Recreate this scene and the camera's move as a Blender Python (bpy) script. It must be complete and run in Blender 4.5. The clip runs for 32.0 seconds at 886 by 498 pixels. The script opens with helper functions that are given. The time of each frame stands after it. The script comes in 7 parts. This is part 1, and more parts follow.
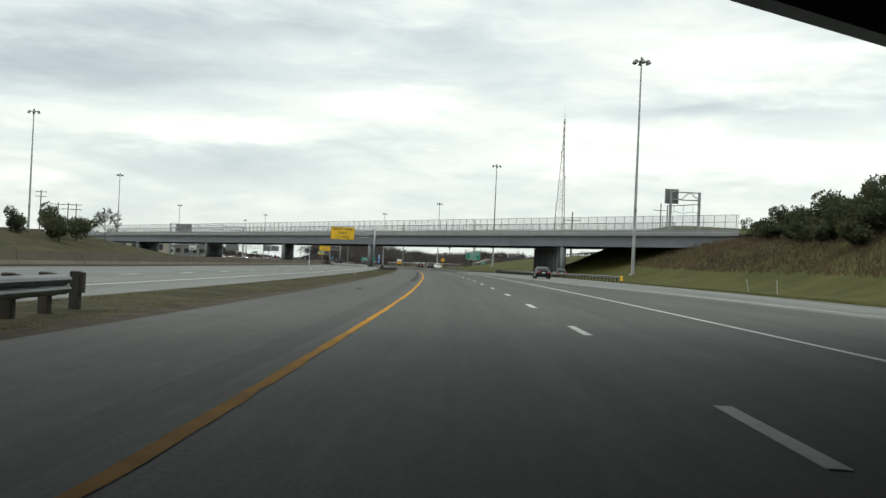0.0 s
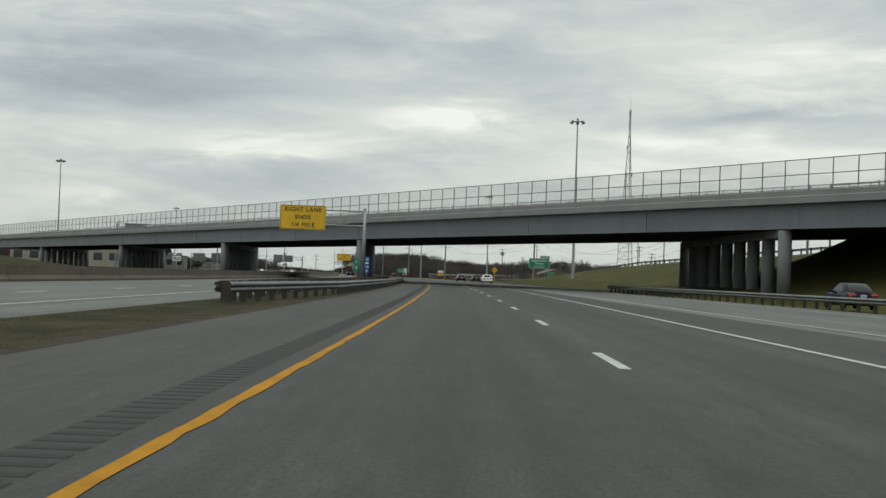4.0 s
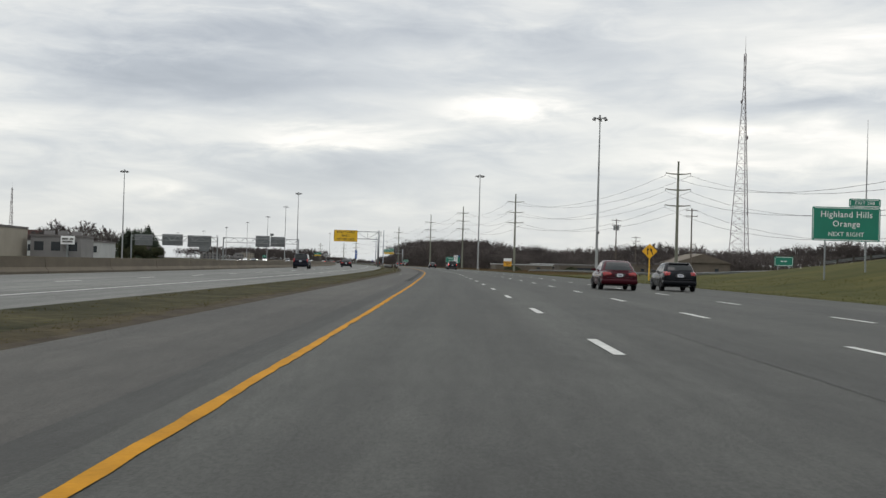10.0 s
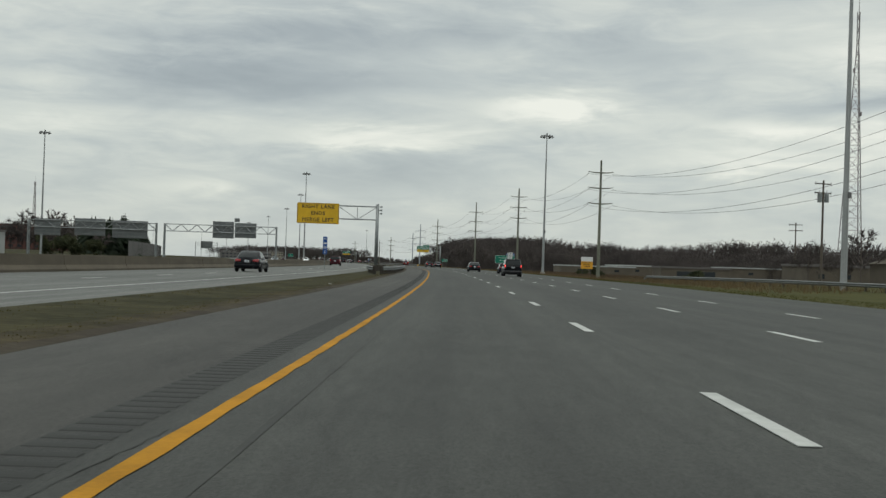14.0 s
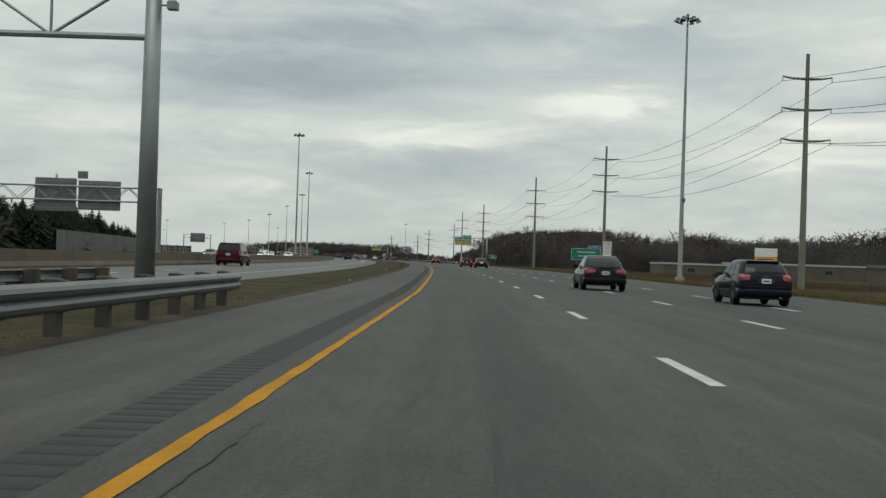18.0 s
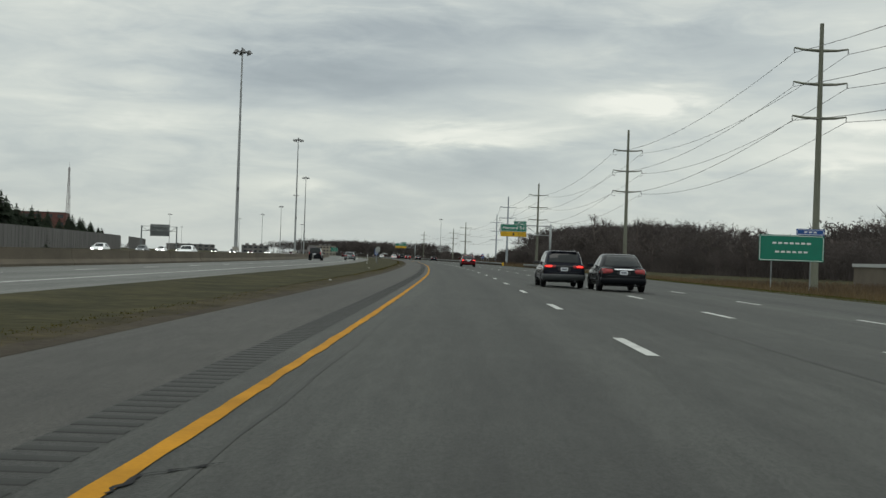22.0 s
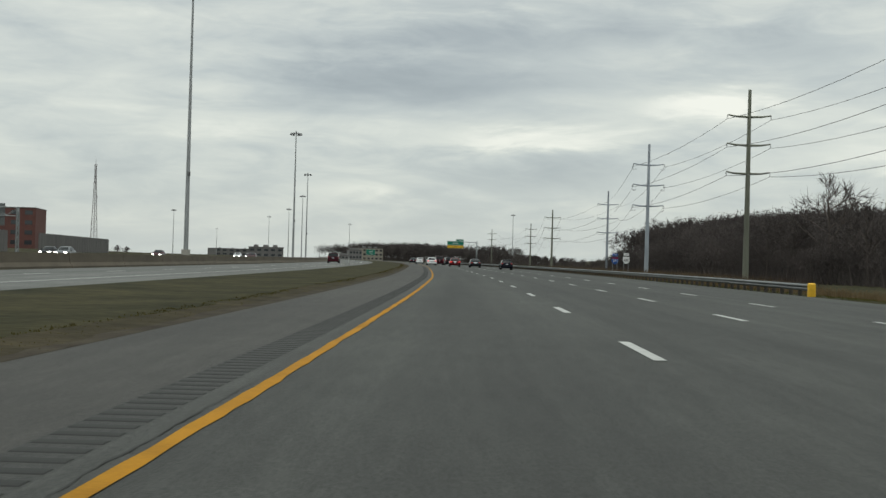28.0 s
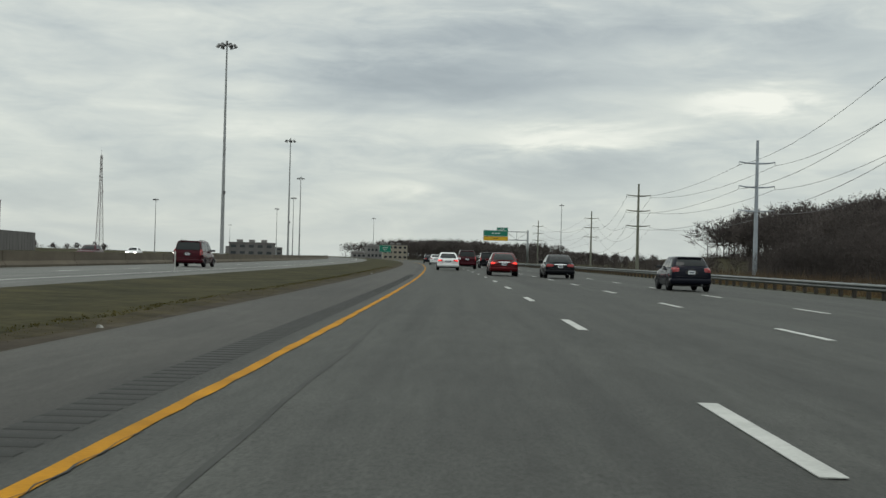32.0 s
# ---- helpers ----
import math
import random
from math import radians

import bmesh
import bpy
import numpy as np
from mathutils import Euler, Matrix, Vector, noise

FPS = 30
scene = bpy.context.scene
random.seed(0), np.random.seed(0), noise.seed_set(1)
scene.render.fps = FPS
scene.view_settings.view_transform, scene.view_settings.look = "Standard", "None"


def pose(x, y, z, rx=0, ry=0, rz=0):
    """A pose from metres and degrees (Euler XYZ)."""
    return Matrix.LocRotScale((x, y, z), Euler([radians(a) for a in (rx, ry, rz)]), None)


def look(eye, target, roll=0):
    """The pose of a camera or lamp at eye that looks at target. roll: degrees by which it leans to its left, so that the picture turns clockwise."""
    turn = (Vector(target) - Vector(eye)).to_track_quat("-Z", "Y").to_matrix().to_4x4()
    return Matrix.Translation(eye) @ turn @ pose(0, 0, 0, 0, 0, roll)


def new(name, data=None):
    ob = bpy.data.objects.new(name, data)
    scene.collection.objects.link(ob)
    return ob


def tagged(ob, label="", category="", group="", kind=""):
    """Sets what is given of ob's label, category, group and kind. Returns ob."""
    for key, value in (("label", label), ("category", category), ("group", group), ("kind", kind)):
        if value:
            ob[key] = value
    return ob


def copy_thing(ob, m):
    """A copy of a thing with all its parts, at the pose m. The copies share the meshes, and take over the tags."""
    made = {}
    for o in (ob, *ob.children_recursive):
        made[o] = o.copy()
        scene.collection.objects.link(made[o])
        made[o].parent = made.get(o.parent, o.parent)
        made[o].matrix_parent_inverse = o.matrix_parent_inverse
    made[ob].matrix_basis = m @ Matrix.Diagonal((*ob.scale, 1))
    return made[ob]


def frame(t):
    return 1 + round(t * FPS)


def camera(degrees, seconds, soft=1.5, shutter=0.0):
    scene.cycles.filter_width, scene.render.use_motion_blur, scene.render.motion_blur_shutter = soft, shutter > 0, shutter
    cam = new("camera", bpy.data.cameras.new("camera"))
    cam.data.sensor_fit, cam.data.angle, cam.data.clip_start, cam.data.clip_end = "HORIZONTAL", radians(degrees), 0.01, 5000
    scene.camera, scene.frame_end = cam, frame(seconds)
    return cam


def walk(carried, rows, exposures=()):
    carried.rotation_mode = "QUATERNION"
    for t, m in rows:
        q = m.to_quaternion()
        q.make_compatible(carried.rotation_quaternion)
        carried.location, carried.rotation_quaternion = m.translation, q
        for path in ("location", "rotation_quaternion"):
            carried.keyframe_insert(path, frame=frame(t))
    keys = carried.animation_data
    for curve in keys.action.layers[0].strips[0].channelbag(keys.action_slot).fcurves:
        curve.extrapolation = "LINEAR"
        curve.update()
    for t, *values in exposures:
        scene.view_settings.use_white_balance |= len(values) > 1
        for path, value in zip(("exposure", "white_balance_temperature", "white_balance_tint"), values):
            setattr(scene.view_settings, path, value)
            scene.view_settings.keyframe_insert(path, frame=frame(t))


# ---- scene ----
cam = camera(39.7, 32.0, soft=1.45, shutter=0.0)
# seconds, x, y, yaw, pitch, roll
PATH = [
    (0, 0, 0, 1.07, 0.77, 2.55), (0.5, -0.05, 16.96, 1.33, 0.75, 1.92), (1, -0.2, 33.91, 1.76, 0.83, 1.47),
    (1.5, -0.45, 50.85, 2.03, 0.97, 1.23), (2, -0.79, 67.78, 2.34, 0.88, 1.49), (2.5, -1.22, 84.71, 2.71, 1.33, 1.39),
    (3, -1.73, 101.66, 2.9, 1.1, 1.42), (3.5, -2.31, 118.62, 3.11, 1.39, 2.03), (4, -2.98, 135.61, 3.41, 1.25, 1.98),
    (4.5, -3.72, 152.61, 3.65, 1.12, 1.92), (5, -4.52, 169.65, 3.88, 0.98, 1.87), (5.5, -5.4, 186.72, 4.16, 0.84, 1.81),
    (6, -6.35, 203.81, 4.53, 0.67, 1.82), (6.5, -7.37, 220.88, 4.58, 1, 1.8), (7, -8.46, 237.88, 5.1, 0.58, 2.51),
    (7.5, -9.61, 254.8, 5.28, 0.64, 1.65), (8, -10.84, 271.65, 5.42, 0.69, 1.45), (8.5, -12.14, 288.41, 5.46, 0.47, 1.38),
    (9, -13.52, 305.07, 5.68, 0.62, 1.45), (9.5, -14.96, 321.62, 6.1, 0.74, 1.53), (10, -16.48, 338.06, 6.35, 0.71, 1.6),
    (10.5, -18.07, 354.43, 6.68, 0.76, 1.61), (11, -19.73, 370.75, 7.02, 0.62, 1.72), (11.5, -21.47, 387.04, 7.3, 0.67, 1.8),
    (12, -23.27, 403.28, 7.64, 0.62, 1.81), (12.5, -25.15, 419.51, 7.81, 0.58, 1.96), (13, -27.1, 435.78, 8.06, 0.74, 1.68),
    (13.5, -29.13, 452.09, 8.3, 0.69, 1.88), (14, -31.24, 468.42, 8.57, 0.68, 1.89), (14.5, -33.43, 484.77, 8.76, 0.75, 1.73),
    (15, -35.7, 501.15, 9.07, 0.64, 1.77), (15.5, -38.05, 517.53, 9.33, 0.53, 1.81), (16, -40.47, 533.93, 9.59, 0.42, 1.84),
    (16.5, -42.97, 550.32, 10.08, 0.3, 1.88), (17, -45.54, 566.68, 10.32, 0.52, 1.96), (17.5, -48.19, 583.01, 10.54, 0.55, 2.26),
    (18, -50.91, 599.3, 10.78, 0.48, 1.9), (18.5, -53.69, 615.56, 11, 0.51, 2.02), (19, -56.55, 631.78, 11.13, 0.41, 1.79),
    (19.5, -59.47, 647.97, 11.26, 0.45, 1.98), (20, -62.47, 664.12, 11.5, 0.46, 1.98), (20.5, -65.54, 680.25, 11.81, 0.45, 1.9),
    (21, -68.69, 696.39, 12.15, 0.51, 1.75), (21.5, -71.92, 712.53, 12.5, 0.47, 1.66), (22, -75.22, 728.67, 12.66, 0.4, 1.92),
    (22.5, -78.59, 744.8, 12.95, 0.37, 1.9), (23, -82.03, 760.91, 13.25, 0.44, 1.8), (23.5, -85.54, 776.99, 13.58, 0.48, 1.78),
    (24, -89.12, 793.05, 13.77, 0.47, 1.92), (24.5, -92.77, 809.09, 14.05, 0.48, 1.79), (25, -96.49, 825.1, 14.36, 0.46, 1.74),
    (25.5, -100.27, 841.1, 14.68, 0.55, 1.67), (26, -104.13, 857.08, 14.74, 0.54, 1.69), (26.5, -108.05, 873.03, 14.99, 0.54, 1.71),
    (27, -112.04, 888.97, 15.24, 0.53, 1.72), (27.5, -116.1, 904.88, 15.51, 0.53, 1.74), (28, -120.23, 920.77, 15.93, 0.52, 1.58),
    (28.5, -124.42, 936.61, 16.21, 0.58, 1.63), (29, -128.66, 952.35, 16.42, 0.63, 1.48), (29.5, -132.95, 967.99, 16.58, 0.54, 1.56),
    (30, -137.28, 983.53, 16.63, 0.45, 1.52), (30.5, -141.65, 998.93, 16.81, 0.48, 1.44), (31, -146.03, 1014.14, 17.19, 0.52, 1.3),
    (31.5, -150.43, 1029.15, 17.43, 0.46, 1.34), (32, -154.84, 1043.98, 17.64, 0.41, 1.42),
]
# heading of the road, in degrees, at stations in metres
STATION = [0.0, 67.8, 135.7, 203.9, 271.9, 338.6, 404.1, 469.8, 535.9, 602.1, 668.0, 733.8, 799.6, 865.4, 931.1, 996.1, 1059.1]
HEADING = [0.000, 1.296, 2.362, 3.297, 4.304, 5.408, 6.466, 7.493, 8.545, 9.593, 10.646, 11.684, 12.692, 13.689, 14.693, 15.706, 16.691]
# sideways drift of the lane lines from the driven line, by station
LINE_AT = [5, 39, 73, 107, 209, 243, 277, 311, 344, 376, 409, 442, 475, 574, 607, 640, 673, 706, 739, 772, 805, 838, 936, 969, 1001, 1033, 1064, 1110]
DRIFT = [0.1, 0.06, -0.06, -0.1, -0.12, -0.04, 0.03, 0.08, -0.05, -0.26, -0.3, -0.19, 0.06, 0.0, 0.15, 0.3, 0.15, 0.14, 0.13, 0.15, 0.23, 0.15, 0.05, 0.17, 0.21, -0.02, -0.21, -0.12]

# ---------------------------------------------------------------- exposure, world and light
EXPOSURES = [(0, 0.5, 6500, 10), (0.5, 0.45, 6500, 10), (1.0, 0.35, 6500, 10), (2.0, 0.22, 6500, 11), (3.0, 0.02, 6500, 10), (6.0, 0.0, 6500, 10), (7.0, 0.1, 6500, 10), (7.5, 0.35, 6500, 10), (8.0, 0.45, 6500, 10),
             (8.5, 0.62, 6500, 12), (9.0, 0.6, 6500, 15), (9.5, 0.4, 6500, 17), (10.0, 0.25, 6500, 18), (11.0, 0.1, 6500, 18), (12.0, -0.06, 6500, 16), (13.0, -0.08, 6500, 13), (14.0, -0.08, 6500, 10), (22.0, -0.06, 6500, 10), (25.0, -0.04, 6500, 10), (28.0, 0.0, 6500, 10), (32.0, 0.0, 6500, 10)]
walk(cam, [(t, pose(x, y, 1.02, 90 + pitch, 0, yaw) @ pose(0, 0, 0, 0, 0, roll)) for t, x, y, yaw, pitch, roll in PATH], EXPOSURES)

world = bpy.data.worlds.new("overcast_sky")
scene.world = world
world.use_nodes = True
wn, wl = world.node_tree.nodes, world.node_tree.links
wn.clear()


def wnode(kind, **values):
    n = wn.new(kind)
    for key, v in values.items():
        n.inputs[key].default_value = v
    return n


def wmath(op, a, b=None, clamp=False):
    n = wn.new("ShaderNodeMath")
    n.operation, n.use_clamp = op, clamp
    for i, v in enumerate((a, b)):
        if v is None:
            continue
        if isinstance(v, (int, float)):
            n.inputs[i].default_value = v
        else:
            wl.new(v, n.inputs[i])
    return n.outputs[0]


wc = wn.new("ShaderNodeTexCoord")
sep = wn.new("ShaderNodeSeparateXYZ")
wl.new(wc.outputs["Generated"], sep.inputs[0])


def cloud(stretch, detail, rough, distort):
    """Layered cloud noise over the sky's directions, drawn out along the horizon."""
    m = wn.new("ShaderNodeMapping")
    m.inputs["Scale"].default_value = stretch
    wl.new(wc.outputs["Generated"], m.inputs[0])
    n = wnode("ShaderNodeTexNoise", Scale=1.0, Detail=detail, Roughness=rough, Distortion=distort)
    wl.new(m.outputs[0], n.inputs["Vector"])
    return wmath("SUBTRACT", n.outputs[0], 0.5)


big = cloud((4.5, 4.5, 24.0), 6.0, 0.55, 0.5)
fine = cloud((15.0, 15.0, 62.0), 6.0, 0.58, 0.5)
# bearing to the left of the first heading and height over the horizon, in degrees, ruffled by the noise
bearing = wmath("ADD", wmath("MULTIPLY", wmath("ARCTAN2", wmath("MULTIPLY", sep.outputs[0], -1.0), sep.outputs[1]), 57.3), wmath("ADD", wmath("MULTIPLY", big, 9.0), wmath("MULTIPLY", fine, 4.0)))
height = wmath("ADD", wmath("MULTIPLY", wmath("ARCSINE", sep.outputs[2]), 57.3), wmath("ADD", wmath("MULTIPLY", big, -2.4), wmath("MULTIPLY", fine, 1.7)))
dome = wn.new("ShaderNodeCombineXYZ")
wl.new(bearing, dome.inputs[0])
wl.new(height, dome.inputs[1])
# banks of the cloud sheet: bearing, height, half length, half depth, thin (+) or thick (-)
BANKS = [(18.1, 8.8, 5.0, 1.0, -0.28), (13.6, 10.3, 5.0, 0.8, -0.25), (14.4, 8.2, 4.0, 0.6, -0.16), (2.5, 9.8, 5.0, 0.9, -0.22), (12.1, 4.3, 4.5, 0.6, -0.16), (-12.0, 7.4, 4.0, 0.5, -0.2), (24.5, 6.8, 5.0, 0.5, -0.12),
         (11.4, 5.9, 4.2, 0.42, 0.46), (4.8, 7.3, 2.4, 0.5, 0.44), (27.5, 7.0, 6.0, 2.4, 0.16), (-6.3, 6.3, 4.0, 0.6, 0.34), (19.8, 3.1, 2.0, 0.4, 0.24), (-4.5, 4.7, 4.0, 0.45, 0.28), (-12.0, 10.0, 6.0, 1.2, 0.34), (-15.0, 5.2, 5.0, 0.8, 0.36)]
tone = wmath("ADD", 0.555, wmath("ADD", wmath("MULTIPLY", big, 0.7), wmath("MULTIPLY", fine, 0.55)))
for b_, h_, lb, lh, amount in BANKS:
    off = wn.new("ShaderNodeVectorMath")
    off.operation = "SUBTRACT"
    wl.new(dome.outputs[0], off.inputs[0])
    off.inputs[1].default_value = (b_, h_, 0.0)
    fit = wn.new("ShaderNodeVectorMath")
    fit.operation = "DIVIDE"
    wl.new(off.outputs[0], fit.inputs[0])
    fit.inputs[1].default_value = (lb, lh, 1.0)
    sq = wn.new("ShaderNodeVectorMath")
    sq.operation = "DOT_PRODUCT"
    wl.new(fit.outputs[0], sq.inputs[0])
    wl.new(fit.outputs[0], sq.inputs[1])
    tone = wmath("ADD", tone, wmath("MULTIPLY", wmath("EXPONENT", wmath("MULTIPLY", sq.outputs["Value"], -0.7)), amount))
ramp = wn.new("ShaderNodeValToRGB")
wl.new(tone, ramp.inputs[0])
ce = ramp.color_ramp.elements
ce[0].position, ce[0].color = 0.0, (0.325, 0.368, 0.38, 1)
ce[1].position, ce[1].color = 1.0, (0.92, 0.93, 0.83, 1)
for at_, col in ((0.25, (0.405, 0.452, 0.458, 1)), (0.5, (0.53, 0.578, 0.56, 1)), (0.75, (0.70, 0.735, 0.67, 1))):
    ce.new(at_).color = col
# pale, slightly warm haze where the cloud sheet meets the horizon
haze = wmath("POWER", wmath("SUBTRACT", 1.0, wmath("MAXIMUM", sep.outputs[2], 0.0)), 24.0)
hmix = wn.new("ShaderNodeMixRGB")
wl.new(wmath("MULTIPLY", haze, 0.5), hmix.inputs[0])
wl.new(ramp.outputs[0], hmix.inputs[1])
hmix.inputs[2].default_value = (0.60, 0.655, 0.625, 1)
# an overcast sky is brighter overhead than near the horizon
zenith = wn.new("ShaderNodeMapRange")
zenith.interpolation_type = "SMOOTHSTEP"
for key, v in (("From Min", 0.25), ("From Max", 0.8), ("To Min", 0.93), ("To Max", 2.1)):
    zenith.inputs[key].default_value = v
wl.new(sep.outputs[2], zenith.inputs[0])
sky = wn.new("ShaderNodeTexSky")
sky.sky_type, sky.sun_disc = "NISHITA", False
sky.sun_elevation, sky.sun_rotation = radians(75), radians(195)
bg_cloud = wnode("ShaderNodeBackground", Strength=0.93)
wl.new(zenith.outputs[0], bg_cloud.inputs["Strength"])
wl.new(hmix.outputs[0], bg_cloud.inputs[0])
bg_sky = wnode("ShaderNodeBackground", Strength=0.012)
wl.new(sky.outputs[0], bg_sky.inputs[0])
both = wn.new("ShaderNodeAddShader")
wl.new(bg_cloud.outputs[0], both.inputs[0])
wl.new(bg_sky.outputs[0], both.inputs[1])
wout = wn.new("ShaderNodeOutputWorld")
wl.new(both.outputs[0], wout.inputs[0])

sun = new("sun", bpy.data.lights.new("sun", "SUN"))
sun.data.energy, sun.data.angle, sun.data.color = 0.6, radians(30), (1.0, 0.97, 0.92)
sun.matrix_world = look((0, 0, 300), (20, 75, 0))

# ---------------------------------------------------------------- the road's line: stations s along it, l to the right of it
_sg = np.arange(-400.0, 3200.0, 2.0)
_k0 = (HEADING[1] - HEADING[0]) / (STATION[1] - STATION[0])
_k1 = (HEADING[-1] - HEADING[-6]) / (STATION[-1] - STATION[-6])
_hg = np.radians(np.where(_sg < 0, _k0 * _sg, np.where(_sg > STATION[-1], HEADING[-1] + _k1 * (_sg - STATION[-1]), np.interp(_sg, STATION, HEADING))))
_xg = np.concatenate([[0], np.cumsum(-(np.sin(_hg[1:]) + np.sin(_hg[:-1])))])
_yg = np.concatenate([[0], np.cumsum(np.cos(_hg[1:]) + np.cos(_hg[:-1]))])
_xg, _yg = _xg - _xg[200], _yg - _yg[200]


def head(s):
    return np.interp(s, _sg, _hg)


def P(s, l, z=0.0):
    h = head(s)
    return np.interp(s, _sg, _xg) + l * np.cos(h), np.interp(s, _sg, _yg) + l * np.sin(h), z


def place(s, l, z=0.0, turn=0.0):
    """A pose at a station: y runs along the road, x to its right."""
    return Matrix.Translation(P(s, l, z)) @ Matrix.Rotation(float(head(s)) + radians(turn), 4, "Z")


def lerp(x, xs, ys):
    return float(np.interp(x, xs, ys))


def smooth(a, b, x):
    t = min(1.0, max(0.0, (x - a) / (b - a)))
    return t * t * (3 - 2 * t)


# ---------------------------------------------------------------- materials
def material(name, color, rough=0.7, metal=0.0, vary=0.15, scale=3.0, fine_scale=40.0, bump=0.0, coords="Object", stretch=(1, 1, 1), spec=0.4,
             color2=None, emit=0.0, random_tint=0.0, coat=0.0):
    m = bpy.data.materials.new(name)
    m.use_nodes = True
    n, k = m.node_tree.nodes, m.node_tree.links
    b = n["Principled BSDF"]
    b.inputs["Roughness"].default_value, b.inputs["Metallic"].default_value = rough, metal
    b.inputs["Specular IOR Level"].default_value = spec
    b.inputs["Coat Weight"].default_value = coat
    tc = n.new("ShaderNodeTexCoord")
    mp = n.new("ShaderNodeMapping")
    mp.inputs["Scale"].default_value = stretch
    if coords == "World":
        g = n.new("ShaderNodeNewGeometry")
        k.new(g.outputs["Position"], mp.inputs[0])
    else:
        k.new(tc.outputs[coords], mp.inputs[0])
    broad = n.new("ShaderNodeTexNoise")
    broad.inputs["Scale"].default_value, broad.inputs["Detail"].default_value, broad.inputs["Roughness"].default_value = scale, 5, 0.6
    grain = n.new("ShaderNodeTexNoise")
    grain.inputs["Scale"].default_value, grain.inputs["Detail"].default_value = fine_scale, 3
    k.new(mp.outputs[0], broad.inputs["Vector"])
    k.new(mp.outputs[0], grain.inputs["Vector"])
    r = n.new("ShaderNodeValToRGB")
    dark = [max(0.0, c * (1 - vary)) for c in color]
    light = list(color2) if color2 else [min(1.0, c * (1 + vary)) for c in color]
    r.color_ramp.elements[0].position, r.color_ramp.elements[0].color = 0.32, (*dark, 1)
    r.color_ramp.elements[1].position, r.color_ramp.elements[1].color = 0.68, (*light, 1)
    k.new(broad.outputs[0], r.inputs[0])
    hs = n.new("ShaderNodeHueSaturation")
    k.new(r.outputs[0], hs.inputs["Color"])
    mr = n.new("ShaderNodeMapRange")
    mr.inputs["To Min"].default_value, mr.inputs["To Max"].default_value = 1 - vary, 1 + vary
    k.new(grain.outputs[0], mr.inputs[0])
    if random_tint:
        oi = n.new("ShaderNodeObjectInfo")
        rr = n.new("ShaderNodeMapRange")
        rr.inputs["To Min"].default_value, rr.inputs["To Max"].default_value = 1 - random_tint, 1 + random_tint
        k.new(oi.outputs["Random"], rr.inputs[0])
        mu = n.new("ShaderNodeMath")
        mu.operation = "MULTIPLY"
        k.new(mr.outputs[0], mu.inputs[0])
        k.new(rr.outputs[0], mu.inputs[1])
        k.new(mu.outputs[0], hs.inputs["Value"])
    else:
        k.new(mr.outputs[0], hs.inputs["Value"])
    k.new(hs.outputs[0], b.inputs["Base Color"])
    if bump:
        bp = n.new("ShaderNodeBump")
        bp.inputs["Strength"].default_value, bp.inputs["Distance"].default_value = bump, 0.02
        k.new(grain.outputs[0], bp.inputs["Height"])
        k.new(bp.outputs[0], b.inputs["Normal"])
    if emit:
        k.new(hs.outputs[0], b.inputs["Emission Color"])
        b.inputs["Emission Strength"].default_value = emit
    return m


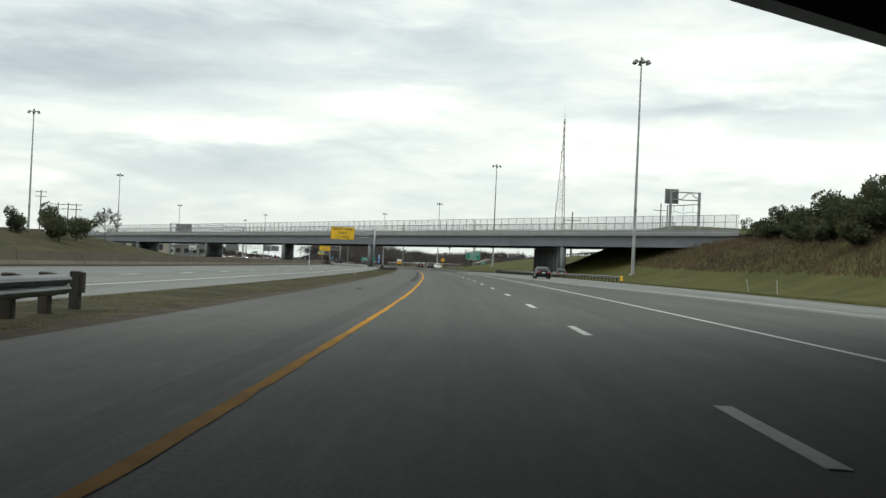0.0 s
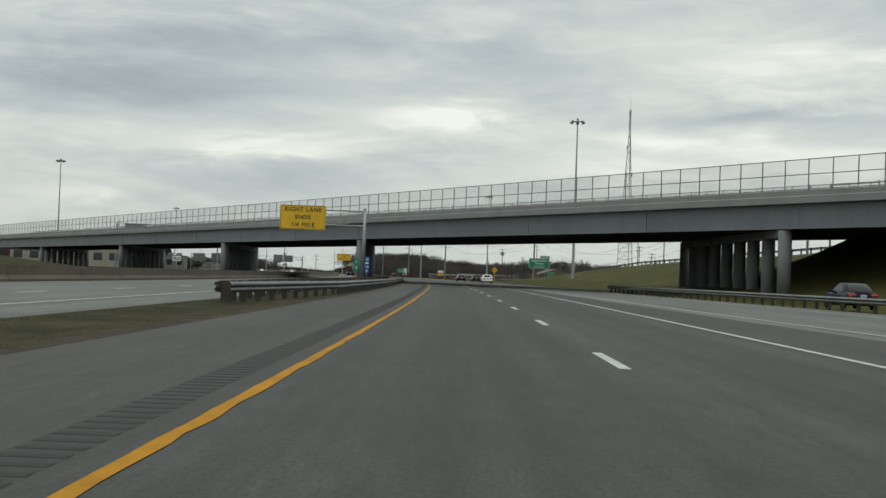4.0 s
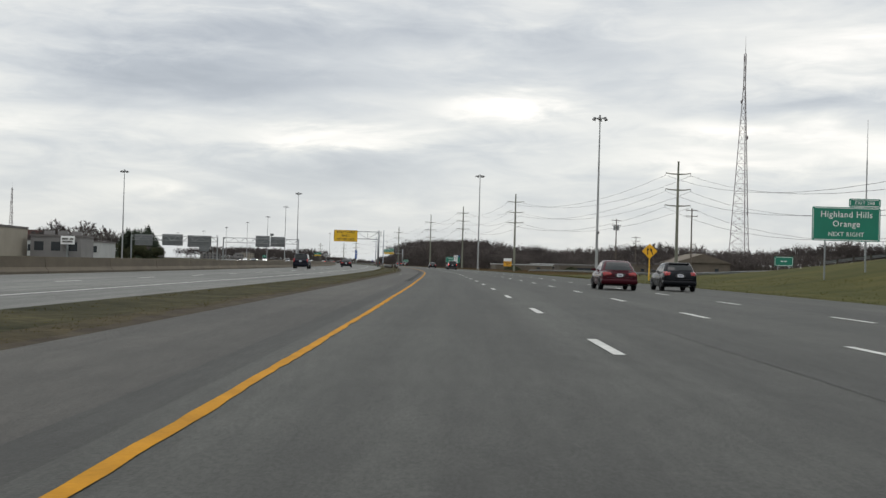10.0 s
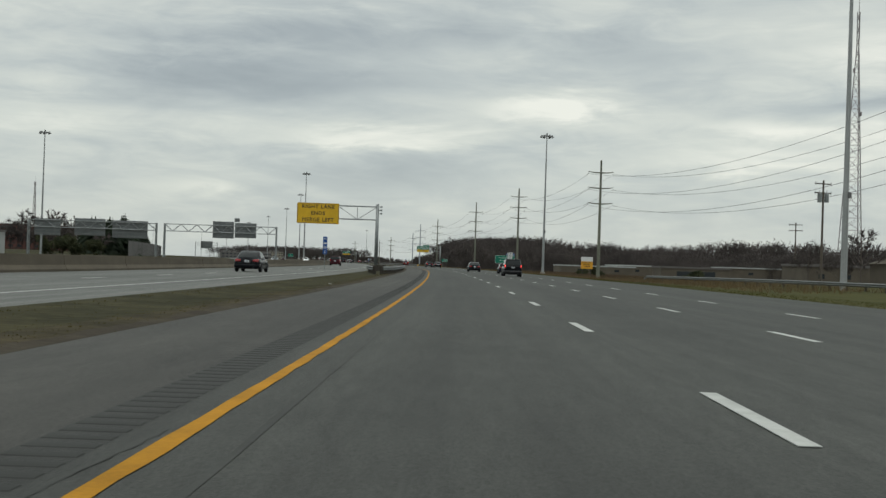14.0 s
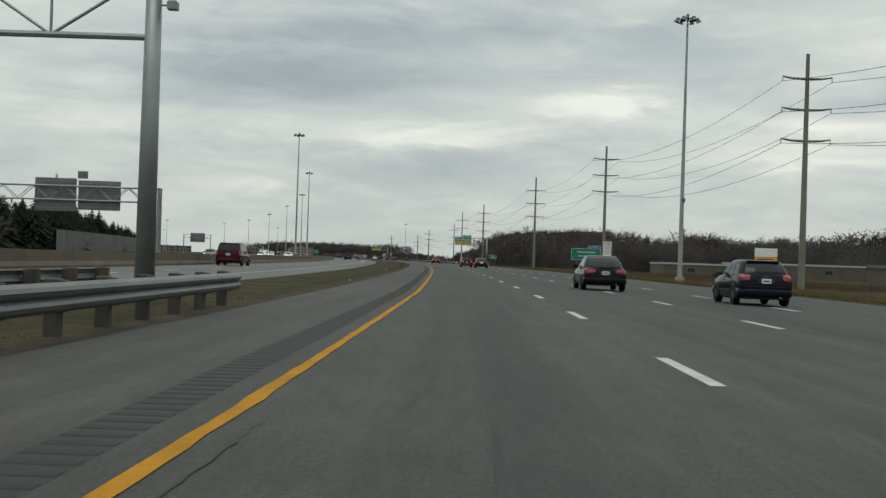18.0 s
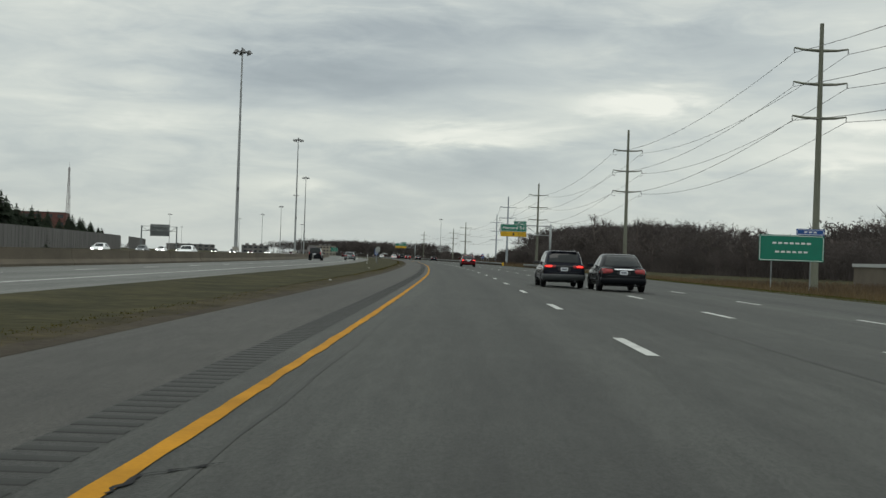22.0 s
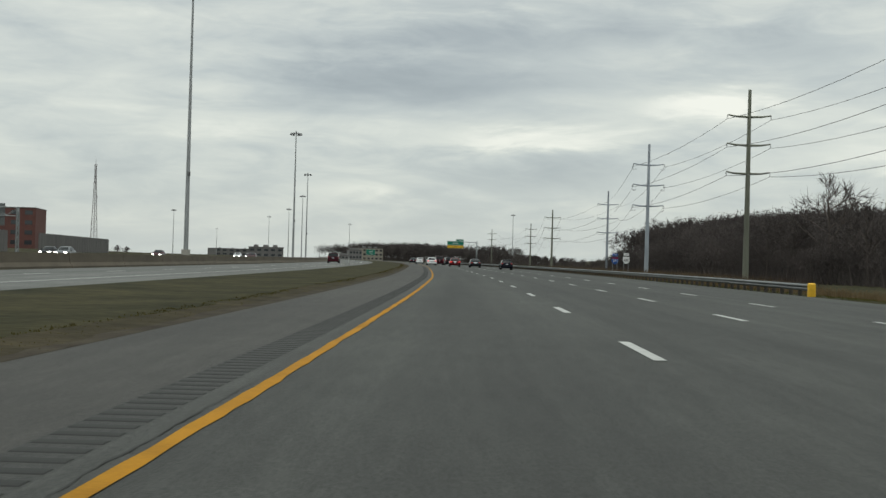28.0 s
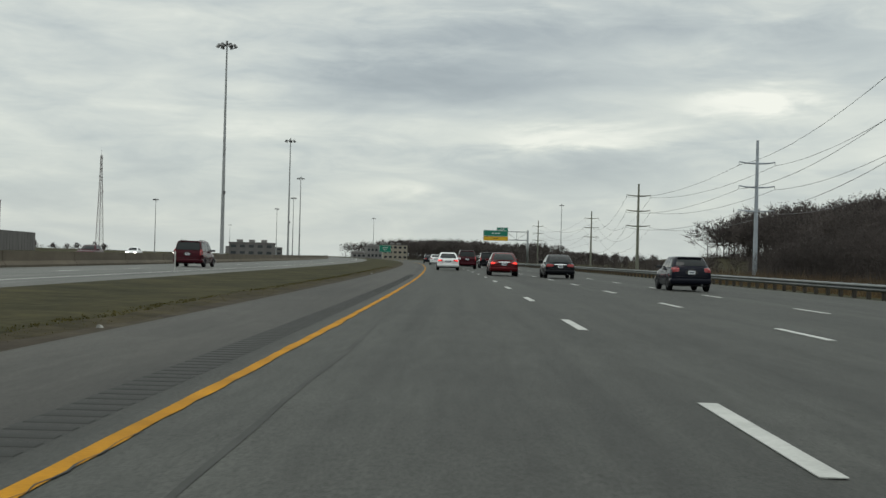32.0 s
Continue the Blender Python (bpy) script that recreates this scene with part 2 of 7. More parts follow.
def pavement_material(name, color, streak=0.18, wheel=0.0, lane0=0.2, lane_w=3.66, patch=0.12):
    """Worn asphalt laid along the road: fine stone grain, long streaks, oil-dark lane middles, seams and patches."""
    m = material(name, color, rough=0.72, vary=0.12, scale=0.35, fine_scale=55.0, bump=0.35, coords="UV", spec=0.22)
    n, k = m.node_tree.nodes, m.node_tree.links
    hs = [x for x in n if x.type == "HUE_SAT"][0]
    base = n["Principled BSDF"].inputs["Base Color"]
    uv = n.new("ShaderNodeTexCoord")

    def tex(sx, sy, detail, lo, hi, a, b):
        mp = n.new("ShaderNodeMapping")
        mp.inputs["Scale"].default_value = (sx, sy, 1)
        k.new(uv.outputs["UV"], mp.inputs[0])
        t = n.new("ShaderNodeTexNoise")
        t.inputs["Scale"].default_value, t.inputs["Detail"].default_value = 1.0, detail
        k.new(mp.outputs[0], t.inputs["Vector"])
        r = n.new("ShaderNodeMapRange")
        for key, v in (("From Min", lo), ("From Max", hi), ("To Min", a), ("To Max", b)):
            r.inputs[key].default_value = v
        k.new(t.outputs[0], r.inputs[0])
        return r.outputs[0]

    def times(a, b):
        q = n.new("ShaderNodeMath")
        q.operation = "MULTIPLY"
        k.new(a, q.inputs[0])
        k.new(b, q.inputs[1])
        return q.outputs[0]

    f = times(tex(1.7, 0.02, 4, 0.35, 0.65, 1 - streak, 1 + streak), tex(0.25, 0.035, 5, 0.35, 0.65, 1 - patch, 1 + patch))
    f = times(f, tex(9.0, 1.1, 4, 0.3, 0.7, 0.83, 1.17))
    f = times(f, tex(40.0, 12.0, 2, 0.3, 0.7, 0.72, 1.28))
    f = times(f, tex(2.2, 0.14, 3, 0.35, 0.65, 0.94, 1.06))
    if wheel:
        sp = n.new("ShaderNodeSeparateXYZ")
        k.new(uv.outputs["UV"], sp.inputs[0])
        q = None
        for op, v in (("SUBTRACT", lane0), ("MULTIPLY", 2 * math.pi / lane_w), ("COSINE", None), ("MULTIPLY", -wheel), ("ADD", 1.0)):
            x = n.new("ShaderNodeMath")
            x.operation = op
            k.new(q or sp.outputs[0], x.inputs[0])
            if v is not None:
                x.inputs[1].default_value = v
            q = x.outputs[0]
        f = times(f, q)
    # hairline cracks and sealed seams
    mp = n.new("ShaderNodeMapping")
    mp.inputs["Scale"].default_value = (0.42, 0.09, 1)
    k.new(uv.outputs["UV"], mp.inputs[0])
    vo = n.new("ShaderNodeTexVoronoi")
    vo.feature = "DISTANCE_TO_EDGE"
    vo.inputs["Scale"].default_value = 0.55
    nz = n.new("ShaderNodeTexNoise")
    nz.inputs["Scale"].default_value = 2.0
    k.new(mp.outputs[0], nz.inputs["Vector"])
    ad = n.new("ShaderNodeVectorMath")
    ad.operation = "MULTIPLY_ADD"
    k.new(nz.outputs["Color"], ad.inputs[0])
    ad.inputs[1].default_value = (0.35, 0.35, 0)
    k.new(mp.outputs[0], ad.inputs[2])
    k.new(ad.outputs[0], vo.inputs["Vector"])
    cr = n.new("ShaderNodeMapRange")
    for key, v in (("From Min", 0.0), ("From Max", 0.006), ("To Min", 0.88), ("To Max", 1.0)):
        cr.inputs[key].default_value = v
    k.new(vo.outputs["Distance"], cr.inputs[0])
    f = times(f, cr.outputs[0])
    mix = n.new("ShaderNodeMixRGB")
    mix.blend_type = "MULTIPLY"
    mix.inputs[0].default_value = 1.0
    k.new(hs.outputs[0], mix.inputs[1])
    k.new(f, mix.inputs[2])
    k.new(mix.outputs[0], base)
    return m


MAT = {
    "asphalt": pavement_material("worn_asphalt", (0.034, 0.0350, 0.0312), wheel=0.10),
    "asphalt_left": pavement_material("pale_asphalt", (0.088, 0.090, 0.083), wheel=0.06),
    "shoulder": pavement_material("shoulder_asphalt", (0.037, 0.0355, 0.0312), streak=0.14, patch=0.2),
    "rumble": pavement_material("dark_rumble_asphalt", (0.0245, 0.025, 0.0225), streak=0.2),
    "tar": material("faded_crack_sealer", (0.029, 0.030, 0.027), rough=0.74, spec=0.22, vary=0.3, scale=0.8, fine_scale=20, coords="World"),
    # shade inside the rumble grooves as a colour; also used for sealed joints
    "groove": material("groove_shade_and_sealer", (0.0185, 0.019, 0.0172), rough=0.75, spec=0.2, coords="World"),
    "yellow": material("worn_yellow_paint", (0.31, 0.145, 0.006), rough=0.85, spec=0.15, vary=0.22, scale=1.2, fine_scale=30, coords="World"),
    "white": material("worn_white_paint", (0.34, 0.345, 0.325), rough=0.6, vary=0.18, scale=2.0, fine_scale=30, coords="World"),
    "grass": material("dormant_grass", (0.028, 0.0315, 0.011), rough=0.95, vary=0.55, scale=0.4, fine_scale=3.2, coords="World", bump=0.7, spec=0.08, color2=(0.048, 0.042, 0.019)),
    "dead_grass": material("dead_grass", (0.033, 0.030, 0.014), rough=0.95, vary=0.45, scale=0.7, fine_scale=6.0, coords="World", bump=0.5, spec=0.08, color2=(0.054, 0.043, 0.023)),
    "bank": material("green_bank_grass", (0.042, 0.047, 0.011), rough=0.95, vary=0.3, scale=0.16, fine_scale=4.0, coords="World", bump=0.5, spec=0.08, color2=(0.058, 0.054, 0.016)),
    "blade": material("grass_blades", (0.066, 0.058, 0.024), rough=0.95, vary=0.3, scale=0.5, fine_scale=9.0, coords="World", spec=0.08, color2=(0.11, 0.092, 0.035)),
    "blade_green": material("green_grass_blades", (0.060, 0.066, 0.016), rough=0.95, vary=0.3, scale=0.4, fine_scale=9.0, coords="World", spec=0.08, color2=(0.10, 0.09, 0.03)),
    "soil": material("bare_soil", (0.042, 0.034, 0.026), rough=0.95, vary=0.35, scale=0.8, fine_scale=9.0, coords="World", bump=0.5, spec=0.08, color2=(0.056, 0.047, 0.034)),
    "straw": material("dry_weeds", (0.125, 0.088, 0.045), rough=0.95, vary=0.35, scale=0.3, fine_scale=6.0, coords="World"),
    "parapet": material("grey_parapet_concrete", (0.205, 0.213, 0.207), rough=0.8, vary=0.10, scale=0.4, fine_scale=10, coords="World", bump=0.15),
    "concrete": material("stained_concrete", (0.30, 0.285, 0.25), rough=0.85, vary=0.14, scale=0.5, fine_scale=14, coords="World", bump=0.2),
    "barrier": material("tan_barrier_concrete", (0.088, 0.072, 0.051), rough=0.9, vary=0.2, scale=0.35, fine_scale=10, coords="World", stretch=(1, 1, 2.5), bump=0.2),
    "girder": material("painted_steel_girder", (0.14, 0.152, 0.165), rough=0.5, vary=0.10, scale=0.3, fine_scale=5, coords="World", stretch=(1, 1, 0.2)),
    # under-bridge shade put into the colour of deck and inner girders
    "shaded_soffit": material("shade_dark_underside", (0.05, 0.05, 0.05), rough=0.9, vary=0.2, coords="World", scale=0.4),
    "column": material("pier_concrete", (0.145, 0.153, 0.153), rough=0.85, vary=0.16, scale=0.6, fine_scale=9, coords="World", stretch=(1, 1, 0.25), bump=0.15),
    "galvanized": material("galvanized_steel", (0.22, 0.235, 0.235), rough=0.45, metal=0.55, vary=0.14, scale=1.2, fine_scale=18, coords="World"),
    "rail": material("weathered_guardrail", (0.13, 0.138, 0.136), rough=0.55, metal=0.4, vary=0.2, scale=0.6, fine_scale=9, coords="World"),
    "post": material("weathered_timber_post", (0.05, 0.044, 0.036), rough=0.9, vary=0.3, scale=2.5, fine_scale=25, coords="World", stretch=(1, 1, 0.2), bump=0.4),
    "mast": material("high_mast_steel", (0.30, 0.31, 0.31), rough=0.55, metal=0.4, vary=0.12, scale=0.4, fine_scale=6, coords="World"),
    "lamp": material("lamp_housing", (0.13, 0.13, 0.13), rough=0.5, metal=0.3, coords="World"),
    "utility": material("weathering_steel_pole", (0.15, 0.155, 0.12), rough=0.8, vary=0.2, scale=0.5, fine_scale=8, coords="World", stretch=(1, 1, 0.15)),
    "utility_grey": material("grey_steel_pole", (0.30, 0.33, 0.36), rough=0.6, vary=0.12, scale=0.5, fine_scale=8, coords="World"),
    "wood_pole": material("creosoted_wood_pole", (0.09, 0.075, 0.06), rough=0.9, vary=0.25, scale=1.0, fine_scale=14, coords="World", stretch=(1, 1, 0.1)),
    "insulator": material("insulator_grey", (0.22, 0.22, 0.23), rough=0.3),
    "wire": material("aluminium_conductor", (0.10, 0.10, 0.105), rough=0.6, coords="World"),
    "tower": material("lattice_steel", (0.22, 0.20, 0.20), rough=0.6, metal=0.3, coords="World"),
    "sign_yellow": material("yellow_sign_sheeting", (0.62, 0.37, 0.012), rough=0.45, vary=0.07, scale=0.8, fine_scale=12),
    "sign_green": material("green_sign_sheeting", (0.006, 0.16, 0.105), rough=0.45, vary=0.08, scale=0.8, fine_scale=12),
    "sign_blue": material("blue_sign_sheeting", (0.012, 0.07, 0.26), rough=0.45, vary=0.08, scale=0.8),
    "sign_white": material("white_sign_sheeting", (0.66, 0.67, 0.66), rough=0.45, vary=0.05),
    "sign_back": material("bare_aluminium_sign_back", (0.15, 0.16, 0.16), rough=0.5, metal=0.3, vary=0.12, scale=0.9, fine_scale=9),
    "sign_orange": material("amber_sign_panel", (0.62, 0.30, 0.02), rough=0.5, vary=0.06),
    "black": material("black_lettering", (0.018, 0.018, 0.018), rough=0.6, vary=0.05),
    "bark": material("bare_bark", (0.085, 0.07, 0.06), rough=0.95, vary=0.3, scale=0.15, fine_scale=3, coords="World"),
    "twig": material("bare_twigs", (0.062, 0.053, 0.050), rough=0.95, vary=0.4, scale=0.06, fine_scale=1.2, coords="World", color2=(0.102, 0.087, 0.081)),
    "needle": material("conifer_needles", (0.022, 0.034, 0.018), rough=0.9, vary=0.35, scale=0.3, fine_scale=5, coords="World"),
    "leaf": material("evergreen_shrub_leaves", (0.032, 0.042, 0.02), rough=0.9, vary=0.4, scale=0.3, fine_scale=5, coords="World", color2=(0.07, 0.075, 0.035)),
    "wall_grey": material("noise_wall_boards", (0.12, 0.115, 0.11), rough=0.9, vary=0.2, scale=0.4, fine_scale=6, coords="World", stretch=(1, 1, 0.15)),
    "brick": material("red_brick_facade", (0.115, 0.05, 0.042), rough=0.9, vary=0.15, scale=0.4, fine_scale=8, coords="World"),
    "stucco": material("beige_wall_panels", (0.26, 0.235, 0.19), rough=0.85, vary=0.08, scale=0.2, fine_scale=5, coords="World"),
    "tan_wall": material("tan_block_wall", (0.100, 0.084, 0.064), rough=0.9, vary=0.15, scale=0.3, fine_scale=5, coords="World"),
    "pale": material("pale_facade", (0.34, 0.35, 0.34), rough=0.8, vary=0.07, scale=0.2, fine_scale=5, coords="World"),
    "grey_facade": material("grey_facade", (0.17, 0.165, 0.16), rough=0.8, vary=0.1, scale=0.2, fine_scale=5, coords="World"),
    "roof": material("flat_roof_edge", (0.12, 0.11, 0.105), rough=0.9, coords="World"),
    "window": material("dark_window_glass", (0.03, 0.035, 0.04), rough=0.08, vary=0.1, spec=0.6),
    "brush": material("brown_brush", (0.095, 0.062, 0.045), rough=0.95, vary=0.4, scale=0.12, fine_scale=1.5, coords="World", color2=(0.13, 0.095, 0.055)),
    "tyre": material("tyre_rubber", (0.012, 0.012, 0.013), rough=0.85, vary=0.15, fine_scale=60, spec=0.15),
    "rim": material("alloy_rim", (0.20, 0.205, 0.21), rough=0.45, metal=0.7, vary=0.1),
    "trim": material("black_plastic_trim", (0.022, 0.022, 0.024), rough=0.6, vary=0.15),
    "car_glass": material("tinted_car_glass", (0.012, 0.015, 0.016), rough=0.06, vary=0.1, spec=0.22),
    "chrome": material("chrome_trim", (0.62, 0.63, 0.64), rough=0.15, metal=1.0, vary=0.03),
    "plate": material("licence_plate_face", (0.55, 0.57, 0.60), rough=0.5, vary=0.06),
    "tail": material("tail_lamp_lens", (0.24, 0.008, 0.009), rough=0.2, vary=0.08, spec=0.6),
    "tail_lit": material("lit_brake_lamp", (0.9, 0.03, 0.02), rough=0.3, vary=0.05, emit=1.6),
    "headlight": material("lit_headlamp", (1.0, 0.96, 0.88), rough=0.2, vary=0.02, emit=9.0),
    "paint_red": material("dark_red_metallic_paint", (0.075, 0.007, 0.009), rough=0.14, vary=0.06, coat=0.0, spec=0.1),
    "paint_white": material("white_car_paint", (0.66, 0.67, 0.67), rough=0.14, vary=0.03, coat=0.0, spec=0.1),
    "paint_black": material("black_car_paint", (0.008, 0.009, 0.011), rough=0.14, vary=0.1, coat=0.0, spec=0.1),
    "paint_maroon": material("maroon_car_paint", (0.040, 0.006, 0.010), rough=0.14, vary=0.08, coat=0.0, spec=0.1),
    "paint_navy": material("dark_blue_car_paint", (0.009, 0.010, 0.016), rough=0.14, vary=0.08, coat=0.0, spec=0.1),
    "paint_grey": material("grey_car_paint", (0.13, 0.14, 0.145), rough=0.14, metal=0.4, vary=0.08, coat=0.0, spec=0.1),
    "bar_dark": material("dark_plate_print", (0.03, 0.035, 0.07), rough=0.6, vary=0.1),
    "cladding": material("grey_plastic_cladding", (0.036, 0.039, 0.041), rough=0.6, vary=0.12),
    "orange_diamond": material("amber_diamond_sheeting", (0.70, 0.36, 0.01), rough=0.45, vary=0.06),
    "litter": material("pale_litter", (0.24, 0.24, 0.22), rough=0.8, vary=0.2),
    "sign_aged": material("aged_white_sheeting", (0.30, 0.31, 0.29), rough=0.6, vary=0.12, scale=2.0),
    "marker": material("white_delineator", (0.36, 0.36, 0.34), rough=0.7, vary=0.15),
    "yellow_marker": material("yellow_end_marker", (0.66, 0.38, 0.02), rough=0.6, vary=0.12),
}


def fence_material():
    m = material("chain_link_mesh", (0.36, 0.37, 0.38), rough=0.5, metal=0.5, coords="World")
    n, k = m.node_tree.nodes, m.node_tree.links
    out = [x for x in n if x.type == "OUTPUT_MATERIAL"][0]
    tr = n.new("ShaderNodeBsdfTransparent")
    mx = n.new("ShaderNodeMixShader")
    mx.inputs[0].default_value = 0.16
    k.new(tr.outputs[0], mx.inputs[1])
    k.new(n["Principled BSDF"].outputs[0], mx.inputs[2])
    k.new(mx.outputs[0], out.inputs[0])
    return m


MAT["mesh"] = fence_material()


def let_through(key, share_):
    """Mixes a translucent share into plant materials, added to lighten shaded gaps and soften contrast."""
    n, k = MAT[key].node_tree.nodes, MAT[key].node_tree.links
    b = n["Principled BSDF"]
    tl = n.new("ShaderNodeBsdfTranslucent")
    k.new(b.inputs["Base Color"].links[0].from_socket, tl.inputs["Color"])
    mx = n.new("ShaderNodeMixShader")
    mx.inputs[0].default_value = share_
    k.new(b.outputs[0], mx.inputs[1])
    k.new(tl.outputs[0], mx.inputs[2])
    k.new(mx.outputs[0], [x for x in n if x.type == "OUTPUT_MATERIAL"][0].inputs[0])


for key_ in ("twig", "blade", "blade_green", "straw", "brush", "leaf", "needle"):
    let_through(key_, 0.45)


# ---------------------------------------------------------------- mesh helpers
def part(name, bm, mat_key, parent=None, label="", m=None, smooth_shade=False):
    me = bpy.data.meshes.new(name)
    bm.to_mesh(me)
    bm.free()
    me.materials.append(MAT[mat_key])
    if smooth_shade:
        me.polygons.foreach_set("use_smooth", [True] * len(me.polygons))
    ob = new(name, me)
    if parent:
        ob.parent = parent
    if m is not None:
        ob.matrix_basis = m
    if label:
        ob["label"] = label
    return ob


def share(name, me, parent, m):
    ob = new(name, me)
    ob.parent = parent
    ob.matrix_basis = m
    return ob


def thing(name, m, label, category, group="", kind=""):
    ob = new(name)
    ob.empty_display_size = 0.2
    ob.matrix_basis = m
    return tagged(ob, label, category, group, kind)


def mesh_thing(name, verts, faces, mat_key, label, category="", kind="structure", uvs=None):
    me = bpy.data.meshes.new(name)
    me.from_pydata(verts, [], faces)
    if uvs is not None:
        lay = me.uv_layers.new(name="UVMap")
        idx = np.empty(len(me.loops), dtype=np.int32)
        me.loops.foreach_get("vertex_index", idx)
        lay.data.foreach_set("uv", np.asarray(uvs, dtype=np.float32)[idx].ravel())
    me.materials.append(MAT[mat_key])
    me.update()
    return tagged(new(name, me), label, category, "", kind)


def box(bm, cx, cy, cz, sx, sy, sz, taper=1.0, bevel=0.0):
    """A box by its centre and sizes; taper narrows its top; bevel chamfers the four upright edges and the top."""
    hx, hy, hz = sx / 2, sy / 2, sz / 2
    if bevel <= 0:
        v = [bm.verts.new((cx + a * hx * (taper if c > 0 else 1), cy + b * hy * (taper if c > 0 else 1), cz + c * hz)) for c in (-1, 1) for a, b in ((-1, -1), (1, -1), (1, 1), (-1, 1))]
        for f in ((3, 2, 1, 0), (4, 5, 6, 7), (0, 1, 5, 4), (1, 2, 6, 5), (2, 3, 7, 6), (3, 0, 4, 7)):
            bm.faces.new([v[i] for i in f])
        return
    rings = []
    for z, inset in ((-hz, 0.0), (hz - bevel, 0.0), (hz, bevel)):
        ax, ay = hx - inset, hy - inset
        c = bevel
        pts = ((-ax + c, -ay), (ax - c, -ay), (ax, -ay + c), (ax, ay - c), (ax - c, ay), (-ax + c, ay), (-ax, ay - c), (-ax, -ay + c))
        rings.append([bm.verts.new((cx + x, cy + y, cz + z)) for x, y in pts])
    skin(bm, rings)


def skin(bm, rings, caps=True, close=True):
    for a, b in zip(rings, rings[1:]):
        n = len(a)
        for i in range(n if close else n - 1):
            j = (i + 1) % n
            bm.faces.new((a[i], a[j], b[j], b[i]))
    if caps:
        bm.faces.new(rings[0][::-1])
        bm.faces.new(rings[-1])


def rod(bm, p0, p1, r0, r1=None, n=8):
    p0, p1 = Vector(p0), Vector(p1)
    r1 = r0 if r1 is None else r1
    q = (p1 - p0).to_track_quat("Z", "Y")
    rings = []
    for p, r in ((p0, r0), (p1, r1)):
        rings.append([bm.verts.new(p + q @ Vector((r * math.cos(2 * math.pi * i / n), r * math.sin(2 * math.pi * i / n), 0))) for i in range(n)])
    skin(bm, rings)


def pipe(bm, pts, radii, n=8):
    """A tube through points, rings held level across the way."""
    rings = []
    for i, p in enumerate(pts):
        a, b = Vector(pts[max(0, i - 1)]), Vector(pts[min(len(pts) - 1, i + 1)])
        q = (b - a).to_track_quat("Z", "Y")
        r = radii[i] if isinstance(radii, (list, tuple)) else radii
        rings.append([bm.verts.new(Vector(p) + q @ Vector((r * math.cos(2 * math.pi * k / n), r * math.sin(2 * math.pi * k / n), 0))) for k in range(n)])
    skin(bm, rings)


def plate(bm, pts, y0, y1):
    """An upright plate of outline pts in x and z, from y0 to y1."""
    skin(bm, [[bm.verts.new((x, y0, z)) for x, z in pts], [bm.verts.new((x, y1, z)) for x, z in pts]])


def rounded(w, h, r, n=3, cx=0.0, cz=0.0):
    pts = []
    for sx, sz, a0 in ((1, -1, -90), (1, 1, 0), (-1, 1, 90), (-1, -1, 180)):
        for i in range(n + 1):
            a = radians(a0 + 90 * i / n)
            pts.append((cx + sx * (w / 2 - r) + r * math.cos(a), cz + sz * (h / 2 - r) + r * math.sin(a)))
    return pts


def word_mesh(text, size, bold):
    cu = bpy.data.curves.new("lettering", "FONT")
    cu.body, cu.size, cu.align_x, cu.align_y, cu.extrude, cu.resolution_u = text, size, "LEFT", "CENTER", 0.004, 2
    cu.space_character = 1.08
    tmp = bpy.data.objects.new("lettering", cu)
    scene.collection.objects.link(tmp)
    me = bpy.data.meshes.new_from_object(tmp.evaluated_get(bpy.context.evaluated_depsgraph_get()))
    bpy.data.objects.remove(tmp)
    if bold:
        bm, src = bmesh.new(), bmesh.new()
        src.from_mesh(me)
        for k, (dx, dy) in enumerate(((-1, -1), (1, -1), (-1, 1), (1, 1))):
            made = {v: bm.verts.new(v.co + Vector((dx * bold * size, dy * bold * size, 0.0006 * k))) for v in src.verts}
            for f in src.faces:
                bm.faces.new([made[v] for v in f.verts])
        bm.to_mesh(me)
        bm.free()
        src.free()
    return me


def lettering(text, size, mat_key, parent, x, y, z, name="lettering", bold=0.0):
    """Raised words that face -y, centred on x; dashes stand for words that cannot be read and become bars."""
    words, made = text.split(" "), []
    for w in words:
        if w == "-":
            bm = bmesh.new()
            box(bm, size * 0.45, 0, 0, size * 0.9, size * 0.42, 0.008)
            me = bpy.data.meshes.new("text_bar")
            bm.to_mesh(me)
            bm.free()
            made.append(("text_bar", me, size * 0.9))
        else:
            me = word_mesh(w, size, bold)
            made.append((name, me, max(v.co.x for v in me.vertices)))
    gap = size * 0.42
    at = x - (sum(m[2] for m in made) + gap * (len(made) - 1)) / 2
    for kind, me, width in made:
        me.materials.clear()
        me.materials.append(MAT[mat_key])
        ob = new(kind, me)
        ob.parent = parent
        ob.matrix_basis = pose(at, y, z, 90, 0, 0)
        at += width + gap

# ---------------------------------------------------------------- shape of the ground and pavements
def drift(s):
    return lerp(s, LINE_AT, DRIFT)


def left_edge(s):        # edge of our left shoulder
    return drift(s) + lerp(s, (-50, 420, 640, 800, 1100), (-5.1, -4.58, -4.4, -4.15, -4.3))


def median_far(s):       # near edge of the other roadway
    return lerp(s, (-50, 600, 700, 780, 950, 1100), (-8.1, -8.0, -8.2, -9.4, -11.0, -11.4))


def barrier_line(s):
    return lerp(s, (-400, 130, 400, 650, 800, 950, 1060, 1200), (-23.0, -22.8, -20.5, -19.5, -19.5, -21.5, -22.5, -22.5))


def cross(s, l):         # fall of the pavement to the right
    return -0.018 * max(0.0, l - 2.0) * smooth(320, 600, s) - 0.06 * smooth(6, 9, l) * (1 - smooth(200, 280, s))


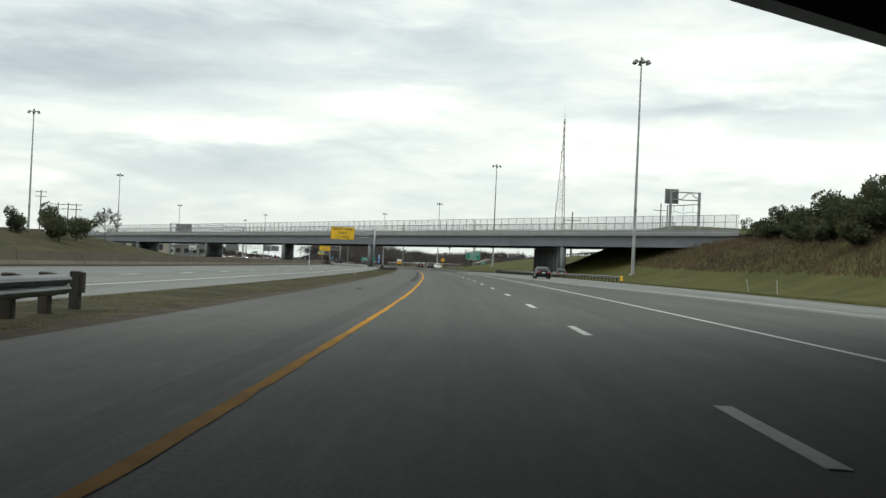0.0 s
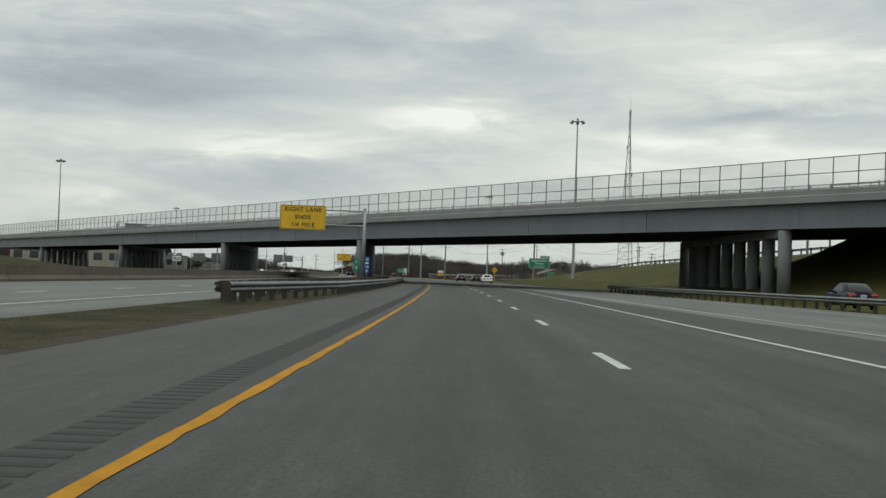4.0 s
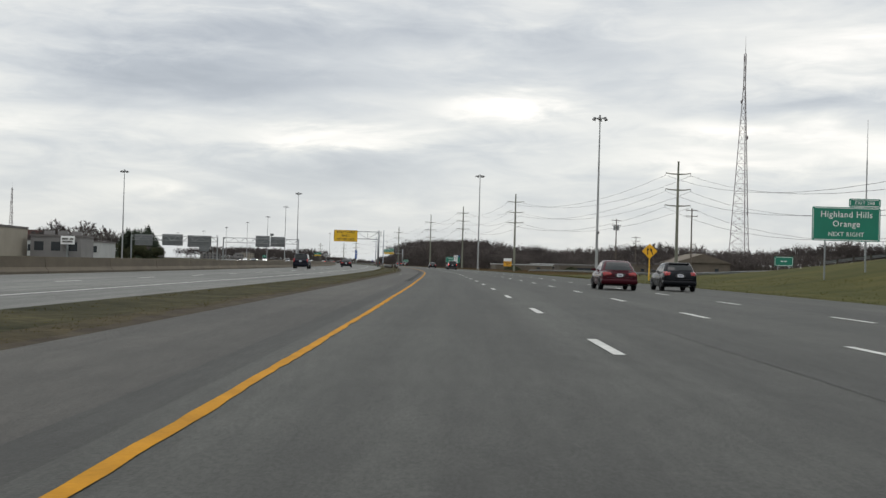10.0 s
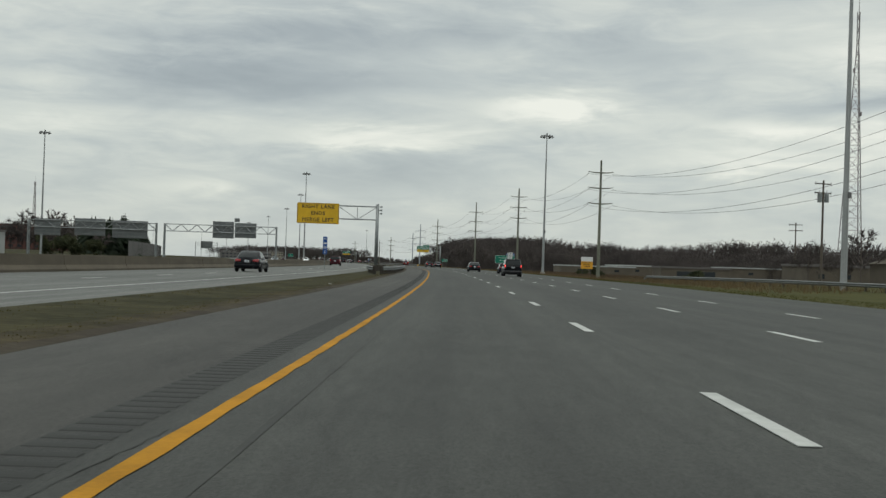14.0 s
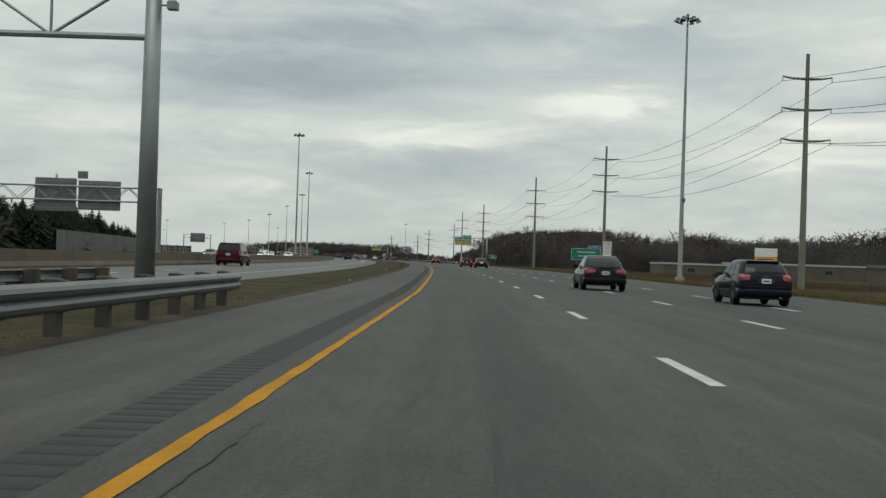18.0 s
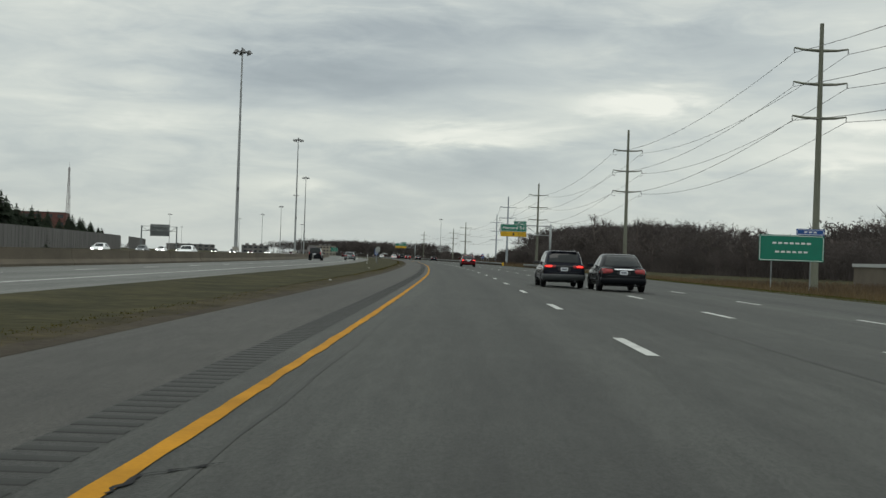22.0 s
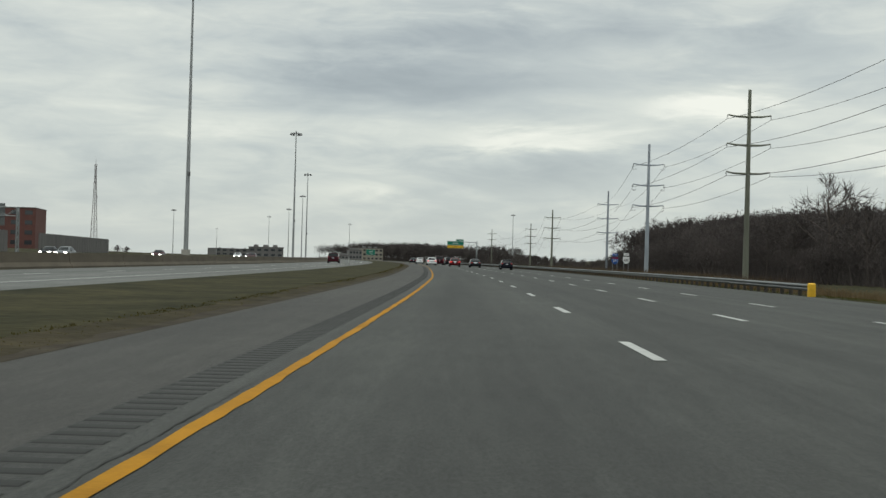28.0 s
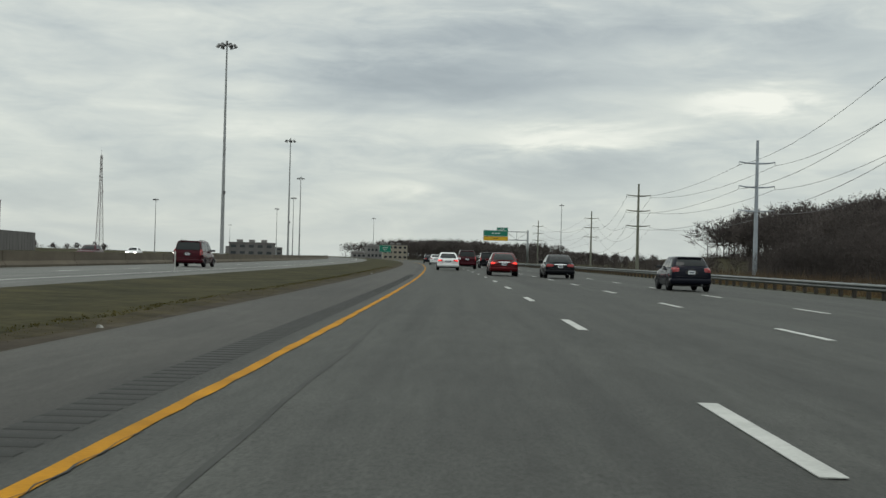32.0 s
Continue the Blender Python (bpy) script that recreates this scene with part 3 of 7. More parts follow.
def ramp_in(s):          # left edge line of the joining ramp
    return lerp(s, (-60, 42, 66, 98, 130, 160, 228, 256, 290), (20.0, 14.2, 13.3, 10.9, 10.6, 10.1, 8.3, 7.2, 5.8))


def right_edge(s):       # outer edge of all pavement
    return lerp(s, (-60, 40, 55, 100, 160, 200, 245, 285, 320, 480, 560, 640, 900, 2000), (27.0, 21.5, 20.5, 21.0, 20.6, 19.0, 15.8, 16.2, 15.0, 16.4, 17.5, 17.0, 17.0, 17.0))


def crest(s):            # top of the bank right of the road: its distance and its height
    return lerp(s, (250, 340, 440, 480, 520), (51, 49, 46, 42, 38)), lerp(s, (235, 340, 400, 440, 480, 520), (6.0, 5.3, 4.6, 3.4, 1.3, 0.0))


def ground_z(s, l):
    e_l, m_f, r_e = left_edge(s), median_far(s), right_edge(s)
    if l > e_l and l < r_e:
        return cross(s, l) - 0.16
    if l >= r_e:
        z = cross(s, r_e) - 0.05 - 0.02 * min(l - r_e, 12)
        d, h = crest(s)
        if 225 < s < 640:
            z += (h - z) * smooth(r_e + 2, d, l) * smooth(225, 250, s)
            z -= (h * 0.75) * smooth(d + 14, d + 60, l)
        if s < 275:
            rise = 7.6 * smooth(r_e + 8, 52, l) * smooth(-40, 70, s)
            z = max(z, z + rise * (1 - smooth(232, 275, s)))
        z += hill(s, l)
        if s > 560:
            z -= 0.5 * smooth(r_e + 2, r_e + 14, l) * smooth(560, 700, s)
        return z
    if l > m_f:
        mid = (l - m_f) / max(0.1, e_l - m_f)
        return 0.012 + 0.02 * smooth(0.0, 0.2, mid) * (1 - smooth(0.8, 1.0, mid)) - 0.03 * smooth(0.8, 1.0, mid) - 0.05 * math.sin(math.pi * mid) ** 2
    if l > -48:
        return -0.16
    z = -0.1
    if s < 420:
        z += 5.0 * smooth(-56, -85, l) * (1 - smooth(300, 420, s)) * smooth(60, 170, s)
    return z + 1.5 * smooth(-80, -200, l)


def hill(s, l):          # the wooded rise behind the right-hand woods
    return 6.0 * smooth(75, 160, l) * smooth(900, 1080, s) * (1 - smooth(1580, 1720, s))


def ground_sheet():
    ss = list(np.arange(-380, 1500, 8.0)) + list(np.arange(1500, 3100, 60.0))
    offs = [-1900, -1200, -700, -400, -250, -160, -120, -100, -90, -80, -70, -62, -56, -50, -47, -44, -35, -26]
    right_offs = [0.0, 1, 2.5, 5, 8, 11, 14, 18, 22, 26, 30, 34, 38, 44, 52, 62, 76, 95, 130, 180, 260, 400, 700, 1300, 2200]
    rows, verts, faces = [], [], []
    for s in ss:
        e_l, m_f, r_e = left_edge(s), median_far(s), right_edge(s)
        ls = offs + [m_f - 6, m_f - 0.3, m_f + 0.01, m_f + (e_l - m_f) * 0.25, m_f + (e_l - m_f) * 0.5, m_f + (e_l - m_f) * 0.75, e_l, e_l + 0.3, 0.0, r_e - 0.3] + [r_e + 0.01 + o for o in right_offs]
        rows.append(len(ls))
        for l in ls:
            n = 0.05 * math.sin(s * 0.31 + l * 0.7) * smooth(22, 34, abs(l))
            verts.append(P(s, l, ground_z(s, l) + n))
    w = rows[0]
    for i in range(len(ss) - 1):
        for j in range(w - 1):
            a = i * w + j
            faces.append((a, a + 1, a + w + 1, a + w))
    ob = mesh_thing("ground", verts, faces, "grass", "rolling roadside ground under dull dormant grass", "ground")
    ob.data.polygons.foreach_set("use_smooth", [True] * len(ob.data.polygons))
    # the greener bank right of the ramp
    ob.data.materials.append(MAT["bank"])
    first = len(offs) + 9
    which = []
    for i in range(len(ss) - 1):
        for j in range(w - 1):
            which.append(1 if j >= first and 40 < ss[i] < 600 and j < first + 17 else 0)
    ob.data.polygons.foreach_set("material_index", which)


def strip(name, lo, hi, s0, s1, mat_key, label, lift=0.0, cols=4, ds=5.0, thick=0.0, category="road"):
    """A ribbon of pavement between two lines along the road, with edges turned down by thick."""
    ss = np.arange(s0, s1 + 0.01, ds)
    verts, faces, uvs = [], [], []
    fr = [i / cols for i in range(cols + 1)]
    w = cols + 1 + (2 if thick else 0)
    for s in ss:
        a, b = lo(s), hi(s)
        ls = [a + (b - a) * f for f in fr]
        line = [(l, cross(s, l) + lift) for l in ls]
        if thick:
            line = [(line[0][0] - 0.05, line[0][1] - thick)] + line + [(line[-1][0] + 0.05, line[-1][1] - thick)]
        for l, z in line:
            verts.append(P(s, l, z))
            uvs.append((l, s))
    for i in range(len(ss) - 1):
        for j in range(w - 1):
            a = i * w + j
            faces.append((a, a + 1, a + w + 1, a + w))
    return mesh_thing(name, verts, faces, mat_key, label, category, "structure", uvs)


ground_sheet()
Y0, W1, W2, W3 = -1.65, 2.0, 5.66, 9.32
road = strip("road", lambda s: drift(s) - 1.96, lambda s: lerp(s, (-60, 200, 290), (7.2, 7.2, 9.0)) if s < 290 else right_edge(s), -60, 1500, "asphalt", "worn grey asphalt highway carriageway with several lanes", cols=10, thick=0.15)
strip("rumble_band", lambda s: drift(s) - 2.38, lambda s: drift(s) - 1.96, -60, 1500, "rumble", "dark band of milled asphalt beside the yellow line", cols=2, thick=0.15)
strip("left_shoulder", left_edge, lambda s: drift(s) - 2.38, -60, 1500, "shoulder", "weathered grey asphalt shoulder along the grass median", cols=4, thick=0.15)
strip("ramp", lambda s: max(7.2, ramp_in(s) - 1.0) if s < 285 else 9.0, right_edge, -60, 290, "asphalt_left", "pale asphalt entrance ramp that joins the highway", cols=5, thick=0.12, lift=0.0)
strip("gore", lambda s: 7.2, lambda s: max(7.2, ramp_in(s) - 1.0), -60, 215, "shoulder", "dusty paved gore between highway and ramp", cols=2, lift=-0.004)
strip("express_road", barrier_line, median_far, -60, 1700, "asphalt_left", "pale asphalt roadway beyond the grass median", cols=8, thick=0.12)
strip("opposite_road", lambda s: lerp(s, (700, 900, 1050, 1250, 1500), (-47.0, -54.0, -66.0, -66.0, -58.0)), lambda s: barrier_line(s) - 0.6, -60, 1900, "asphalt_left", "pale asphalt roadway for oncoming traffic behind the barrier", cols=4)


def soil_edge():
    """Bare soil and dead grass in an uneven band where the median meets the shoulder."""
    verts, faces = [], []
    ss = np.arange(-20, 1250, 0.5)
    for s in ss:
        e = left_edge(s)
        w = 0.34 + 0.22 * noise.noise((s * 0.12, 3.1, 0)) + 0.16 * noise.noise((s * 0.9, 7.7, 0))
        for l in (e - max(0.08, w), e - 0.04):
            verts.append(P(s, l, ground_z(s, l) + 0.012))
    for i in range(len(ss) - 1):
        faces.append((2 * i, 2 * i + 1, 2 * i + 3, 2 * i + 2))
    mesh_thing("soil_edge", verts, faces, "soil", "uneven band of bare brown soil along the shoulder", "ground")
    verts, faces = [], []
    for s in ss:
        e = left_edge(s)
        w = 0.95 + 0.35 * noise.noise((s * 0.09, 1.4, 0)) + 0.22 * noise.noise((s * 0.7, 4.2, 0))
        for l in (e - w, e - 0.5 * w, e - 0.04):
            verts.append(P(s, l, ground_z(s, l) + 0.006))
    for i in range(len(ss) - 1):
        for j in range(2):
            faces.append((3 * i + j, 3 * i + j + 1, 3 * i + j + 4, 3 * i + j + 3))
    mesh_thing("dead_grass_edge", verts, faces, "dead_grass", "uneven brown band of dead grass beside the bare soil", "ground")


soil_edge()

# painted lines

def ragged(s, k):
    """Worn edge of a painted line."""
    return 0.016 * noise.noise((s * 0.9, k, 0)) + 0.012 * noise.noise((s * 3.1, k, 5)) + 0.035 * max(0.0, noise.noise((s * 0.11, k, 9)) - 0.35)


strip("yellow_edge_line", lambda s: drift(s) + Y0 - 0.064 + ragged(s, 1.3), lambda s: drift(s) + Y0 + 0.052 - 1.6 * ragged(s, 7.7), -40, 1500, "yellow", "worn solid yellow edge line", lift=0.006, cols=1, ds=0.45, category="road marking")
strip("white_edge_line", lambda s: drift(s) + W2 - 0.07 + 0.12 * smooth(20, 100, s) * (1 - smooth(100, 200, s)), lambda s: drift(s) + W2 + 0.07 + 0.12 * smooth(20, 100, s) * (1 - smooth(100, 200, s)), -40, 256, "white", "solid white line between highway and ramp", lift=0.006, cols=1, category="road marking")
strip("ramp_edge_line", lambda s: ramp_in(s), lambda s: ramp_in(s) + 0.14, -40, 262, "white", "solid white edge line of the ramp", lift=0.012, cols=1, category="road marking")
strip("outer_edge_line", lambda s: right_edge(s) - 2.6, lambda s: right_edge(s) - 2.48, -40, 330, "white", "solid white outer edge line of the ramp", lift=0.012, cols=1, category="road marking")
strip("far_edge_line", lambda s: median_far(s) - 2.75, lambda s: median_far(s) - 2.6, -40, 1600, "white", "solid white edge line of the other roadway", lift=0.006, cols=1, category="road marking")


def dashes(l_of, s0, s1, phase, parent):
    bm = bmesh.new()
    box(bm, 0, 1.525, 0.0, 0.145, 3.05, 0.006)
    me = bpy.data.meshes.new("lane_dash")
    bm.to_mesh(me)
    bm.free()
    me.materials.append(MAT["white"])
    n = int(s0 // 12.19) - 3
    while True:
        s = 12.19 * n + phase(12.19 * n) * 12.19
        if s > s1:
            break
        if s > s0:
            l = l_of(s)
            share("lane_dash", me, parent, place(s, l, cross(s, l) + 0.006))
        n += 1


def phase1(s):
    return lerp(s, (-6, 36, 97, 195, 256, 329, 390, 451, 548, 621, 646, 719, 780, 914, 975, 1011, 1036), (0.52, 0.74, 1.14, 1.58, 1.82, 1.97, 2.05, 2.14, 2.27, 2.27, 2.34, 2.32, 2.4, 2.47, 2.45, 2.38, 2.37))


dashes(lambda s: drift(s) + W1, -20, 1300, phase1, road)
dashes(lambda s: drift(s) + W2, 256, 1300, phase1, road)
dashes(lambda s: drift(s) + W3, 300, 1300, phase1, road)
dashes(lambda s: median_far(s) - 6.4, -20, 1300, lambda s: 0.4, bpy.data.objects["express_road"])


def rumble_grooves():
    """Milled grooves as thin plates, their shade put into a darker colour; single parts on the stretch driven past most
    closely in view.
    """
    bm = bmesh.new()
    v = [bm.verts.new(p) for p in ((-0.19, -0.06, 0), (0.19, -0.06, 0), (0.19, 0.06, 0), (-0.19, 0.06, 0), (-0.185, 0, 0.001), (0.185, 0, 0.001))]
    v += [bm.verts.new(p) for p in ((-0.20, -0.09, -0.007), (0.20, -0.09, -0.007), (0.20, 0.09, -0.007), (-0.20, 0.09, -0.007))]
    for f in ((0, 1, 5, 4), (1, 2, 5), (2, 3, 4, 5), (3, 0, 4), (6, 7, 1, 0), (7, 8, 2, 1), (8, 9, 3, 2), (9, 6, 0, 3)):
        bm.faces.new([v[q] for q in f])
    me = bpy.data.meshes.new("rumble_groove")
    bm.to_mesh(me)
    bm.free()
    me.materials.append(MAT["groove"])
    band = bpy.data.objects["rumble_band"]
    verts, faces = [], []
    for s in np.concatenate([np.arange(74, 262, 0.3), np.arange(409, 1130, 0.3)]):
        l = drift(s) - 2.17
        m = place(s, l, cross(s, l) + 0.004)
        if 700 < s < 785:
            share("rumble_groove", me, band, m)
        else:
            k = len(verts)
            for q in me.vertices:
                verts.append(tuple(m @ q.co))
            faces += [tuple(k + q for q in p.vertices) for p in me.polygons]
    far = bpy.data.meshes.new("rumble_grooves")
    far.from_pydata(verts, [], faces)
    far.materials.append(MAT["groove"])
    ob = new("rumble_grooves", far)
    ob.parent = band
    tagged(ob, kind="stuff")


# ---------------------------------------------------------------- barrier
def barrier():
    """Concrete wall between the roadways, in cast lengths."""
    prof = [(-0.30, -0.1), (-0.30, 0.12), (-0.14, 0.33), (-0.10, 0.84), (0.10, 0.84), (0.14, 0.33), (0.30, 0.12), (0.30, -0.1)]
    root = tagged(new("median_barrier"), "long tan concrete barrier wall, stained, between two roadways", "barrier", "", "structure")
    step, n = 12.0, 0
    for s in np.arange(-80, 1560, step):
        bm = bmesh.new()
        a, b = s + 0.03, s + step - 0.03
        rings = []
        for q in (a, b):
            x0 = barrier_line(q)
            rings.append([bm.verts.new(P(q, x0 + x, z)) for x, z in prof])
        skin(bm, rings)
        part("barrier_length", bm, "barrier", root)


barrier()


# ---------------------------------------------------------------- guardrails
def guardrail(line, s0, s1, label, faces_right=True, spacing=1.9, blocks=True, end_marker=False, name="guardrail", group="guardrails"):
    """Corrugated steel rail on timber posts along line(s) = (l, z)."""
    root = tagged(new(name), label, "guardrail", group)
    sg = 1.0 if faces_right else -1.0
    prof = [(0.0, 0.40), (0.06, 0.44), (0.085, 0.49), (0.06, 0.53), (0.0, 0.56), (0.06, 0.60), (0.085, 0.645), (0.06, 0.69), (0.0, 0.73)]
    bm = bmesh.new()
    rings = []
    for s in np.arange(s0, s1 + 0.01, 2.0):
        l, z = line(s)
        front = [bm.verts.new(P(s, l + sg * (0.16 + x), z + h)) for x, h in prof]
        back = [bm.verts.new(P(s, l + sg * (0.145 + x), z + h)) for x, h in prof[::-1]]
        rings.append(front + back)
    skin(bm, rings)
    part("rail_beam", bm, "rail", root, "galvanized corrugated rail")
    bm = bmesh.new()
    box(bm, 0, 0, 0.24, 0.17, 0.2, 1.05, bevel=0.015)
    pm = bpy.data.meshes.new("post")
    bm.to_mesh(pm)
    bm.free()
    pm.materials.append(MAT["post"])
    bm = bmesh.new()
    box(bm, 0, 0, 0.57, 0.12, 0.18, 0.36, bevel=0.012)
    km = bpy.data.meshes.new("block")
    bm.to_mesh(km)
    bm.free()
    km.materials.append(MAT["post"])
    for s in np.arange(s0 + 0.4, s1, spacing):
        l, z = line(s)
        post = share("post", pm, root, place(s, l, z))
        if blocks:
            share("block", km, post, pose(sg * 0.09, 0, 0))
    if end_marker:
        l, z = line(s0)
        bm = bmesh.new()
        box(bm, 0, 0, 0.46, 0.36, 0.3, 0.66, bevel=0.06)
        part("end_cap", bm, "yellow_marker", root, "yellow plastic end marker", place(s0 - 0.4, l + sg * 0.15, z))
    return root


guardrail(lambda s: (lerp(s, (478, 560, 640), (40.0, 33.0, 29.0)), ground_z(s, 33) - 0.05), 478, 640, "low steel guardrail along the weedy verge", faces_right=False, spacing=3.8, blocks=False)
guardrail(lambda s: (lerp(s, (-40, 10, 22), (-5.6, -6.0, -6.7)), -0.12), -40, 21.5, "steel guardrail on timber posts ending in the grass median")
guardrail(lambda s: (lerp(s, (170, 190, 240, 331), (-7.2, -5.4, -4.95, -5.15)), -0.1), 172, 331, "long steel guardrail on timber posts before the bridge pier")
guardrail(lambda s: (lerp(s, (170, 190, 240, 331), (-7.0, -7.6, -7.7, -7.3)), -0.1), 172, 331, "steel guardrail facing the far roadway beside the bridge pier", faces_right=False)
guardrail(lambda s: (lerp(s, (566, 580, 640), (-5.4, -4.75, -4.55)), -0.1), 566, 627, "steel guardrail on timber posts at the sign column")
guardrail(lambda s: (lerp(s, (566, 580, 640), (-5.8, -7.0, -6.8)), -0.1), 566, 627, "steel guardrail facing the far roadway at the sign column", faces_right=False)
guardrail(lambda s: (lerp(s, (160, 200, 262), (24.6, 20.4, 16.9)), -0.1), 160, 262, "steel guardrail along the ramp, yellow end marker", faces_right=False, end_marker=True)
guardrail(lambda s: (crest(s)[0] - 0.6, crest(s)[1] + 0.15), 256, 474, "steel guardrail on top of the grass bank", spacing=3.8, blocks=False)
guardrail(lambda s: (18.2, cross(s, 17) - 0.12), 911, 962, "short steel guardrail at the sign column, yellow end marker", faces_right=False, end_marker=True)
guardrail(lambda s: (lerp(s, (991, 1012, 1050), (17.2, 17.9, 18.2)), cross(s, 17) - 0.12), 991, 1420, "long steel guardrail before the bare woods, yellow end marker", faces_right=False, end_marker=True)


# ---------------------------------------------------------------- overpass
def overpass(near, far, piers, name, label, z_bottom, u0, u1, fence=True, n_girders=6, width_dir=None, cols=9):
    """A skew steel-girder bridge. near, far: two plan points of the near edge; the deck runs width_dir back from it."""
    A, B = Vector((*near, 0)), Vector((*far, 0))
    u = (B - A).normalized()
    root = thing(name, Matrix.Identity(4), label, "bridge", "", "structure")
    D = Vector((*width_dir, 0))

    def at(uu, f, z):
        return A + u * uu + D * f + Vector((0, 0, z))

    def zb(uu):
        return z_bottom(uu)

    def sweep(prof, name, mat_key, f0, label="", step=12.0):
        bm = bmesh.new()
        nrm = Vector((-u.y, u.x, 0))
        nrm = nrm if nrm.dot(D) > 0 else -nrm
        rings = []
        q = u0
        while q < u1 + 0.1:
            base = at(q, f0, zb(q))
            rings.append([bm.verts.new(base + nrm * d + Vector((0, 0, z))) for d, z in prof])
            q += step
        skin(bm, rings)
        return part(name, bm, mat_key, root, label)

    perp = abs(D.dot(Vector((-u.y, u.x, 0))))
    # girders: I sections; inner ones wear a dark colour standing for shade
    for i in range(n_girders):
        f = i / (n_girders - 1) * 0.94 + 0.03
        s_ = 1 if i < n_girders - 1 else -1
        sweep([(-0.28, 0.0), (0.28, 0.0), (0.28, 0.06), (0.03, 0.06), (0.03, 2.06), (0.28, 2.06), (0.28, 2.12), (-0.28, 2.12), (-0.28, 2.06), (-0.03, 2.06), (-0.03, 0.06), (-0.28, 0.06)], "girder", "girder" if i in (0, n_girders - 1) else "shaded_soffit", f)
    # deck slab (same shade-dark colour), fascias and parapets
    sweep([(0.15, 2.12), (perp - 0.15, 2.12), (perp - 0.15, 2.38), (0.15, 2.38)], "deck", "shaded_soffit", 0.0)
    for side, sg, f in (("near", 1, 0.0), ("far", -1, 1.0)):
        sweep([(sg * 0.0, 2.02), (sg * 0.35, 2.10), (sg * 0.35, 3.05), (sg * 0.06, 3.05), (sg * 0.06, 2.62), (sg * 0.0, 2.56)][::sg], "parapet", "parapet", f, "pale concrete parapet")
    # web stiffeners and splice plates on the near face
    nrm = Vector((-u.y, u.x, 0))
    nrm = nrm if nrm.dot(D) > 0 else -nrm
    bm = bmesh.new()
    box(bm, 0, 0, 1.06, 0.5, 0.05, 1.98)
    sm = bpy.data.meshes.new("splice_plate")
    bm.to_mesh(sm)
    bm.free()
    sm.materials.append(MAT["girder"])
    ang = math.atan2(u.y, u.x)
    q = u0 + 6
    while q < u1:
        p = at(q, 0.03, zb(q)) - nrm * 0.05
        share("splice_plate", sm, root, Matrix.Translation(p) @ Matrix.Rotation(ang, 4, "Z"))
        q += 17.5
    if fence:
        for f, sg in ((0.0, 1), (1.0, -1)):
            bm = bmesh.new()
            rod(bm, (0, 0, 3.0), (0, 0, 5.53), 0.045, n=6)
            pm = bpy.data.meshes.new("fence_post")
            bm.to_mesh(pm)
            bm.free()
            pm.materials.append(MAT["lamp"])
            q = u0 + 0.65
            while q < u1:
                p = at(q, f, zb(q)) + nrm * sg * 0.2
                share("fence_post", pm, root, Matrix.Translation(p))
                q += 2.35
            for h in (5.5, 4.3, 3.12):
                sweep([(sg * 0.2 - 0.03, h - 0.03), (sg * 0.2 + 0.03, h - 0.03), (sg * 0.2 + 0.03, h + 0.03), (sg * 0.2 - 0.03, h + 0.03)], "fence_rail", "lamp", f)
            sweep([(sg * 0.2 - 0.004, 3.08), (sg * 0.2 + 0.004, 3.08), (sg * 0.2 + 0.004, 5.48), (sg * 0.2 - 0.004, 5.48)], "fence_mesh", "mesh", f, "chain-link fence mesh")
    # piers: a row of round columns under a cap
    for up_ in piers:
        top = zb(up_)
        bm = bmesh.new()
        rod(bm, (0, 0, -0.4), (0, 0, top - 0.1), 0.55, n=24)
        cm = bpy.data.meshes.new("column")
        bm.to_mesh(cm)
        bm.free()
        cm.materials.append(MAT["column"])
        cm.polygons.foreach_set("use_smooth", [len(p.vertices) == 4 for p in cm.polygons])
        for i in range(cols):
            f = 0.04 + 0.92 * i / (cols - 1)
            share("column", cm, root, Matrix.Translation(at(up_, f, 0)))
        bm = bmesh.new()
        rings = []
        dn = D.normalized()
        side = Vector((-dn.y, dn.x, 0))
        for f in (0.05, 0.95):
            c = at(up_, f, top)
            rings.append([bm.verts.new(c + side * a + Vector((0, 0, z))) for a, z in ((-0.46, -0.7), (0.46, -0.7), (0.46, -0.02), (-0.46, -0.02))])
        skin(bm, rings)
        part("pier_cap", bm, "column", root)
    return root


_near = P(233.2, 27.0)[:2]
_nb = P(290.0, -10.3)[:2]
_d0, _d1 = P(274, 0.0), P(314, 0.0)
_ul = lambda l: math.dist(_near, P(233.2 + (27.0 - l) * 1.523, l)[:2]) * (1 if l < 27 else -1)
overpass(_near, _nb, [_ul(l) for l in (27.0, -10.3, -33.5, -59.3, -88.0)], "overpass", "long skewed highway overpass, grey steel girders on round concrete columns, chain-link fence",
         lambda q: 5.72 - 0.0062 * q, -42, 262, width_dir=(_d1[0] - _d0[0], _d1[1] - _d0[1]), n_girders=7)
# the bridge that the drive comes out from under, stretched out of view to deepen its shade
_b0, _b1 = P(18.9, 0.0)[:2], P(0.5, -20.0)[:2]
_c0, _c1 = P(18, 0.0), P(-92, 0.0)
overpass(_b0, _b1, [-24, 34], "rear_overpass", "dark underside of a concrete and steel road bridge overhead", lambda q: 5.5, -110, 110, fence=False, width_dir=(_c1[0] - _c0[0], _c1[1] - _c0[1]), n_girders=7, cols=7)


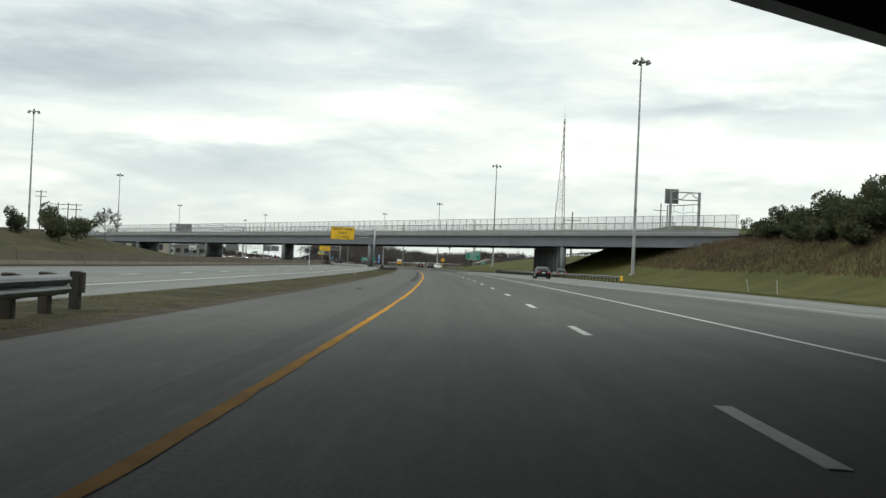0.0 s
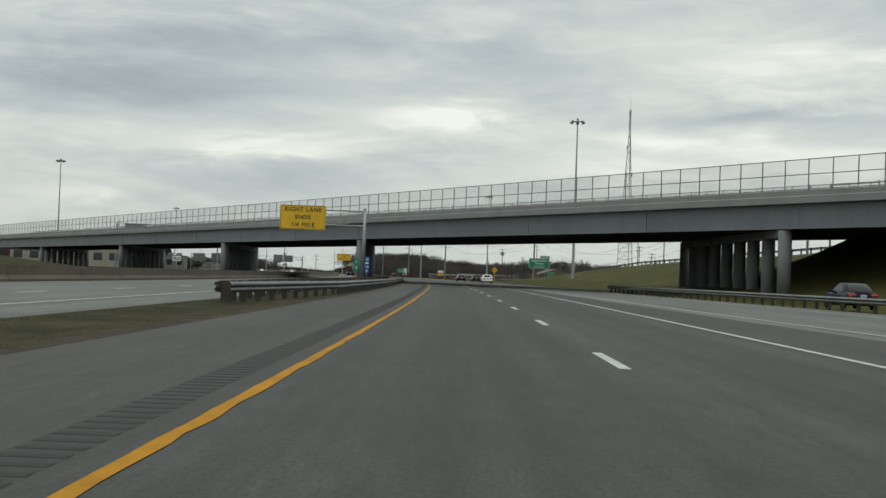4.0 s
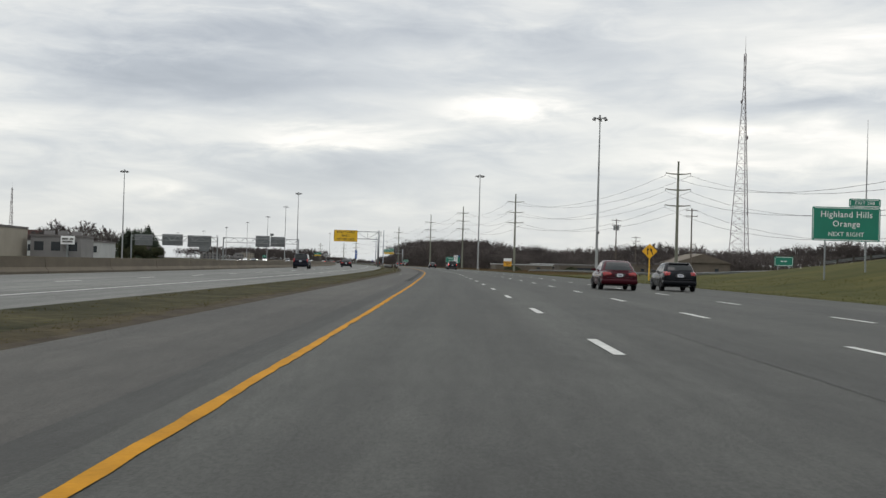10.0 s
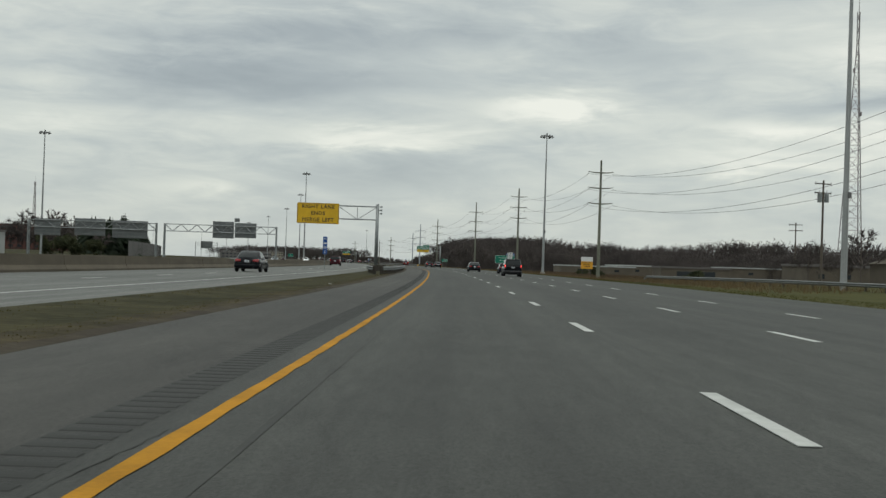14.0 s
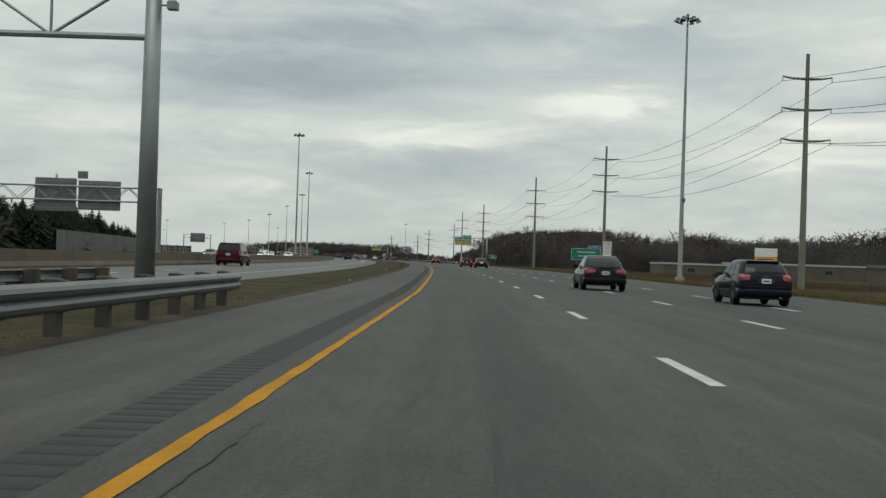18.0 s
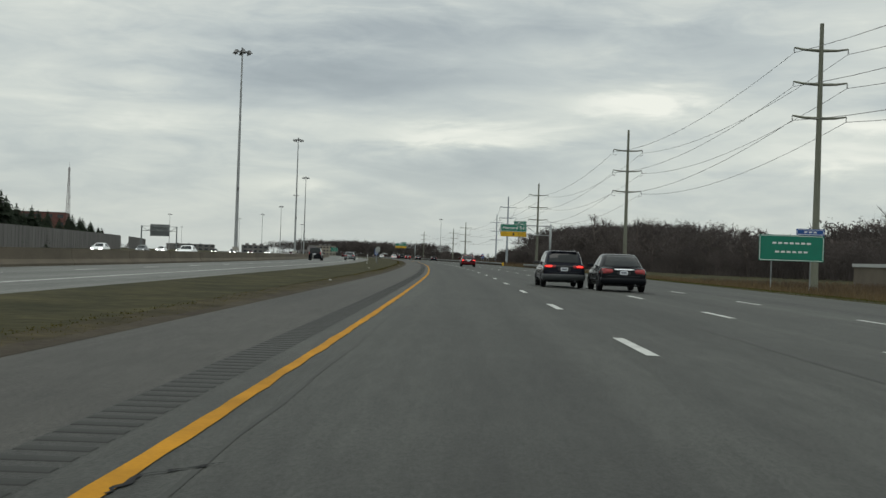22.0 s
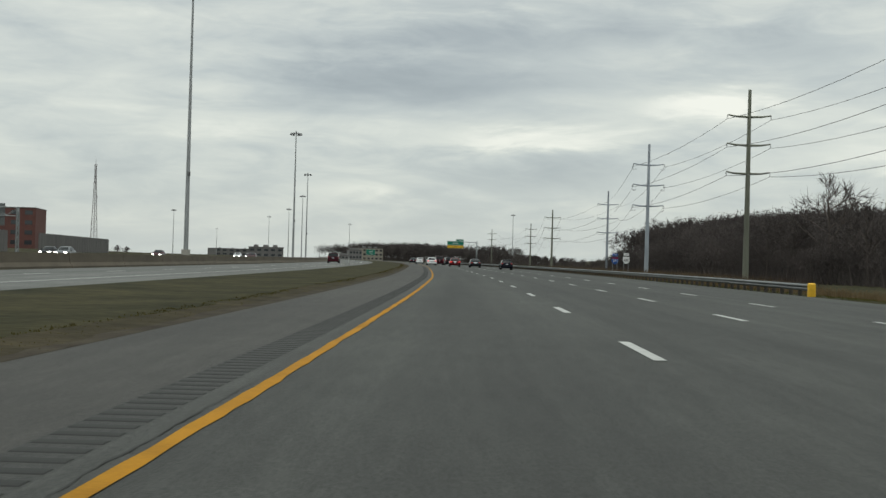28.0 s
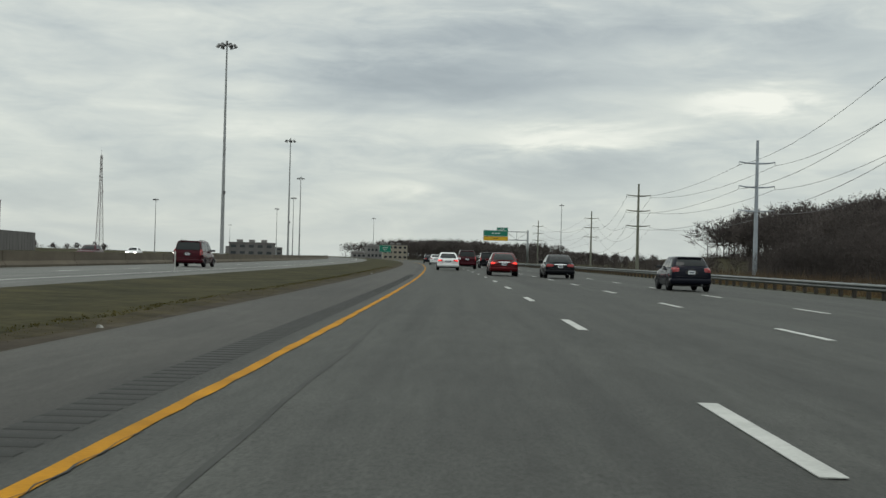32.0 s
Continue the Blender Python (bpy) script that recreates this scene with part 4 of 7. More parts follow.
def unseen_rear_walls():
    # out-of-view walls added to keep side light from under the rear bridge
    for l in (30.0, -53.0):
        bm = bmesh.new()
        rings = [[bm.verts.new(P(s, l + x, z)) for x, z in ((-0.6, -0.5), (0.6, -0.5), (0.6, 5.6), (-0.6, 5.6))] for s in (-92, -50, -10)]
        skin(bm, rings)
        tagged(part("abutment_wall", bm, "concrete"), "unseen plain concrete wall, added to block side light under the rear bridge", "abutment", "", "structure")


unseen_rear_walls()


def abutment():
    root = thing("abutment", Matrix.Identity(4), "sloped paved bank and concrete abutment under the overpass", "abutment", "", "structure")
    s = 233.2 + (27.0 - 47.0) * 1.523
    bm = bmesh.new()
    box(bm, 0, 20, 3.4, 1.2, 44, 5.4, bevel=0.05)
    part("abutment_wall", bm, "concrete", root, "", place(s + 2, 49.5, 0))
    bm = bmesh.new()
    rings = []
    for q in (0.0, 42.0):
        rings.append([bm.verts.new(P(204 + q, l, z)) for l, z in ((33.5, -0.2), (49, 5.0), (49, 4.6), (33.5, -0.6))])
    skin(bm, rings)
    part("paved_slope", bm, "concrete", root, "weathered paved slope")


abutment()


# ---------------------------------------------------------------- high masts
def high_mast(height, name="high_mast_light", lamps=6):
    root = thing(name, Matrix.Identity(4), "tall tapered steel high-mast light with a ring of floodlights", "street light", "high masts along the highway")
    bm = bmesh.new()
    rod(bm, (0, 0, 0), (0, 0, height), 0.30, 0.11, 12)
    part("mast", bm, "mast", root, smooth_shade=False)
    bm = bmesh.new()
    rod(bm, (0, 0, -0.4), (0, 0, 0.25), 0.55, n=12)
    part("footing", bm, "concrete", root)
    bm = bmesh.new()
    rod(bm, (0, 0, height - 0.1), (0, 0, height + 0.55), 0.2, 0.16, 10)
    part("head_collar", bm, "lamp", root)
    bm = bmesh.new()
    n = 16
    ring = [(0.85 * math.cos(2 * math.pi * i / n), 0.85 * math.sin(2 * math.pi * i / n), height - 0.1) for i in range(n + 1)]
    pipe(bm, ring, 0.05, 6)
    part("lamp_ring", bm, "lamp", root)
    bm = bmesh.new()
    rod(bm, (0, 0.1, 0), (0, 0.9, -0.1), 0.04, n=6)
    arm = bpy.data.meshes.new("ring_arm")
    bm.to_mesh(arm)
    bm.free()
    arm.materials.append(MAT["lamp"])
    for i in range(lamps):
        share("ring_arm", arm, root, pose(0, 0, height, 0, 0, 360 * i / lamps))
    bm = bmesh.new()
    box(bm, 0, 0, 0.0, 0.42, 0.5, 0.28, taper=0.7)
    rod(bm, (0, 0.1, -0.12), (0, 0.22, -0.42), 0.2, 0.34, 10)
    lm = bpy.data.meshes.new("floodlight")
    bm.to_mesh(lm)
    bm.free()
    lm.materials.append(MAT["lamp"])
    for i in range(lamps):
        a = 360 * i / lamps
        share("floodlight", lm, root, pose(0, 0, height - 0.05, 0, 0, a) @ Matrix.Translation((0, 1.15, 0)))
    bm = bmesh.new()
    box(bm, 0, -0.33, 9.5, 0.35, 0.2, 0.5, bevel=0.02)
    part("junction_box", bm, "lamp", root)
    return root


_mast = high_mast(31.6)
_mast.matrix_basis = place(199, 33.4, 4.2)
for s, l, z in ((379, 29.1, 1.2), (572.8, 33.3, -1.6), (750.2, 28.7, -0.4), (290, -89.6, 1.0), (529.9, -108, 1.5), (790.9, -95, -0.2), 
                (1698.6, -103, -4.5), (931.3, -31.4, 1.4), (1081.6, -31.6, 1.2), (1242.9, -31.5, 0.4), (1391.8, -32.5, 0), (1540, -33, -1), (1690, -34, -2), (1850, -36, -2), (1760, 125, 2), (2050, 60, 0), (2284, -30, -3.5)):
    copy_thing(_mast, place(s, l, z, random.uniform(0, 60)))
_mast.matrix_basis = place(199, 33.4, 0.8) @ Matrix.Diagonal((1, 1, 1.11, 1))


# ---------------------------------------------------------------- utility line
def utility_pole(height, mat_key, label, arms=3, wood=False, group="power line poles", first=2.65, gap=3.38, loops=False):
    root = thing("utility_pole", Matrix.Identity(4), label, "utility pole", group)
    bm = bmesh.new()
    rod(bm, (0, 0, -3), (0, 0, height), 0.42 if not wood else 0.17, 0.2 if not wood else 0.11, 12)
    part("shaft", bm, mat_key, root)
    half = 2.7 if not wood else 1.2
    for i in range(arms):
        z = height - first - i * gap if not wood else height - 0.4 - i * 1.1
        bm = bmesh.new()
        if wood:
            box(bm, 0, 0.12, z, 2 * half, 0.1, 0.13)
        else:
            pipe(bm, [(-half, 0, z + 0.16), (-half * 0.6, 0, z - 0.02), (0, 0, z - 0.08), (half * 0.6, 0, z - 0.02), (half, 0, z + 0.16)], [0.09, 0.13, 0.17, 0.13, 0.09], 6)
        part("crossarm", bm, mat_key, root)
        for sg in (-1, 1):
            bm = bmesh.new()
            zz = z + (0.1 if not wood else 0.2)
            for k in range(4):
                rod(bm, (sg * half, 0, zz - 0.02 - k * 0.11 + 0.0), (sg * half, 0, zz - 0.07 - k * 0.11), 0.09, 0.06, 8)
            part("insulator", bm, "insulator", root)
            if loops:
                bm = bmesh.new()
                pipe(bm, [(sg * half, 0, z + 0.1), (sg * (half + 0.2), 0, z - 0.4), (sg * (half + 0.08), 0, z - 0.8), (sg * (half - 0.22), 0, z - 0.95), (sg * (half - 0.55), 0, z - 0.75)], 0.035, 5)
                part("jumper_loop", bm, "wire", root)
    return root


POLES = [(401, 58, 20.5), (595.5, 54.4, 24.2), (734.6, 38.6, 24.6), (855.4, 36.9, 25.6), (963.1, 37.3, 26.2), (1081.1, 37.0, 23.0), (1144.5, 37.2, 22.3), (1241.7, 48.3, 19.8), (1330.3, 48.8, 18.6), (1501.1, 73.3, 19.4), (1640, 82, 20)]


def power_line():
    drop = {4: (3.9, 3.85), 5: (3.3, 3.5), 6: (3.6, 3.6), 7: (3.4, 3.6)}
    for i, (s, l, h) in enumerate(POLES):
        zg = ground_z(s, l)
        key = "utility_grey" if i in (6, 7) else "utility"
        p = utility_pole(h - zg, key, "tall grey steel power pole with three pairs of arms" if key == "utility_grey" else "tall weathered power pole with three curved crossarms", first=drop.get(i, (2.65, 3.38))[0], gap=drop.get(i, (2.65, 3.38))[1], loops=i in (4, 6))
        p.matrix_basis = place(s, l, zg)
    root = tagged(new("power_cables"), "sagging power cables strung from pole to pole", "power line")
    for i_, ((s0, l0, h0), (s1, l1, h1)) in enumerate(zip(POLES, POLES[1:])):
        (f0, g0), (f1, g1) = drop.get(i_, (2.65, 3.38)), drop.get(i_ + 1, (2.65, 3.38))
        for k in range(3):
            for sg in (-1, 1):
                bm = bmesh.new()
                a, b = Vector(P(s0, l0 + sg * 2.7, h0 - f0 - 0.35 - k * g0)), Vector(P(s1, l1 + sg * 2.7, h1 - f1 - 0.35 - k * g1))
                sag = 0.00018 * (b - a).length ** 2
                pts = [a.lerp(b, t) - Vector((0, 0, 4 * sag * t * (1 - t))) for t in (i / 14 for i in range(15))]
                pipe(bm, pts, 0.028, 4)
                part("cable", bm, "wire", root)


power_line()
_wp = utility_pole(11.5, "wood_pole", "dark wooden utility pole with short crossarms", arms=2, wood=True, group="wooden poles")
_wp.matrix_basis = place(444, 63, 3.0)
for s, l, z in ((500, 70, 0.5), (568, 50.4, 1.4), (616, 45.6, 1.0), (700, 70, -0.5), (300, -89.6, 3.3), (300, -85.4, 0.5), (301, -83.3, 0.6), (302, -81.6, 0.6), (560, 90, 0)):
    copy_thing(_wp, place(s, l, z, random.uniform(-30, 30)))


def transformer(s, l, z):
    root = thing("transformer", place(s, l, z), "grey cylindrical transformer hung on a wooden pole", "transformer")
    for sg in (-1, 1):
        bm = bmesh.new()
        rod(bm, (sg * 0.42, 0, -0.55), (sg * 0.42, 0, 0.5), 0.27, 0.27, 12)
        rod(bm, (sg * 0.42, 0, 0.5), (sg * 0.42, 0, 0.62), 0.27, 0.12, 12)
        t_ = part("tank", bm, "galvanized", root)
        bm = bmesh.new()
        rod(bm, (sg * 0.42, 0, 0.6), (sg * 0.42, 0, 0.9), 0.05, 0.04, 6)
        part("bushing", bm, "insulator", t_)
    bm = bmesh.new()
    box(bm, 0, 0, 0.1, 0.5, 0.12, 0.1)
    part("bracket", bm, "galvanized", root)


transformer(616, 45.6, 10.4)


# ---------------------------------------------------------------- towers
def lattice_tower(height, base, label, s, l, z, legs=3, mast=0.16, top=0.6, group=""):
    root = thing("radio_tower", place(s, l, z), label, "radio tower", group)
    n = int(height / 6.5)

    def ring(t):
        q = max(0.0, 1 - t / 0.86)
        r = base * q + top * (1 - q)
        return [Vector((r * math.cos(2 * math.pi * (i + 0.2) / legs), r * math.sin(2 * math.pi * (i + 0.2) / legs), t * height)) for i in range(legs)]

    for i in range(legs):
        bm = bmesh.new()
        pipe(bm, [ring(k / n)[i] for k in range(n + 1)], mast, 5)
        part("leg", bm, "tower", root)
    bm = bmesh.new()
    for k in range(n):
        a, b = ring(k / n), ring((k + 1) / n)
        for i in range(legs):
            j = (i + 1) % legs
            rod(bm, a[i], b[j], mast * 0.3, n=4)
            rod(bm, a[j], b[i], mast * 0.3, n=4)
            rod(bm, b[i], b[j], mast * 0.3, n=4)
    part("bracing", bm, "tower", root)
    bm = bmesh.new()
    rod(bm, (0, 0, height), (0, 0, height * 1.08), 0.18, 0.06, 6)
    part("antenna", bm, "tower", root)
    bm = bmesh.new()
    for k, hh in enumerate((0.62, 0.78, 0.83)):
        r = ring(hh)[k % legs]
        box(bm, r.x * 1.3, r.y * 1.3, r.z, 0.7, 0.7, 2.2)
    part("aerial_panel", bm, "tower", root)


lattice_tower(143, 8.4, "very tall three-legged lattice radio tower behind the woods", 1088, 262, 0, mast=0.26, top=0.75)
lattice_tower(104, 5.0, "slim distant lattice radio tower with antennas", 2480, -140, 0, mast=0.34, top=1.2)


# ---------------------------------------------------------------- signs
def panel(parent, w, h, x, y, z, mat_key, border="black", name="sign_panel"):
    bm = bmesh.new()
    plate(bm, rounded(w, h, 0.12, 3, x, z), y, y + 0.035)
    p = part(name, bm, mat_key, parent)
    if border:
        bm = bmesh.new()
        t = 0.045
        for sx, sz, bw, bh in ((0, h / 2 - 0.08, w - 0.3, t), (0, -h / 2 + 0.08, w - 0.3, t), (w / 2 - 0.08, 0, t, h - 0.3), (-w / 2 + 0.08, 0, t, h - 0.3)):
            box(bm, x + sx, y - 0.004, z + sz, bw, 0.006, bh)
        part("border", bm, border, p)
    bm = bmesh.new()
    for k in (-0.35, 0.35):
        box(bm, x + k * w, y + 0.09, z, 0.1, 0.1, h)
    part("back_rib", bm, "sign_back", p)
    return p


def cantilever(s, l_pole, l0, l1, z_top, h, lines, mat_key, label, ink="black", pole_top=8.6, tab=None, lower=None, size=0.42):
    """A sign hung from a two-tube truss arm on one column."""
    root = thing("overhead_sign", place(s, l_pole, 0), label, "road sign", "overhead signs")
    sg = -1 if l0 < l_pole else 1
    bm = bmesh.new()
    zg = ground_z(s, l_pole)
    rod(bm, (0, 0, zg - 0.3), (0, 0, pole_top), 0.27, 0.2, 16)
    col = part("column", bm, "galvanized", root, smooth_shade=True)
    bm = bmesh.new()
    rod(bm, (0, 0, pole_top), (0, 0, pole_top + 0.08), 0.23, 0.1, 16)
    part("column_cap", bm, "galvanized", col)
    a = min(abs(l0 - l_pole), abs(l1 - l_pole))
    b = max(abs(l0 - l_pole), abs(l1 - l_pole))
    zt, zb = pole_top - 0.3, pole_top - 2.05
    for z, r in ((zt, 0.09), (zb, 0.09)):
        bm = bmesh.new()
        rod(bm, (0, 0, z), (sg * b * 0.97, 0, z), r, n=8)
        part("arm_tube", bm, "galvanized", root)
    k = 4
    for i in range(k):
        x0, x1 = sg * b * i / k, sg * b * (i + 1) / k
        bm = bmesh.new()
        rod(bm, (x0, 0, zb if i % 2 else zt), (x1, 0, zt if i % 2 else zb), 0.045, n=6)
        part("diagonal_brace", bm, "galvanized", root)
        bm = bmesh.new()
        rod(bm, (x1, 0, zb), (x1, 0, zt), 0.04, n=6)
        part("upright_brace", bm, "galvanized", root)
    w, cx, cz = abs(l1 - l0), sg * (a + b) / 2, z_top - h / 2
    y = -0.24
    if lower:
        hb = h * 0.42
        p = panel(root, w, h - hb, cx, y, z_top - (h - hb) / 2, mat_key, ink)
        q = panel(root, w, hb - 0.02, cx, y, z_top - h + hb / 2, "sign_yellow", "black", "lower_panel")
        for txt, dx, sz in lower:
            if txt == "v":
                bm = bmesh.new()
                zc = z_top - h + hb / 2
                plate(bm, [(cx + dx - 0.1, zc + 0.3), (cx + dx - 0.1, zc), (cx + dx - 0.3, zc), (cx + dx, zc - 0.32), (cx + dx + 0.3, zc), (cx + dx + 0.1, zc), (cx + dx + 0.1, zc + 0.3)], y - 0.012, y - 0.004)
                part("arrow", bm, "black", q)
            else:
                lettering(txt, sz, "black", q, cx + dx, y - 0.008, z_top - h + hb / 2)
        zs = [z_top - (h - hb) / 2]
    else:
        p = panel(root, w, h, cx, y, cz, mat_key, ink)
        n = len(lines)
        zs = [cz + (0.5 * (n - 1) - i) * h / (n + 0.15) for i in range(n)]
    for (txt, sz), z in zip(lines, zs):
        lettering(txt, sz, ink, p, cx, y - 0.008, z, bold=0.014)
    if tab:
        tw, th, txt = tab
        tx = cx + w / 2 - tw / 2 - 0.05
        q = panel(root, tw, th, tx, y, z_top + th / 2 + 0.02, mat_key, ink, "exit_tab")
        lettering(txt, th * 0.55, ink, q, tx, y - 0.008, z_top + th / 2 + 0.02)
    return root


cantilever(281, -9.5, -19.5, -14.1, 8.78, 2.85, [("RIGHT LANE", 0.72), ("ENDS", 0.72), ("1/4 MILE", 0.72)], "sign_yellow", "large yellow overhead sign warning that the lane ends ahead")
_ml = cantilever(634, -8.3, -19.0, -13.4, 8.55, 2.75, [("RIGHT LANE", 0.72), ("ENDS", 0.72), ("MERGE LEFT", 0.72)], "sign_yellow", "large yellow overhead warning sign that a lane ends and merges")
cantilever(965, 23.4, 13.9, 18.8, 7.75, 2.35, [("Harvard Rd", 0.8)], "sign_green", "green and yellow overhead exit sign on a cantilever column", ink="sign_white", pole_top=7.9, tab=(2.4, 0.62, "EXIT 29"), lower=[("EXIT", -1.5, 0.5), ("v", 0, 0), ("ONLY", 1.5, 0.5)])
cantilever(1318, 22.6, 13.2, 18.4, 7.1, 2.2, [("- - -", 0.5)], "sign_green", "distant green and yellow overhead exit sign", ink="sign_white", pole_top=7.2, tab=(2.4, 0.62, "- -"), lower=[("- -", 0, 0.4)])


def sensor_boxes():
    for i, (z, w) in enumerate(((8.3, 0.32), (7.85, 0.28), (7.4, 0.26))):
        bm = bmesh.new()
        box(bm, 0.5, 0, z, w, 0.35, 0.22, bevel=0.03)
        rod(bm, (0.15, 0, z), (0.45, 0, z), 0.03, n=6)
        part("traffic_camera", bm, "galvanized", _ml, "small grey sensor on the column")


sensor_boxes()


def gantry(s, l0, l1, top, signs, label):
    """A truss span over the oncoming road; its signs show their bare backs."""
    root = thing("sign_gantry", place(s, (l0 + l1) / 2, 0), label, "sign gantry", "sign gantries")
    half = abs(l1 - l0) / 2
    for sg in (-1, 1):
        bm = bmesh.new()
        for y in (-0.7, 0.7):
            rod(bm, (sg * half, y, -0.3), (sg * half, y * 0.75, top + 0.1), 0.16, 0.14, 8)
        for i in range(7):
            z = top * i / 7
            yy = 0.7 * (1 if i % 2 else -1)
            rod(bm, (sg * half, yy, z), (sg * half, -yy, z + top / 7), 0.06, n=5)
        part("support_leg", bm, "galvanized", root)
    for z in (top - 1.5, top):
        for y in (-0.5, 0.5):
            bm = bmesh.new()
            rod(bm, (-half, y, z), (half, y, z), 0.085, n=6)
            part("chord", bm, "galvanized", root)
    n = int(half * 2 / 1.7)
    for i in range(n):
        x0, x1 = -half + 2 * half * i / n, -half + 2 * half * (i + 1) / n
        for y in (-0.5, 0.5):
            bm = bmesh.new()
            rod(bm, (x0, y, top - 1.5 if i % 2 else top), (x1, y, top if i % 2 else top - 1.5), 0.045, n=4)
            part("lattice_brace", bm, "galvanized", root)
    mid = (l0 + l1) / 2
    for a, b, z0, z1 in signs:
        bm = bmesh.new()
        box(bm, (a + b) / 2 - mid, 0.75, (z0 + z1) / 2, b - a, 0.06, z1 - z0)
        p = part("sign_panel", bm, "sign_back", root, "bare grey back of a sign panel")
        bm = bmesh.new()
        for k in range(5):
            box(bm, (a + b) / 2 - mid, 0.69, z0 + (z1 - z0) * (k + 0.5) / 5, (b - a) * 0.98, 0.05, 0.07)
        part("stiffener", bm, "galvanized", p)


gantry(735.6, -55.0, -31.2, 7.6, [(-44.9, -40.4, 4.9, 8.5), (-40.2, -35.6, 5.1, 8.3), (-40.3, -39.2, 8.5, 9.3)], "steel truss gantry over the oncoming road with grey sign backs")
gantry(737, -84.0, -57.0, 7.6, [(-83.0, -77.5, 4.4, 7.9), (-74.5, -68.0, 4.6, 8.2), (-66.5, -59.0, 4.3, 8.0)], "steel truss gantry with three grey sign backs")
gantry(485, -82.0, -54.0, 12.6, [(-80, -74, 9.0, 12.6)], "tall steel truss gantry above the store road")
gantry(1149, -84.5, -73.0, 8.2, [(-81.8, -75.5, 5.0, 8.9)], "small cantilever gantry with a grey sign back")
gantry(239, 48.4, 54.1, 17.5, [(47.4, 50.1, 15.2, 18.1)], "steel sign gantry with a grey sign back behind the overpass")


def post_sign(s, l, w, h, z_top, mat_key, label, name="road_sign", posts=2, lines=(), ink="sign_white", border="sign_white", tab=None, post_mat="galvanized", turn=0.0, post_w=0.1):
    zg = ground_z(s, l)
    root = thing(name, place(s, l, zg, turn), label, "road sign", "roadside signs")
    zt = z_top - zg
    for i in range(posts):
        x = 0 if posts == 1 else (-0.3 + 0.6 * i / (posts - 1)) * w
        bm = bmesh.new()
        box(bm, x, 0.09, (zt - 0.1) / 2 - 0.2, post_w, 0.8 * post_w, zt + 0.2)
        part("post", bm, post_mat, root)
    p = panel(root, w, h, 0, 0, zt - h / 2, mat_key, border)
    for txt, sz, dz in lines:
        lettering(txt, sz, ink, p, 0, -0.008, zt - h / 2 + dz, bold=0.006)
    if tab:
        tw, th, txt, tm = tab
        q = panel(root, tw, th, w / 2 - tw / 2, 0, zt + th / 2 + 0.02, tm, "sign_white", "exit_tab")
        lettering(txt, th * 0.55, "sign_white", q, w / 2 - tw / 2, -0.008, zt + th / 2 + 0.02)
    return root


post_sign(427, 28.7, 4.95, 2.45, 5.95, "sign_green", "green exit guide sign naming Highland Hills and Orange", lines=(("Highland Hills", 0.62, 0.68), ("Orange", 0.62, 0.0), ("NEXT RIGHT", 0.42, -0.75)), tab=(2.3, 0.62, "EXIT 28B", "sign_green"))
post_sign(846, 31.7, 6.0, 2.4, 4.15, "sign_green", "green guide sign with a blue strip on top", lines=(("- - - - - - -", 0.4, 0.45), ("- - - - - -", 0.4, -0.35)), tab=(2.6, 0.6, "- - -", "sign_blue"))
post_sign(781, 24.7, 1.3, 2.75, 4.45, "sign_white", "white speed limit sign reading 60 and 55", posts=2, ink="black", border="black", lines=(("SPEED", 0.3, 1.12), ("LIMIT", 0.3, 0.8), ("60", 0.62, 0.36), ("- - -", 0.2, -0.1), ("- - -", 0.2, -0.38), ("55", 0.56, -0.95)))
post_sign(980, 27.1, 2.5, 1.2, 2.9, "sign_green", "small green guide sign on posts before the woods", lines=(("- - - -", 0.28, 0.2), ("- - -", 0.28, -0.2)))


def route_sign(s, l, z_top, number, field, ink, label, crown=None):
    """A route shield on its own posts, with a small direction plate over it."""
    zg = ground_z(s, l)
    root = thing("route_sign", place(s, l, zg), label, "road sign", "route signs")
    zt = z_top - zg
    for x in (-0.3, 0.3):
        bm = bmesh.new()
        box(bm, x, 0.07, zt / 2 - 0.2, 0.07, 0.06, zt + 0.3)
        part("post", bm, "galvanized", root)
    c = zt - 0.95
    bm = bmesh.new()
    half = [(0.0, -0.52), (0.24, -0.42), (0.42, -0.22), (0.47, 0.05), (0.42, 0.3), (0.47, 0.46), (0.2, 0.42), (0.0, 0.5)]
    plate(bm, [(x, c + z) for x, z in half] + [(-x, c + z) for x, z in half[-2:0:-1]], -0.02, 0.0)
    shield = part("shield", bm, field, root)
    if crown:
        bm = bmesh.new()
        plate(bm, [(-0.43, c + 0.24), (0.43, c + 0.24), (0.42, c + 0.32), (0.45, c + 0.44), (0.2, c + 0.4), (0.0, c + 0.46), (-0.2, c + 0.4), (-0.45, c + 0.44), (-0.42, c + 0.32)], -0.028, -0.022)
        part("crown_band", bm, crown, shield)
    lettering(number, 0.42, ink, shield, 0, -0.03, c - 0.05, bold=0.014)
    bm = bmesh.new()
    plate(bm, rounded(0.72, 0.34, 0.04, 3, 0, zt - 0.2), -0.02, 0.0)
    q = part("direction_plate", bm, field, root)
    lettering("- -", 0.14, ink, q, 0, -0.026, zt - 0.2)


route_sign(1094, 23.0, 2.55, "271", "sign_blue", "sign_white", "blue and red interstate route shield beside the guardrail", crown="tail")
route_sign(1094, 24.5, 2.65, "422", "sign_white", "black", "white route shield with black figures beside the guardrail")
post_sign(1500, -2.0, 4.2, 2.5, 5.0, "sign_green", "green guide sign far along the median", lines=(("- - -", 0.5, 0.4), ("- -", 0.5, -0.4)))
